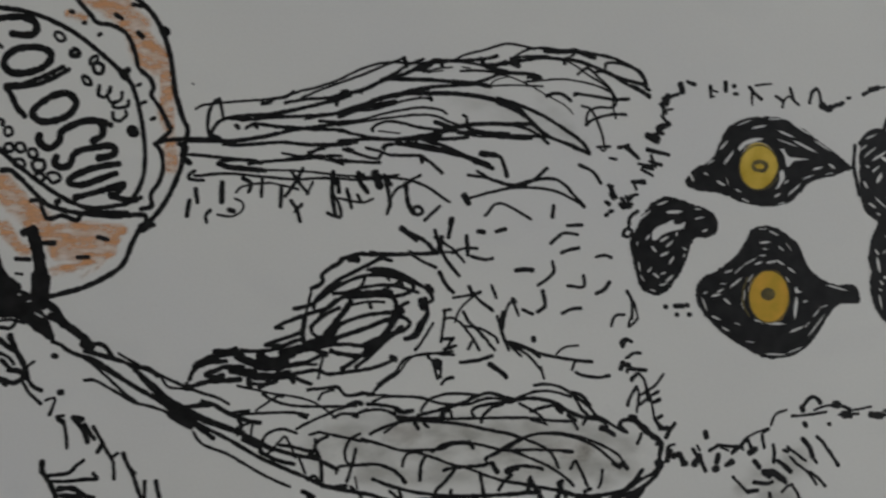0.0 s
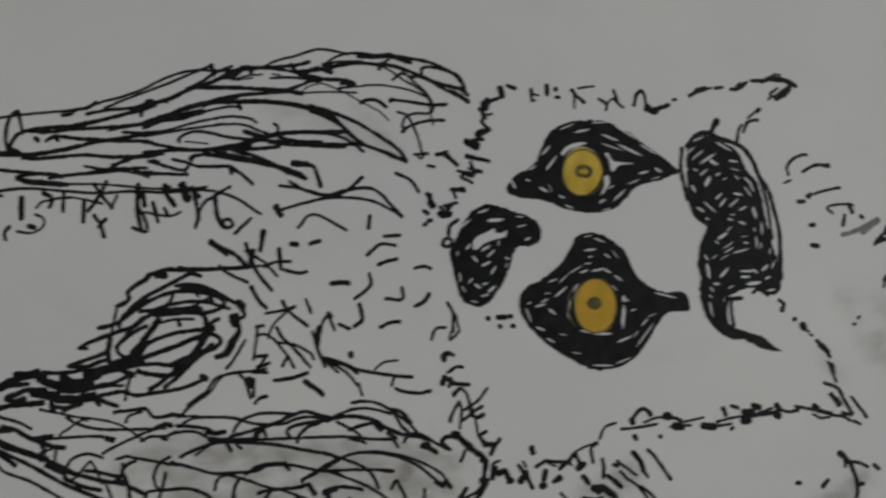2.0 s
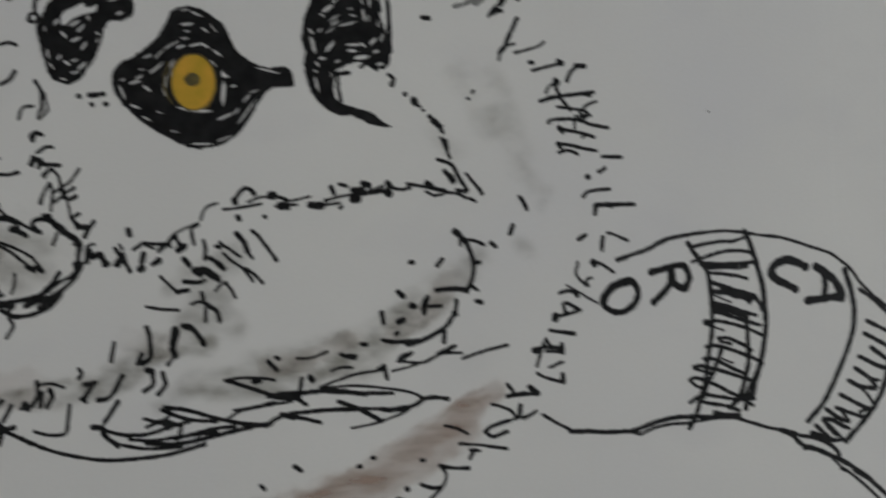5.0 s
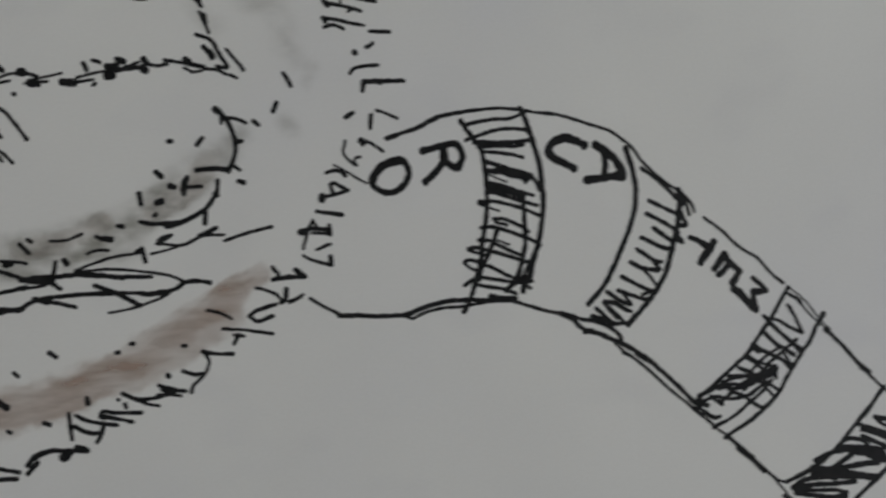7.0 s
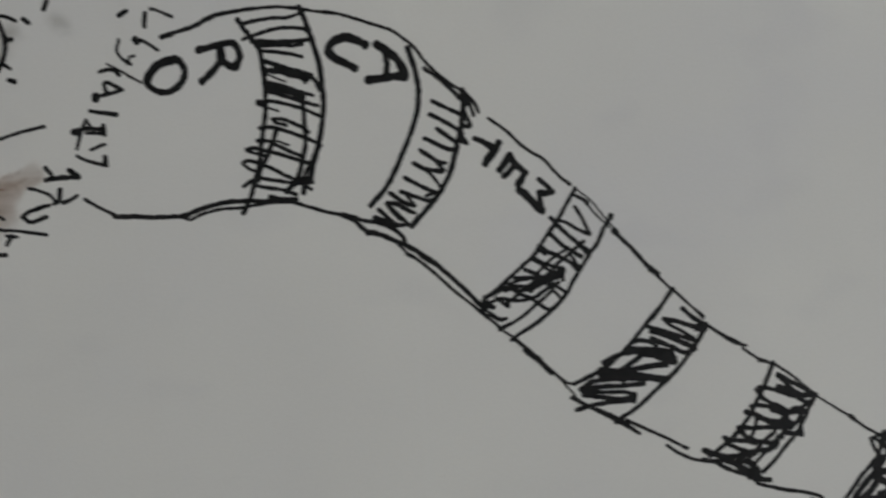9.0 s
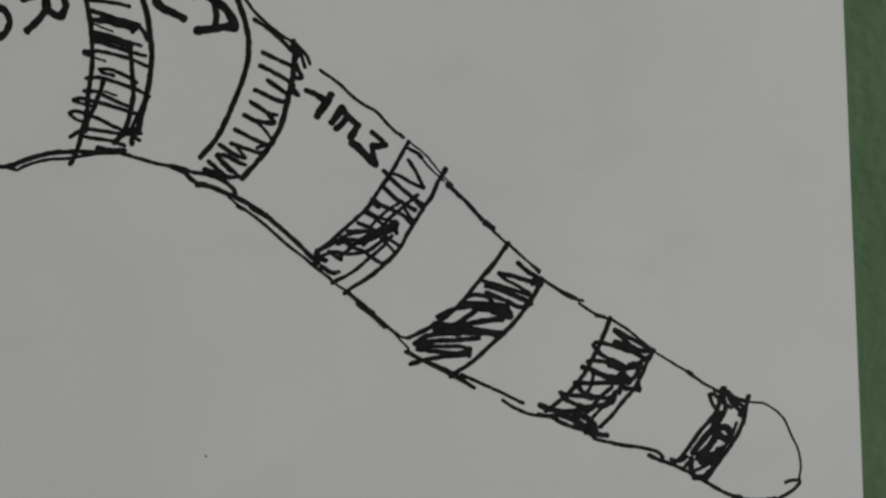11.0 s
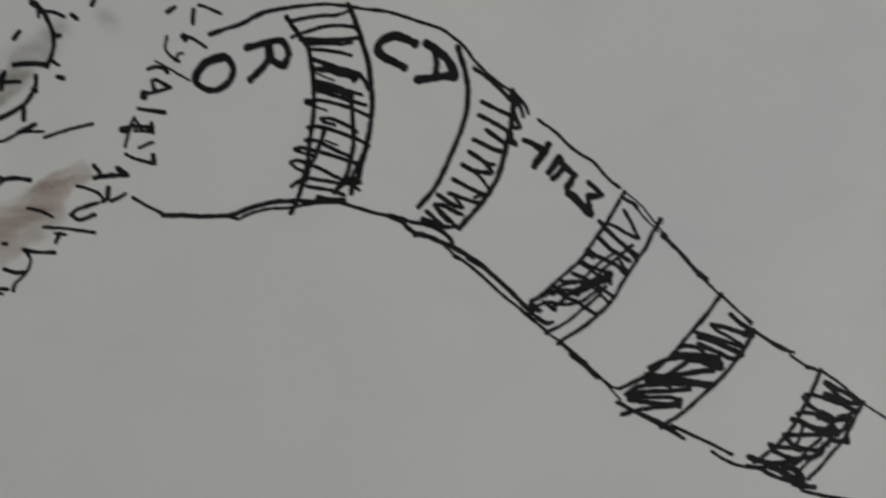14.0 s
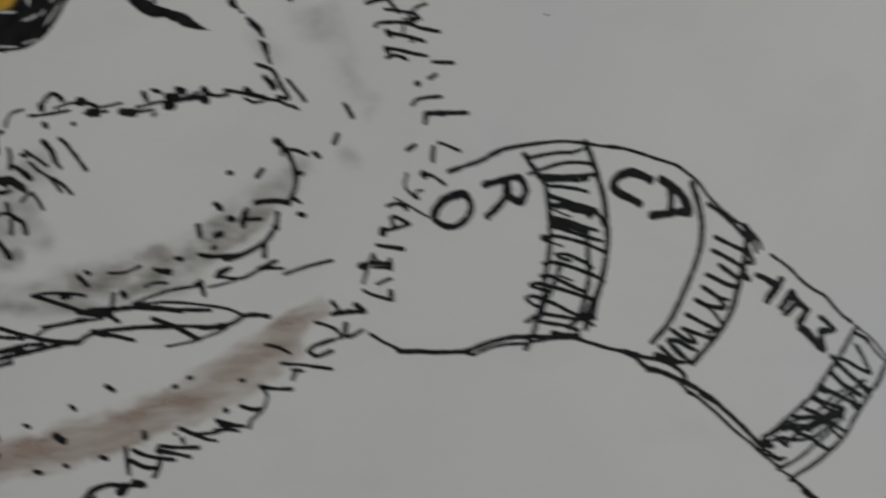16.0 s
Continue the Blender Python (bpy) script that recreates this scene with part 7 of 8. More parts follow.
mark(0.64, -62.4, 40.2, -62.0, 40.3)
mark(0.74, -59.7, 38.1, -59.4, 38.3)
mark(0.83, -56.8, 41.7, -55.7, 41.0)
mark(0.83, -53.8, 43.5, -52.4, 43.2)
mark(0.92, -52.9, 38.6, -52.1, 37.8)
mark(0.64, -53.1, 29.3, -52.5, 29.5)
mark(0.64, -52.2, 26.2, -51.6, 26.4)
mark(0.64, -50.6, 23.3, -50.0, 23.6)
mark(0.28, -43.5, 29.7, -43.3, 29.5)
mark(1.66, -54.1, 21.5, -53.5, 20.9)
mark(0.83, -59.8, 2.7, -58.2, 2.3)
mark(0.83, -63.3, -0.8, -61.5, -0.8)
mark(0.83, -73.9, -1.0, -71.6, -1.2)
mark(0.83, -69.4, 1.7, -67.3, 1.7)
mark(1.47, -55.5, 31.4, -55.1, 30.8)
mark(1.10, -54.8, 32.0, -54.7, 31.8)
kind_of_mark("oval", "small hand-drawn ink oval", "ring_outline")
mark(0.66, -67.4, 38.3, -66.3, 38.5, -65.5, 37.3, -66.6, 37.1, closed=True)
mark(0.99, -64.3, 35.5, -63.5, 35.5, -63.1, 34.6, -64.5, 34.5, closed=True)
mark(0.66, -61.0, 34.0, -60.0, 34.4, -60.2, 33.2, -61.2, 33.0, closed=True)
mark(0.77, -60.6, 33.2, -59.0, 32.8, -59.2, 31.4, -60.4, 31.6, closed=True)
mark(0.66, -62.5, 31.0, -61.4, 30.4, -61.0, 29.4, -62.1, 29.6, closed=True)
mark(0.66, -59.6, 29.2, -59.8, 27.8, -58.8, 27.2, -57.9, 28.0, -57.7, 29.0)
mark(0.66, -58.0, 28.4, -58.2, 27.2, -57.3, 26.2, -55.9, 26.8, -55.7, 28.0)
mark(0.66, -56.9, 26.4, -57.3, 25.6, -56.3, 25.3, -54.7, 25.7, -54.5, 26.6)
mark(0.66, -57.3, 24.5, -57.1, 23.3, -55.9, 23.1, -54.9, 24.1, -55.1, 24.7)
mark(0.66, -75.9, 21.7, -74.8, 21.9, -74.6, 20.7, -75.7, 20.5, closed=True)
mark(0.66, -75.9, 18.7, -74.8, 19.1, -74.4, 17.9, -75.5, 17.7, closed=True)
mark(0.66, -74.0, 18.9, -72.8, 19.1, -72.4, 17.9, -73.6, 17.7, closed=True)
mark(0.66, -71.8, 17.9, -70.7, 18.1, -70.3, 16.9, -71.5, 16.7, closed=True)
mark(0.66, -74.4, 16.1, -73.0, 16.3, -72.4, 15.2, -73.8, 15.0, closed=True)
mark(0.77, -71.1, 15.9, -69.3, 16.1, -69.1, 14.6, -70.7, 14.4, closed=True)
mark(0.66, -68.7, 13.6, -67.2, 14.0, -66.2, 13.0, -67.6, 12.2, closed=True)
mark(0.66, -70.7, 13.6, -69.5, 13.8, -69.1, 12.8, -70.1, 12.4, closed=True)
mark(0.66, -77.1, 23.4, -76.1, 23.0, -76.3, 22.3)
mark(0.66, -77.1, 36.5, -76.4, 35.9)
mark(0.99, -67.0, 8.8, -66.6, 9.0)
kind_of_mark("dot", "black felt-pen dot")
mark(1.01, -67.4, -17.9, -67.0, -18.0)
mark(1.01, -66.4, -24.3, -66.0, -24.3)
kind_of_mark("hatch_mark", "short curved pen dash")
mark(0.64, 0.1, -23.4, 0.9, -22.6, 2.1, -22.3)
mark(0.55, -0.0, -19.4, -0.1, -22.2)
mark(1.20, -0.8, -19.4, -0.7, -20.4)
mark(0.64, 0.6, -15.5, 2.2, -15.4)
mark(0.54, 2.0, -15.6, 0.9, -17.3)
mark(0.64, 0.6, -17.3, 2.6, -16.7)
mark(0.54, -0.2, -18.2, 2.3, -18.3)
mark(0.54, -11.2, -23.4, -9.5, -22.2, -8.0, -21.2, -7.0, -19.7, -6.2, -18.9, -4.5, -18.4, -1.8, -18.1, 2.0, -17.7)
mark(0.84, -1.3, -19.4, -1.1, -20.2)
mark(0.54, -2.3, -18.6, -1.4, -19.6, -1.0, -21.2, -0.6, -22.5)
mark(0.62, 0.5, -10.5, 1.7, -10.3)
mark(0.52, 0.8, -10.3, 0.5, -12.5, -0.0, -16.0)
mark(0.52, 0.5, -12.0, 2.0, -11.8, 3.0, -12.3, 4.0, -13.2)
mark(0.52, 2.2, -8.2, 4.5, -7.9, 6.0, -7.6)
mark(0.42, 6.0, -7.8, 4.0, -9.5, 3.0, -11.0, 2.5, -12.5)
mark(0.62, 5.0, -6.2, 5.7, -7.5, 7.2, -9.0, 9.2, -10.5)
mark(0.72, 5.5, -7.8, 7.0, -7.2)
mark(0.52, 9.0, -6.0, 9.8, -8.3)
mark(0.62, 4.0, -10.7, 5.0, -12.5, 7.0, -14.5, 9.5, -17.5)
mark(0.52, 3.5, -12.7, 5.0, -14.5, 6.0, -16.0, 6.8, -17.5)
mark(0.52, 4.0, -13.2, 7.0, -13.7, 8.5, -14.5, 9.7, -15.2, 10.1, -16.2)
mark(0.52, 5.8, -15.5, 4.8, -17.3)
mark(0.52, 10.0, -11.5, 10.4, -13.0, 10.7, -14.5)
mark(0.62, 11.0, -10.8, 10.5, -13.0, 11.0, -15.0, 12.0, -17.5)
mark(0.62, 10.8, -14.5, 11.3, -11.5, 12.0, -9.5, 13.0, -8.8)
mark(0.52, 12.8, -8.8, 13.8, -11.4)
mark(0.82, 12.8, -8.5, 13.2, -9.0)
mark(0.62, 14.5, -10.4, 16.3, -11.2)
mark(0.62, 12.0, -16.0, 14.5, -16.8, 18.0, -18.3, 22.0, -19.1, 25.1, -19.6, 26.8, -19.7)
mark(0.52, 12.0, -16.5, 15.0, -18.1, 16.5, -19.6, 17.7, -21.1)
mark(0.52, 12.5, -17.0, 14.2, -18.6)
mark(0.62, 12.5, -16.7, 15.5, -17.4, 17.5, -18.8)
mark(0.52, 17.7, -20.6, 18.2, -22.6)
mark(0.42, 20.5, -18.3, 22.0, -17.1, 24.4, -16.8)
mark(0.52, 23.7, -19.8, 23.3, -21.1)
mark(0.62, 24.0, -21.6, 25.5, -22.2, 28.1, -22.5, 29.9, -22.2)
mark(0.82, 16.4, -15.4, 16.5, -15.9)
mark(1.10, 7.3, 17.3, 9.6, 17.1)
mark(0.74, 8.6, 17.3, 10.6, 16.7, 11.3, 15.3, 11.9, 13.3)
mark(0.64, 6.6, 14.2, 9.1, 12.7, 13.1, 11.7, 16.1, 12.3, 19.0, 14.7)
mark(0.55, 4.9, 13.5, 8.1, 13.0, 12.6, 11.7)
mark(0.55, 4.9, 9.3, 9.1, 10.5, 14.1, 11.3, 20.2, 10.7, 25.2, 8.3)
mark(1.01, 4.2, 9.9, 5.0, 8.5)
mark(0.64, 12.6, 11.5, 17.2, 12.7, 20.2, 12.8, 22.2, 11.7, 23.7, 10.0, 25.6, 7.8)
mark(0.55, 7.9, 6.3, 10.6, 8.5, 16.1, 5.7)
mark(0.74, 20.2, 8.0, 19.9, 6.0)
mark(0.64, -2.8, 5.5, -0.1, 8.0)
mark(0.64, 24.8, 15.3, 27.3, 14.0, 28.6, 12.0)
mark(0.64, 30.7, 11.5, 30.3, 10.0, 30.9, 9.3)
mark(0.74, 29.5, 8.7, 30.1, 8.3)
mark(0.64, 30.2, 7.0, 30.7, 7.1)
mark(0.74, 29.5, 6.3, 29.7, 6.5)
mark(0.74, 30.1, 11.7, 31.3, 9.5)
mark(0.55, 34.4, 12.3, 35.0, 11.0)
mark(0.55, 34.2, 12.3, 36.4, 12.5)
mark(0.55, 33.1, 9.7, 33.5, 8.9, 34.6, 9.9, 35.2, 10.0)
mark(0.74, 32.3, 9.3, 33.5, 7.7, 34.1, 8.3)
mark(0.74, 31.9, 18.4, 33.6, 18.8)
mark(0.55, 30.3, 16.5, 31.4, 16.3)
mark(0.74, 33.6, 18.4, 35.4, 16.5)
mark(0.55, 36.9, 17.9, 40.7, 17.1)
mark(0.64, 37.4, 15.9, 39.5, 15.3)
mark(0.55, 36.2, 15.0, 38.0, 14.5)
mark(0.46, 37.7, 16.7, 38.3, 15.3)
mark(1.01, 40.8, 27.7, 40.6, 26.7)
mark(0.64, 39.4, 26.2, 41.8, 27.7, 42.6, 27.9)
mark(0.74, 39.8, 25.9, 40.4, 24.6)
mark(0.55, 39.7, 24.1, 40.4, 23.1, 41.1, 22.4)
mark(0.74, 39.0, 21.4, 41.1, 22.6)
mark(1.01, 37.0, 20.6, 39.0, 20.0)
mark(0.74, 2.1, 5.8, 1.4, 2.5)
mark(1.01, 2.0, 5.7, 1.8, 4.9)
mark(0.83, -6.9, 4.3, -5.5, 3.3, -3.0, 2.0, -1.0, 0.0)
mark(0.64, -7.1, 4.0, -4.2, 1.9)
mark(0.74, -1.0, 3.7, 0.0, 0.5, 1.0, -1.5, 3.2, -4.3)
mark(0.92, 0.2, 2.5, -0.2, 0.5)
mark(0.55, -1.0, 2.5, 2.0, 0.5, 4.2, -1.9)
mark(0.55, 2.0, -0.3, 4.0, 0.5, 6.5, 0.5)
mark(0.74, 4.6, 2.7, 4.8, -0.7)
mark(0.83, 6.7, 3.5, 7.7, 3.4)
mark(0.74, 9.9, 3.5, 11.5, 3.9)
mark(0.64, 5.5, -0.9, 7.8, -1.5, 9.2, -1.3)
mark(0.83, 13.4, -3.5, 14.6, -3.3, 16.3, -3.4)
mark(0.64, 19.9, -1.9, 20.1, -3.6, 19.1, -4.8, 17.3, -6.1)
mark(0.64, 19.6, 1.3, 21.1, 2.7, 22.2, 3.2, 24.4, 2.9)
mark(0.64, 22.6, 4.5, 25.2, 4.6)
mark(0.64, 21.5, -0.4, 22.9, 0.2, 24.6, 0.5)
mark(0.64, 27.7, -1.1, 29.2, -0.8, 30.4, -1.2)
mark(0.64, 25.4, -4.4, 25.4, -6.4, 22.6, -6.2)
mark(0.74, 30.0, -5.6, 29.2, -6.8, 27.7, -7.6)
mark(0.74, 18.1, -7.1, 18.5, -9.6, 17.2, -10.8)
mark(0.64, 21.6, -11.1, 23.1, -10.4, 24.9, -10.2)
mark(0.55, -5.5, 0.0, -4.0, -1.3, -0.8, -2.9)
mark(0.46, -13.9, -0.6, -8.0, -0.7, 2.0, -0.1)
mark(0.74, -0.2, -3.7, 1.0, -6.0, 2.2, -7.3)
mark(0.55, -1.4, -12.7, -3.0, -15.4, -4.5, -17.4)
mark(0.74, 3.5, -19.7, 6.5, -19.3, 9.0, -18.5)
mark(0.92, 8.6, -20.0, 11.0, -21.7, 11.5, -22.3)
mark(0.46, -12.0, -24.8, -10.0, -23.1, -7.5, -21.4, -6.0, -19.4, -4.0, -18.2, 1.0, -17.9)
mark(0.71, -2.6, -8.4, -2.5, -10.0, -2.3, -11.4, -3.3, -13.3, -4.3, -15.0, -6.2, -15.5)
mark(1.25, -3.4, -8.7, -3.1, -9.9)
mark(0.80, -2.2, -6.2, -1.5, -7.1)
mark(0.72, 33.2, 18.3, 35.2, 16.7)
mark(0.63, 37.0, 18.2, 40.9, 17.1)
mark(0.54, 35.4, 15.5, 38.5, 15.0)
mark(0.54, 37.7, 17.0, 38.3, 15.4)
mark(0.54, 39.3, 15.4, 38.1, 15.4)
mark(0.54, 35.9, 14.5, 37.9, 13.4)
mark(0.72, 34.3, 12.3, 36.5, 12.1)
mark(0.45, 34.7, 12.0, 34.9, 10.8)
mark(0.54, 34.9, 10.0, 33.7, 9.6, 33.5, 8.4)
mark(0.81, 32.1, 8.3, 32.7, 7.7, 33.5, 8.4)
mark(0.45, 41.6, 25.3, 39.9, 24.9, 40.2, 23.5, 41.2, 22.7, 40.0, 22.5)
mark(0.81, 40.0, 22.5, 38.8, 21.9, 39.8, 20.9)
mark(0.63, 39.8, 20.9, 38.2, 20.8, 37.4, 20.2)
mark(1.17, 37.4, 20.2, 38.8, 19.6)
mark(1.08, 40.1, 27.1, 40.6, 26.3)
mark(0.54, 40.3, 27.2, 41.7, 27.8, 43.3, 28.2)
mark(0.99, 43.1, 29.8, 43.5, 28.4)
mark(0.72, 44.4, 30.2, 45.7, 29.7)
mark(0.63, 48.5, 29.5, 48.6, 27.5)
mark(0.36, 48.7, 28.8, 49.8, 28.4)
mark(0.36, 48.6, 27.5, 49.2, 27.6)
mark(0.81, 51.3, 30.1, 51.3, 28.6)
mark(0.72, 52.7, 29.5, 52.9, 29.4)
mark(0.54, 52.8, 28.1, 53.4, 28.0)
mark(0.63, 55.6, 29.3, 56.6, 28.1, 57.8, 27.1)
mark(0.45, 56.0, 28.9, 56.1, 26.1)
mark(0.45, 56.7, 29.6, 59.5, 29.9)
mark(0.54, 60.4, 27.7, 61.6, 26.7, 61.6, 25.7)
mark(0.45, 61.6, 26.7, 62.8, 27.7, 63.6, 26.9, 64.6, 26.1)
mark(0.63, 63.0, 29.1, 63.6, 27.1)
mark(0.63, 66.5, 26.5, 67.0, 28.3, 67.9, 29.1, 68.4, 28.0, 68.6, 26.6)
mark(1.26, 68.8, 26.0, 69.8, 25.3, 70.4, 25.6)
mark(0.81, 70.0, 25.6, 72.6, 26.4)
mark(0.63, 73.5, 27.3, 73.9, 27.4)
mark(0.72, 76.4, 28.0, 77.9, 28.8, 79.2, 29.2)
mark(1.08, 77.7, 28.9, 79.0, 29.2)
mark(0.54, 79.6, 29.2, 80.2, 29.3)
mark(0.63, 81.0, 29.3, 82.2, 29.4)
mark(0.72, 83.8, 29.0, 85.3, 29.2, 86.5, 30.2)
mark(0.54, 84.9, 29.5, 85.5, 30.1)
mark(0.72, 87.5, 30.5, 89.6, 30.5)
mark(0.99, 90.4, 30.8, 93.4, 30.5, 94.7, 29.8)
mark(0.81, 89.4, 30.3, 91.4, 31.1)
mark(0.90, 94.9, 29.8, 95.3, 29.5)
mark(0.45, 91.6, 31.6, 92.7, 31.4)
mark(0.54, 92.0, 29.1, 90.7, 28.1, 91.1, 27.7, 90.5, 27.2)
mark(1.26, 94.0, 29.0, 93.0, 28.1, 91.9, 27.5)
mark(0.81, 80.9, 23.5, 80.0, 21.4)
mark(1.17, 80.8, 23.1, 81.1, 23.5)
mark(0.54, 84.6, 19.9, 84.9, 21.7, 85.5, 22.7)
mark(0.63, 85.8, 21.5, 86.5, 23.1, 87.4, 23.5, 88.4, 23.5)
mark(0.45, 86.7, 23.9, 87.8, 24.9, 88.6, 25.5)
mark(0.81, 88.3, 25.1, 88.7, 25.4)
mark(0.45, 92.8, 12.4, 94.0, 12.9)
mark(0.72, 91.3, -8.1, 92.1, -8.9, 91.7, -9.7)
mark(0.81, 91.8, -9.7, 91.7, -9.9)
mark(0.72, 93.8, -11.5, 94.0, -11.5)
mark(1.08, 95.3, -12.5, 95.5, -13.1)
mark(0.45, 96.0, -13.6, 96.4, -13.7)
mark(0.45, 96.6, -14.3, 97.0, -14.4)
mark(0.72, 97.8, -15.4, 99.0, -16.6, 100.0, -18.2)
mark(1.08, 98.4, -16.2, 99.6, -17.2)
mark(0.54, 99.6, -19.1, 100.1, -20.4, 101.0, -22.6)
mark(0.81, 100.3, -19.6, 100.5, -21.0)
mark(0.81, 40.0, -10.0, 40.2, -10.1)
mark(0.81, 41.8, -9.9, 43.2, -9.9)
mark(0.81, 43.9, -9.7, 44.1, -9.8)
mark(0.81, 42.1, -11.4, 42.2, -11.5)
mark(0.81, 44.3, -11.4, 44.5, -11.5)
mark(0.54, 30.3, -13.4, 30.7, -12.1, 31.5, -11.4, 32.7, -11.4)
mark(0.63, 33.2, -7.2, 34.1, -9.2, 34.0, -12.1)
mark(0.45, 34.5, -9.2, 35.1, -12.1)
mark(0.45, 33.7, -12.1, 33.5, -13.6, 35.1, -12.1)
mark(0.90, 33.0, -15.8, 32.2, -16.2)
mark(0.63, 32.0, -16.4, 32.4, -17.2, 33.0, -15.8, 34.0, -16.2)
mark(0.63, 35.5, -18.3, 34.4, -18.2, 33.0, -19.1)
mark(0.90, 32.4, -19.9, 32.0, -21.0)
mark(0.72, 32.4, -20.4, 33.5, -20.3, 33.1, -21.5)
mark(0.72, 33.3, -20.9, 34.9, -21.1, 36.5, -21.3)
mark(0.81, 34.1, -22.6, 33.9, -23.0)
mark(0.72, 34.8, -21.9, 34.1, -22.8)
mark(0.54, 35.3, -21.9, 36.2, -23.1, 36.6, -24.8)
mark(0.54, 39.6, -22.0, 38.2, -23.9, 35.7, -25.6)
mark(0.63, 34.8, -24.2, 33.6, -26.1, 33.2, -27.5)
mark(0.54, 34.8, -24.2, 35.2, -25.8, 34.8, -28.7)
mark(0.63, 38.7, -25.1, 37.2, -26.0, 35.2, -27.5)
mark(0.72, 37.9, -27.0, 38.9, -26.5)
mark(0.81, 36.7, -25.3, 37.0, -26.6)
mark(0.45, 37.2, -25.8, 37.7, -28.3, 37.9, -29.7)
mark(0.63, 39.3, -29.4, 38.1, -30.1)
mark(0.90, 34.2, -29.7, 33.8, -30.1)
mark(0.63, 31.8, -31.1, 32.2, -30.3, 34.1, -30.0)
mark(0.54, 31.8, -31.1, 33.1, -32.3)
mark(0.81, 34.3, -30.1, 36.3, -32.0)
mark(1.26, 35.9, -31.4, 36.6, -32.2)
mark(0.99, 36.8, -32.4, 38.6, -33.7, 39.0, -34.4)
mark(0.63, 35.6, -32.6, 34.9, -34.3)
mark(0.45, 37.9, -29.9, 38.8, -31.7)
mark(0.63, 38.1, -30.2, 39.4, -31.5)
mark(0.90, 39.0, -31.7, 40.2, -31.6)
mark(0.72, 41.6, -30.8, 40.6, -32.1, 40.0, -33.3)
mark(0.81, 38.4, -34.4, 39.2, -34.1, 39.1, -35.6)
mark(0.81, 39.0, -35.1, 38.7, -37.5, 38.5, -38.1)
mark(0.90, 47.1, -32.4, 47.3, -33.3)
mark(0.54, 41.5, -34.5, 40.4, -34.9, 40.1, -36.2)
mark(1.08, 40.7, -35.7, 40.3, -36.8)
mark(0.90, 40.1, -37.4, 40.3, -37.4)
mark(1.08, 42.1, -36.3, 41.3, -36.6)
mark(1.08, 42.5, -36.3, 43.2, -37.9)
mark(0.90, 43.0, -38.1, 43.6, -37.9)
mark(0.54, 45.6, -34.8, 46.0, -35.6)
mark(0.72, 44.8, -35.4, 45.6, -36.6)
mark(1.08, 46.0, -36.8, 45.0, -38.1)
mark(0.72, 46.0, -36.4, 46.4, -37.8, 47.1, -39.3)
mark(0.99, 49.4, -36.5, 49.1, -37.8)
mark(1.17, 49.1, -38.8, 48.7, -39.0)
mark(0.99, 50.9, -38.3, 51.9, -37.7)
mark(0.63, 47.8, -35.7, 48.8, -35.1, 49.4, -34.7)
mark(0.63, 49.4, -34.7, 51.8, -35.0, 53.7, -35.0)
mark(0.45, 49.8, -35.1, 51.2, -35.7)
mark(0.54, 51.9, -36.0, 53.0, -35.0, 53.9, -35.6)
mark(0.72, 54.2, -34.1, 53.1, -35.2, 51.9, -36.2)
mark(0.45, 53.8, -34.2, 54.8, -33.3, 56.8, -32.4, 58.2, -32.0)
mark(0.81, 57.6, -32.4, 58.4, -32.0)
mark(0.72, 54.6, -33.6, 55.3, -35.1, 55.7, -36.1)
mark(1.08, 55.1, -36.2, 56.1, -35.5)
mark(0.63, 57.4, -33.0, 57.5, -34.2, 57.7, -35.3)
mark(0.45, 59.0, -31.3, 59.4, -30.1, 60.2, -29.1, 61.8, -28.6)
mark(0.72, 59.3, -34.8, 59.5, -36.2, 59.4, -37.9)
mark(0.81, 61.3, -35.8, 61.9, -36.0)
mark(0.54, 61.9, -35.2, 63.6, -36.5, 65.2, -37.7)
mark(0.54, 62.4, -37.0, 63.6, -38.2, 65.6, -39.8, 67.1, -41.9)
mark(0.90, 60.2, -37.7, 61.4, -38.6, 62.4, -39.6)
mark(0.90, 64.7, -33.8, 65.9, -35.3, 66.4, -36.9)
mark(0.54, 66.4, -36.9, 67.2, -38.1)
mark(0.63, 67.3, -33.4, 68.7, -34.9, 70.2, -37.2, 71.2, -38.6)
mark(0.54, 66.0, -39.7, 67.5, -40.9, 68.7, -42.3)
mark(0.81, 55.9, -37.6, 56.8, -38.8)
mark(1.17, 57.6, -39.6, 58.6, -40.2)
mark(0.72, 58.0, -39.4, 59.6, -39.5, 61.4, -40.9)
mark(0.81, 58.6, -39.5, 60.6, -40.9, 61.5, -41.5)
mark(0.72, 55.8, -41.4, 58.1, -41.7, 59.1, -41.4)
mark(0.54, 52.0, -40.4, 53.6, -42.1, 54.8, -43.3)
mark(0.81, 54.6, -43.1, 56.4, -42.9)
mark(0.63, 60.9, -43.2, 61.7, -42.3, 62.7, -41.9)
mark(0.54, 62.5, -41.9, 63.3, -42.9, 64.1, -44.5)
mark(0.99, 64.8, -28.7, 64.6, -28.1)
mark(0.72, 64.8, -28.1, 65.4, -27.1, 66.5, -26.3, 67.3, -26.6, 68.0, -27.4)
mark(0.54, 62.8, -29.7, 65.8, -29.5, 69.0, -29.0)
mark(0.45, 66.8, -28.7, 68.8, -28.0, 71.0, -27.8)
mark(1.26, 70.6, -27.7, 71.2, -27.8)
mark(0.63, 71.2, -27.8, 73.3, -28.5)
mark(0.81, 65.0, -31.0, 65.3, -31.5)
mark(0.81, 69.5, -31.2, 69.6, -31.2)
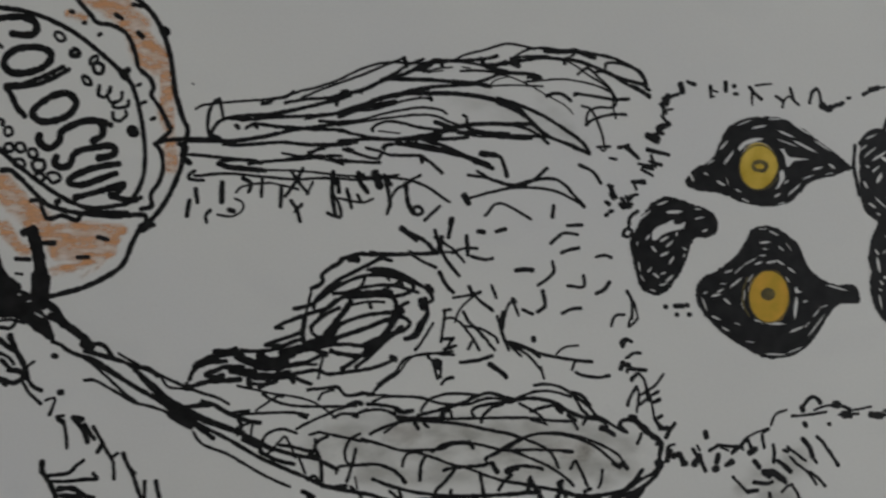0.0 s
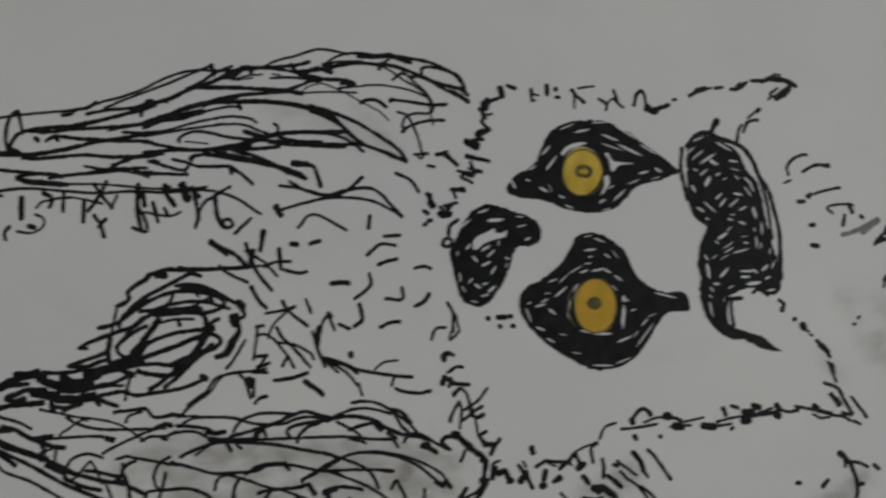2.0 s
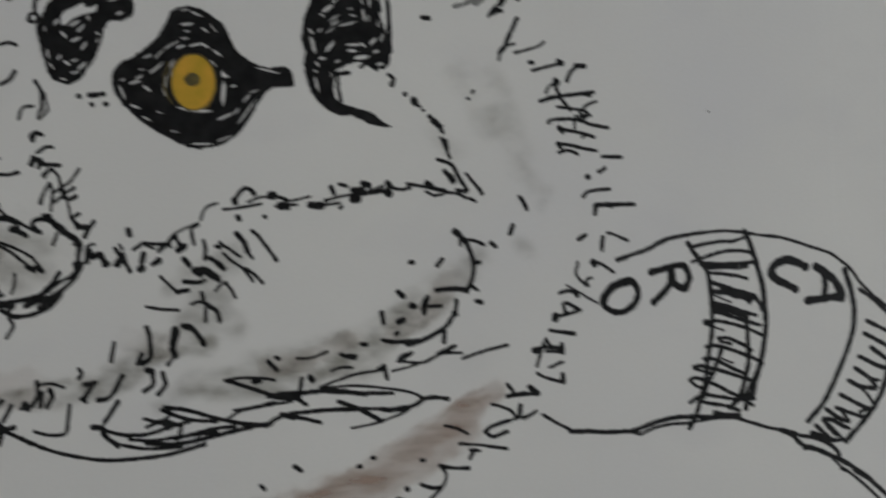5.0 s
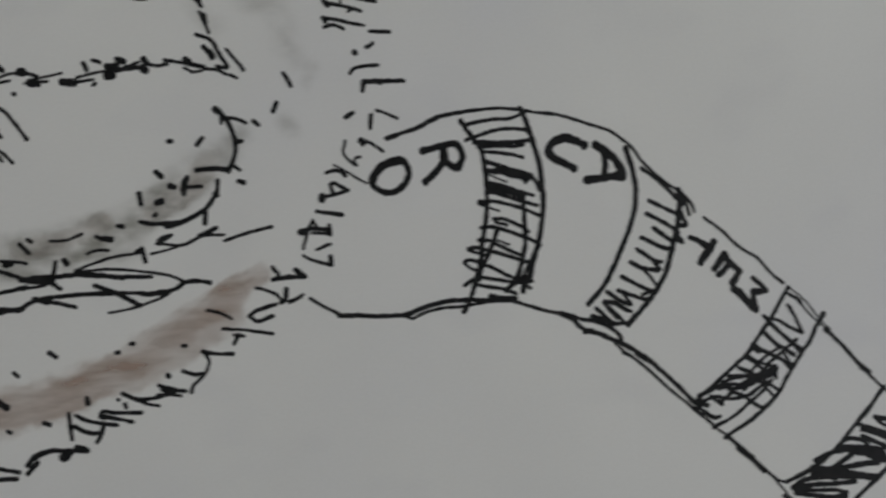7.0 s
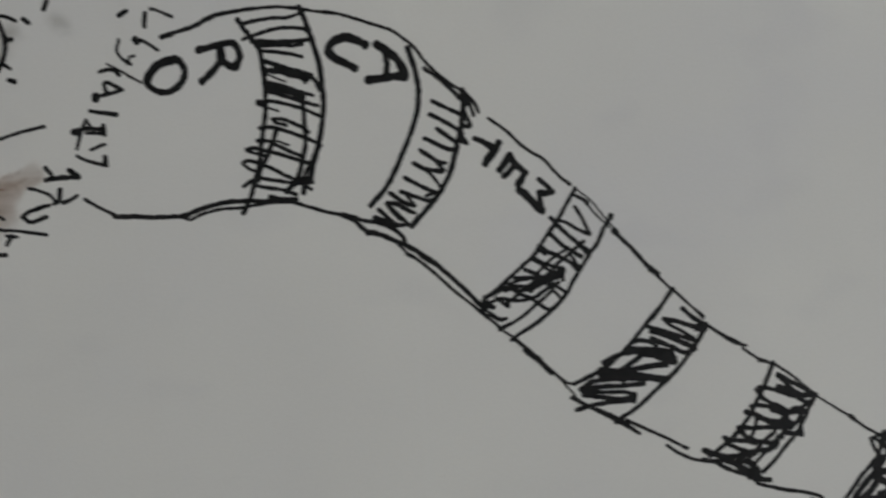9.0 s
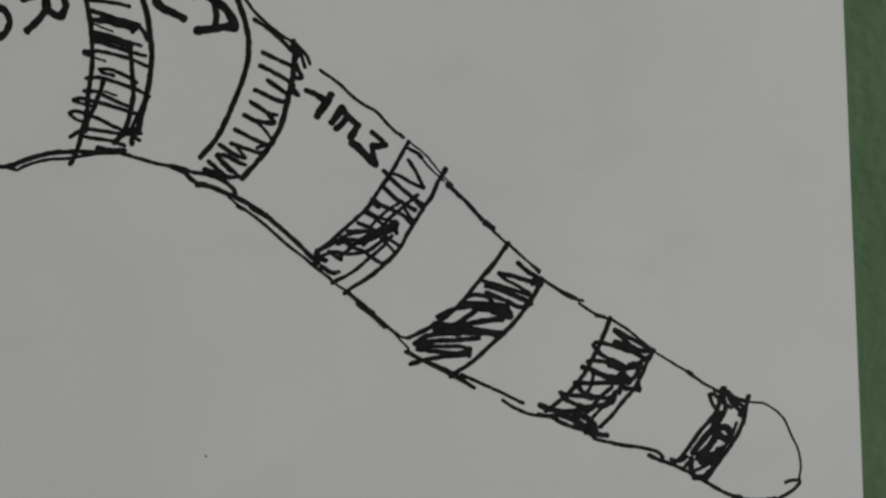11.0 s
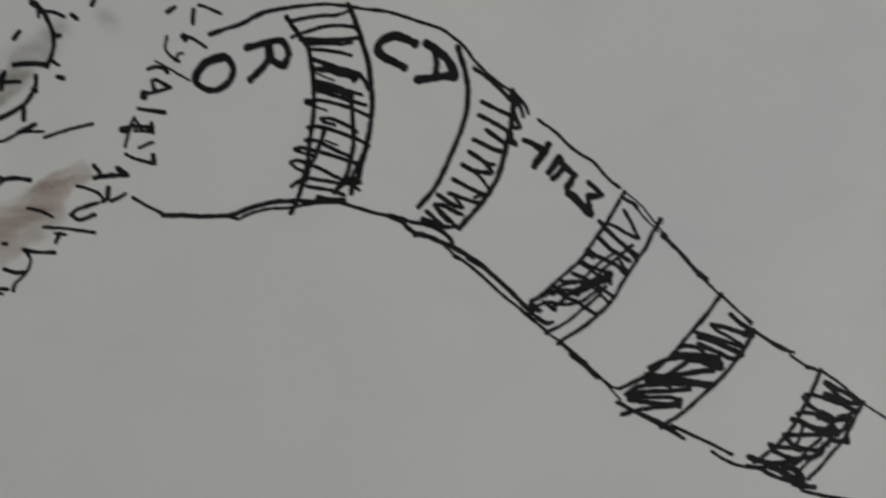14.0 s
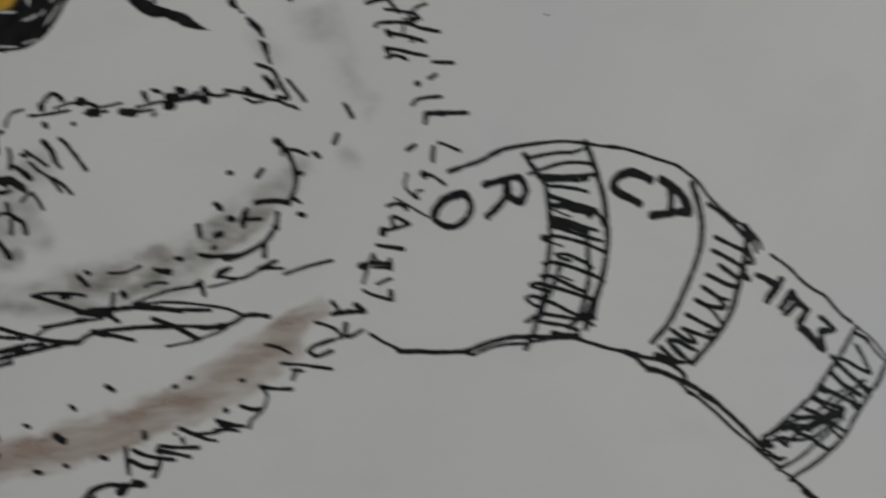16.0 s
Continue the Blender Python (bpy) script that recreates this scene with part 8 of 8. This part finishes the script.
mark(0.62, 93.6, 13.9, 93.4, 15.1, 94.3, 16.5, 95.9, 17.2, 96.9, 17.3)
mark(0.62, 96.2, 14.3, 97.4, 15.0, 98.9, 15.5, 100.9, 15.2)
mark(0.80, 100.4, 15.3, 100.8, 15.4)
mark(0.71, 95.2, 9.1, 96.2, 9.1)
mark(0.89, 97.0, 9.9, 97.4, 10.3)
mark(0.53, 98.2, 10.4, 100.3, 11.0, 102.7, 11.4)
mark(0.53, 101.3, 6.9, 100.4, 7.7, 101.2, 8.3, 104.2, 8.5, 105.0, 8.2)
mark(0.71, 104.2, 8.4, 104.9, 7.0)
mark(0.71, 103.5, 6.5, 103.1, 4.8)
mark(0.62, 106.3, 6.3, 106.7, 6.1)
mark(0.80, 97.3, 4.9, 97.9, 5.0)
mark(0.80, 97.4, 1.4, 98.5, 1.2)
mark(0.53, 110.6, 3.5, 111.1, 4.5, 112.3, 4.8, 113.9, 3.8)
mark(0.71, 111.4, 3.9, 111.0, 3.1)
mark(0.80, 109.4, 1.7, 110.4, 2.3)
mark(0.53, 108.7, 1.2, 109.4, 2.4, 110.6, 3.3)
mark(0.62, 110.0, 2.1, 111.0, 2.1)
mark(0.80, 113.5, 0.7, 112.5, -1.3, 111.4, -3.5)
mark(0.80, 111.2, -4.0, 110.3, -5.0)
mark(0.53, 110.1, -6.2, 110.5, -4.8, 111.8, -3.8, 112.8, -3.6)
mark(0.53, 112.9, -5.1, 114.8, -4.7, 116.8, -4.2, 118.0, -3.4)
mark(0.71, 115.3, -6.8, 115.9, -6.9)
mark(0.62, 115.8, -8.2, 117.7, -7.8, 120.3, -7.3)
mark(0.89, 120.3, -6.8, 120.9, -7.2)
mark(0.71, 121.6, -10.2, 122.3, -8.8, 123.5, -7.8)
mark(0.89, 123.3, -7.7, 124.8, -7.8)
mark(0.62, 105.3, -11.6, 105.5, -11.4)
mark(0.53, 104.4, -12.6, 104.7, -12.7)
mark(0.53, 117.9, -12.1, 118.5, -11.1, 120.2, -10.2)
mark(0.89, 119.6, -10.0, 120.0, -10.6)
mark(0.62, 119.6, -11.1, 120.5, -13.2, 122.0, -15.2)
mark(0.71, 116.9, -13.5, 119.5, -12.9, 122.5, -12.6, 126.1, -12.3)
mark(0.53, 118.5, -12.9, 123.5, -12.6, 125.6, -12.9)
mark(0.53, 126.5, -13.9, 124.9, -14.5, 123.6, -15.7)
mark(0.53, 119.8, -14.6, 122.4, -15.0, 124.3, -15.4, 125.4, -16.3)
mark(0.62, 123.4, -16.4, 125.2, -16.1, 123.6, -17.2)
mark(0.62, 118.1, -17.3, 118.7, -16.8, 121.4, -16.7, 123.6, -17.0)
mark(0.62, 123.6, -17.0, 125.4, -17.8, 128.4, -18.5)
mark(0.62, 119.9, -18.3, 122.3, -18.9, 124.3, -19.4, 125.9, -20.0)
mark(0.80, 119.9, -18.1, 120.5, -18.9)
mark(0.44, 122.8, -16.2, 122.5, -18.6)
mark(0.53, 123.8, -20.0, 124.5, -19.6)
mark(0.62, 119.6, -21.0, 121.2, -21.1, 123.4, -21.7, 126.2, -22.4)
mark(0.71, 119.6, -20.8, 120.0, -21.6)
mark(0.62, 119.7, -22.4, 121.2, -22.1, 122.9, -22.8)
mark(0.71, 127.2, -23.4, 130.4, -23.6)
mark(0.71, 126.5, -26.0, 127.5, -25.4)
mark(0.89, 124.4, -26.7, 124.6, -26.9)
mark(0.62, 123.5, -30.2, 124.3, -29.4, 125.9, -29.1, 128.2, -29.0)
mark(0.80, 125.6, -31.7, 127.9, -31.7, 132.3, -31.8)
mark(0.89, 127.4, -31.6, 128.5, -31.9)
mark(0.71, 125.6, -31.9, 125.4, -33.2)
mark(0.80, 122.4, -37.4, 123.6, -36.7)
mark(0.53, 127.5, -36.5, 128.7, -36.9, 130.9, -38.0)
mark(0.71, 126.6, -37.2, 126.3, -39.4)
mark(0.62, 124.4, -41.5, 125.9, -41.7, 128.2, -43.3)
mark(0.98, 124.7, -41.3, 125.0, -41.9)
mark(0.80, 112.6, -29.7, 113.2, -30.7, 113.7, -31.8)
mark(0.80, 111.2, -34.5, 110.6, -35.9)
mark(0.62, 103.6, -25.4, 104.9, -27.0, 106.2, -28.9)
mark(0.44, 103.9, -25.8, 105.5, -27.8)
mark(0.71, 98.9, -22.8, 101.0, -23.6, 102.0, -24.9)
mark(0.71, 101.6, -24.4, 102.5, -26.2, 103.7, -28.2)
mark(0.89, 100.0, -24.8, 101.1, -26.1)
mark(1.15, 101.0, -25.8, 101.3, -26.5)
mark(0.62, 101.9, -28.1, 103.5, -28.4)
mark(0.62, 93.6, -26.7, 96.9, -27.4, 99.9, -28.0)
mark(1.24, 97.0, -26.8, 97.5, -27.2)
mark(0.80, 97.7, -27.6, 99.7, -28.1)
mark(0.53, 96.7, -28.1, 97.9, -28.8, 99.5, -28.8)
mark(0.53, 99.7, -28.4, 101.9, -28.7, 103.4, -29.5)
mark(0.62, 104.0, -29.6, 105.0, -30.1)
mark(1.24, 90.3, -26.5, 90.6, -27.0)
mark(0.62, 90.6, -27.2, 92.5, -27.6, 94.0, -27.4)
mark(1.06, 90.0, -28.1, 90.6, -28.3)
mark(0.71, 84.1, -28.2, 87.0, -28.0, 90.5, -27.6)
mark(1.33, 84.3, -28.9, 85.2, -28.9)
mark(0.53, 79.6, -29.0, 82.1, -28.4, 84.1, -28.1, 86.6, -27.8, 89.5, -26.9)
mark(1.06, 86.1, -26.3, 87.1, -26.7)
mark(0.53, 78.2, -29.9, 82.1, -29.4)
mark(1.24, 77.2, -29.6, 79.1, -29.8)
mark(0.89, 72.8, -29.3, 73.5, -29.8)
mark(1.24, 72.1, -29.5, 73.1, -29.6)
mark(0.44, 71.3, -29.6, 73.3, -28.9, 77.2, -28.2)
mark(0.53, 72.3, -29.5, 74.9, -29.4)
mark(0.71, 82.1, -30.3, 82.4, -30.1)
mark(0.89, 84.3, -27.3, 86.1, -27.4)
mark(0.80, 80.7, -26.7, 81.2, -27.8)
mark(0.71, 82.2, -26.3, 83.3, -26.7)
kind_of_mark("spine_arc", "curved pen stroke beside grey smudging")
mark(0.80, 101.4, -35.1, 102.6, -36.3, 103.5, -38.1, 104.2, -40.6, 103.9, -43.0, 102.8, -45.4)
mark(1.06, 101.2, -35.1, 101.8, -35.5)
mark(0.80, 104.4, -40.6, 105.2, -40.5)
mark(0.62, 102.2, -36.7, 104.1, -36.7, 106.1, -37.6)
mark(0.53, 102.1, -36.1, 102.1, -37.5)
mark(0.71, 107.3, -37.3, 108.1, -38.0)
mark(0.62, 103.5, -44.4, 104.7, -45.2)
mark(0.89, 104.4, -47.1, 105.2, -47.3)
mark(0.89, 97.7, -44.9, 100.3, -44.8, 102.3, -45.0)
mark(0.80, 101.0, -46.8, 100.7, -48.7, 99.6, -50.4, 98.7, -51.5)
mark(0.89, 98.5, -51.5, 96.5, -52.6, 94.1, -53.5, 92.3, -53.8)
mark(0.71, 88.2, -52.8, 90.1, -53.3, 94.1, -53.3)
mark(0.80, 98.7, -51.7, 98.6, -53.7)
mark(0.80, 96.1, -46.0, 95.4, -48.7)
mark(0.62, 95.7, -47.6, 98.4, -47.6)
mark(0.71, 100.3, -48.9, 100.9, -49.2)
mark(0.53, 90.6, -56.6, 91.4, -55.7, 93.2, -55.2, 91.0, -56.6)
mark(0.53, 91.0, -56.6, 94.9, -57.0, 97.4, -55.9, 100.1, -54.7)
mark(0.80, 97.9, -55.6, 100.3, -54.5)
mark(0.53, 97.4, -55.6, 101.5, -55.7)
mark(0.62, 101.6, -56.7, 104.9, -55.7, 109.3, -54.8)
kind_of_mark("dot", "black felt-pen dot")
mark(0.89, 93.5, -40.0, 93.9, -40.0)
mark(0.80, 98.0, -40.8, 98.9, -39.7)
mark(0.98, 91.2, -44.9, 92.0, -45.7)
mark(1.06, 93.3, -47.3, 93.9, -47.5)
mark(0.80, 88.3, -48.2, 88.5, -50.0)
mark(1.06, 91.0, -49.9, 91.8, -49.7)
mark(0.80, 90.5, -52.0, 90.8, -51.8)
mark(0.80, 84.6, -53.3, 85.4, -53.5)
mark(0.98, 82.2, -55.2, 83.4, -55.5)
mark(0.71, 81.1, -54.9, 81.8, -55.3)
mark(0.71, 95.7, -46.4, 95.2, -48.0)
kind_of_mark("hatch_mark", "short curved pen dash")
mark(0.80, 49.4, -48.7, 49.8, -50.3, 49.9, -52.4)
mark(0.89, 49.9, -52.4, 49.7, -53.8, 48.5, -54.7)
mark(0.89, 48.4, -53.2, 47.7, -54.6)
mark(1.06, 54.0, -49.2, 53.5, -51.6)
mark(1.06, 53.3, -52.5, 53.9, -53.7)
mark(0.80, 54.4, -49.7, 53.7, -52.1)
mark(0.62, 53.9, -53.5, 52.5, -55.1)
mark(0.98, 55.3, -48.8, 56.7, -49.2, 57.8, -50.6, 58.6, -52.0)
mark(0.71, 44.0, -51.0, 43.4, -54.0)
mark(0.53, 49.5, -45.3, 51.6, -45.8, 54.7, -46.1)
mark(0.62, 56.9, -45.2, 58.3, -44.9, 59.5, -45.5)
mark(0.80, 59.5, -45.5, 61.0, -46.7, 61.3, -48.3)
mark(0.71, 58.6, -43.4, 58.9, -45.1)
mark(0.71, 59.1, -46.1, 59.0, -48.2)
mark(1.06, 49.1, -55.8, 50.0, -56.0)
mark(0.80, 50.0, -56.3, 50.0, -58.2, 48.5, -59.3)
mark(0.80, 51.6, -56.4, 52.0, -58.3, 50.8, -59.9)
mark(0.80, 45.1, -56.5, 43.8, -58.8, 42.6, -60.1, 41.0, -60.3)
mark(0.80, 40.4, -57.4, 38.8, -59.9)
mark(0.71, 38.9, -57.6, 40.8, -57.4)
mark(0.71, 38.3, -59.9, 39.0, -60.5)
mark(0.62, 38.1, -55.0, 38.6, -55.7, 38.0, -56.6)
mark(0.80, 44.2, -60.7, 43.0, -62.5, 41.8, -64.1)
mark(0.71, 31.3, -56.7, 31.4, -59.0, 30.5, -60.4)
mark(0.53, 31.5, -57.3, 33.6, -57.2, 35.6, -57.9)
mark(0.88, 33.3, -58.2, 33.7, -59.2, 32.8, -61.0)
mark(0.80, 32.2, -58.6, 31.7, -60.9)
mark(1.06, 29.2, -60.3, 29.7, -61.1)
mark(0.71, 28.6, -61.0, 30.6, -60.6)
mark(0.80, 24.5, -60.5, 25.7, -59.6)
mark(0.71, 27.1, -60.4, 25.7, -62.9)
mark(0.62, 9.7, -59.2, 7.8, -61.5)
mark(0.71, 13.5, -60.4, 12.2, -62.1, 10.5, -63.2)
mark(0.53, 6.7, -62.3, 6.3, -63.3, 4.1, -64.3)
mark(0.97, 9.2, -64.2, 10.1, -64.6)
mark(0.71, 12.5, -63.6, 10.9, -66.0)
mark(0.88, 17.1, -62.6, 17.2, -63.9)
mark(0.80, 17.0, -65.4, 18.1, -65.9)
mark(0.80, 21.2, -60.0, 21.0, -61.7, 20.5, -63.6)
mark(0.71, 20.0, -63.3, 21.8, -63.3, 24.2, -63.0)
mark(1.77, 23.7, -63.3, 25.3, -64.3)
mark(0.80, 22.3, -63.7, 25.5, -64.3, 27.4, -64.0)
mark(0.88, 25.5, -64.3, 24.9, -66.6)
mark(0.71, 25.9, -64.6, 28.4, -65.9, 30.0, -66.9)
mark(0.88, 20.5, -65.4, 21.3, -66.9)
mark(0.71, 36.4, -60.9, 35.8, -64.9)
mark(0.62, 30.6, -64.9, 32.8, -65.6, 35.3, -65.6, 36.0, -64.5)
mark(0.71, 39.9, -64.7, 41.7, -65.0)
mark(0.62, 106.2, -64.7, 108.0, -65.3, 109.5, -66.1)
mark(0.80, 111.1, -65.2, 110.8, -66.9, 110.0, -67.4)
mark(0.53, 109.5, -66.1, 110.2, -67.1)
mark(0.62, 111.4, -67.4, 112.7, -66.9, 113.7, -66.3)
mark(0.71, 104.8, -69.3, 106.2, -68.4, 109.2, -67.6)
mark(0.71, 104.8, -69.3, 106.2, -70.2, 108.6, -69.5)
mark(0.62, 98.1, -67.9, 99.9, -68.4, 101.9, -69.5)
mark(0.71, 109.0, -61.5, 109.9, -62.8, 109.2, -63.6)
mark(0.88, 109.0, -63.5, 111.4, -63.3, 114.2, -63.3)
mark(1.06, 112.8, -62.2, 114.0, -63.2)
mark(0.69, 114.4, -55.6, 115.9, -55.5, 118.5, -55.8)
mark(0.60, 116.0, -54.1, 115.1, -56.0, 114.2, -58.7)
mark(0.52, 116.0, -54.1, 117.0, -55.9)
mark(0.86, 113.8, -55.9, 114.4, -56.1)
mark(0.69, 118.7, -55.1, 118.8, -56.7)
mark(0.60, 118.3, -56.5, 115.9, -56.2)
mark(0.60, 116.4, -59.0, 117.8, -58.5, 118.7, -58.2)
mark(0.60, 114.2, -59.9, 115.6, -60.7, 118.2, -61.6)
mark(0.86, 118.6, -60.3, 118.6, -61.6)
mark(0.78, 116.8, -52.7, 118.8, -53.1, 120.9, -53.5)
mark(0.69, 119.2, -48.4, 119.9, -48.2, 122.1, -49.5)
mark(0.69, 122.1, -49.5, 119.8, -50.1, 118.1, -50.4)
mark(0.60, 119.3, -48.6, 119.6, -49.9)
mark(1.03, 117.9, -50.2, 117.7, -50.9)
mark(0.78, 56.2, -91.7, 57.8, -91.1)
mark(0.69, 57.1, -92.6, 59.8, -93.1)
mark(0.86, 61.0, -93.1, 66.3, -93.2)
mark(0.69, 62.7, -91.2, 66.8, -92.2)
mark(0.78, 68.1, -92.6, 69.7, -90.8)
mark(0.69, 118.7, -46.4, 120.2, -46.1, 121.6, -46.6)
mark(0.69, 121.1, -46.2, 121.8, -47.1)
mark(0.43, 120.0, -45.2, 122.9, -47.0, 125.2, -48.5)
mark(0.52, 122.1, -41.3, 121.7, -43.2, 122.6, -44.6, 123.8, -45.4)
mark(0.52, 123.2, -45.3, 123.7, -44.2, 124.4, -44.1)
mark(0.60, 100.4, -71.1, 103.8, -71.5, 108.4, -72.4)
mark(0.69, 102.9, -72.2, 102.1, -73.7)
mark(0.52, 102.1, -72.2, 103.8, -72.5)
mark(0.69, 96.9, -74.6, 99.0, -75.1, 101.8, -75.3)
mark(0.60, 97.2, -74.8, 97.9, -76.4, 97.0, -78.4, 95.1, -80.1, 94.8, -81.2)
mark(0.69, 93.6, -77.6, 95.2, -78.2, 96.8, -78.3)
mark(1.12, 90.3, -80.3, 91.8, -81.0)
mark(0.69, 89.6, -79.7, 92.3, -80.6, 93.9, -80.9)
mark(0.60, 89.3, -81.3, 91.4, -81.3, 93.0, -81.6)
mark(0.69, 83.7, -80.6, 85.9, -81.6, 88.6, -81.7, 91.4, -81.1)
mark(0.60, 85.0, -81.4, 87.6, -82.5, 89.4, -83.0)
mark(0.69, 80.5, -83.3, 83.0, -83.7, 86.6, -83.9)
mark(0.69, 80.5, -83.3, 80.1, -84.0, 82.1, -84.5, 85.1, -85.3)
mark(0.86, 80.1, -84.0, 80.8, -84.3)
mark(0.69, 75.1, -83.3, 75.2, -85.4, 75.4, -87.5)
mark(0.69, 76.2, -83.7, 78.4, -84.8, 82.6, -85.7)
mark(0.78, 75.9, -85.4, 77.9, -86.6, 80.0, -86.8)
mark(0.78, 80.4, -85.5, 80.0, -87.0, 79.3, -88.2)
mark(1.04, 69.2, -90.0, 70.6, -89.4)
mark(0.86, 68.2, -91.2, 69.6, -89.7, 72.4, -89.0)
mark(0.78, 71.9, -89.1, 75.0, -89.3, 77.3, -89.5)
mark(1.12, 76.1, -88.9, 77.6, -89.4)
mark(0.86, 73.5, -89.8, 74.7, -90.2, 73.8, -90.7, closed=True)
mark(0.60, 74.7, -90.1, 76.0, -88.9)
kind_of_mark("dot", "black felt-pen dot")
mark(0.78, 78.1, -80.9, 78.2, -81.9)
mark(0.60, 84.0, -82.3, 84.2, -83.0)
mark(0.69, 83.1, -73.9, 83.6, -73.9)
mark(0.69, 85.5, -72.6, 86.0, -72.6)
mark(0.69, 93.8, -73.5, 94.3, -73.5)
mark(0.86, 91.1, -78.1, 91.3, -78.3)
mark(0.78, 72.6, -73.2, 73.6, -74.0)
mark(0.78, 66.9, -76.1, 67.4, -76.7)
mark(0.69, 59.5, -78.7, 60.2, -79.1)
mark(1.04, 64.2, -80.7, 65.5, -81.7)
mark(1.21, 54.5, -80.0, 55.0, -80.7)
mark(1.04, 54.5, -82.9, 55.0, -83.3)
mark(0.78, 71.1, -84.5, 72.0, -84.9)
mark(0.78, 65.4, -85.5, 65.8, -85.7)
mark(0.78, 60.7, -86.2, 61.7, -86.5)
mark(0.60, 83.0, -81.5, 83.1, -81.6)
mark(0.86, 51.3, -87.0, 51.7, -88.0)
mark(0.27, 158.6, -121.1, 158.8, -121.2)
mark(0.26, 146.0, -16.3, 146.2, -16.4)
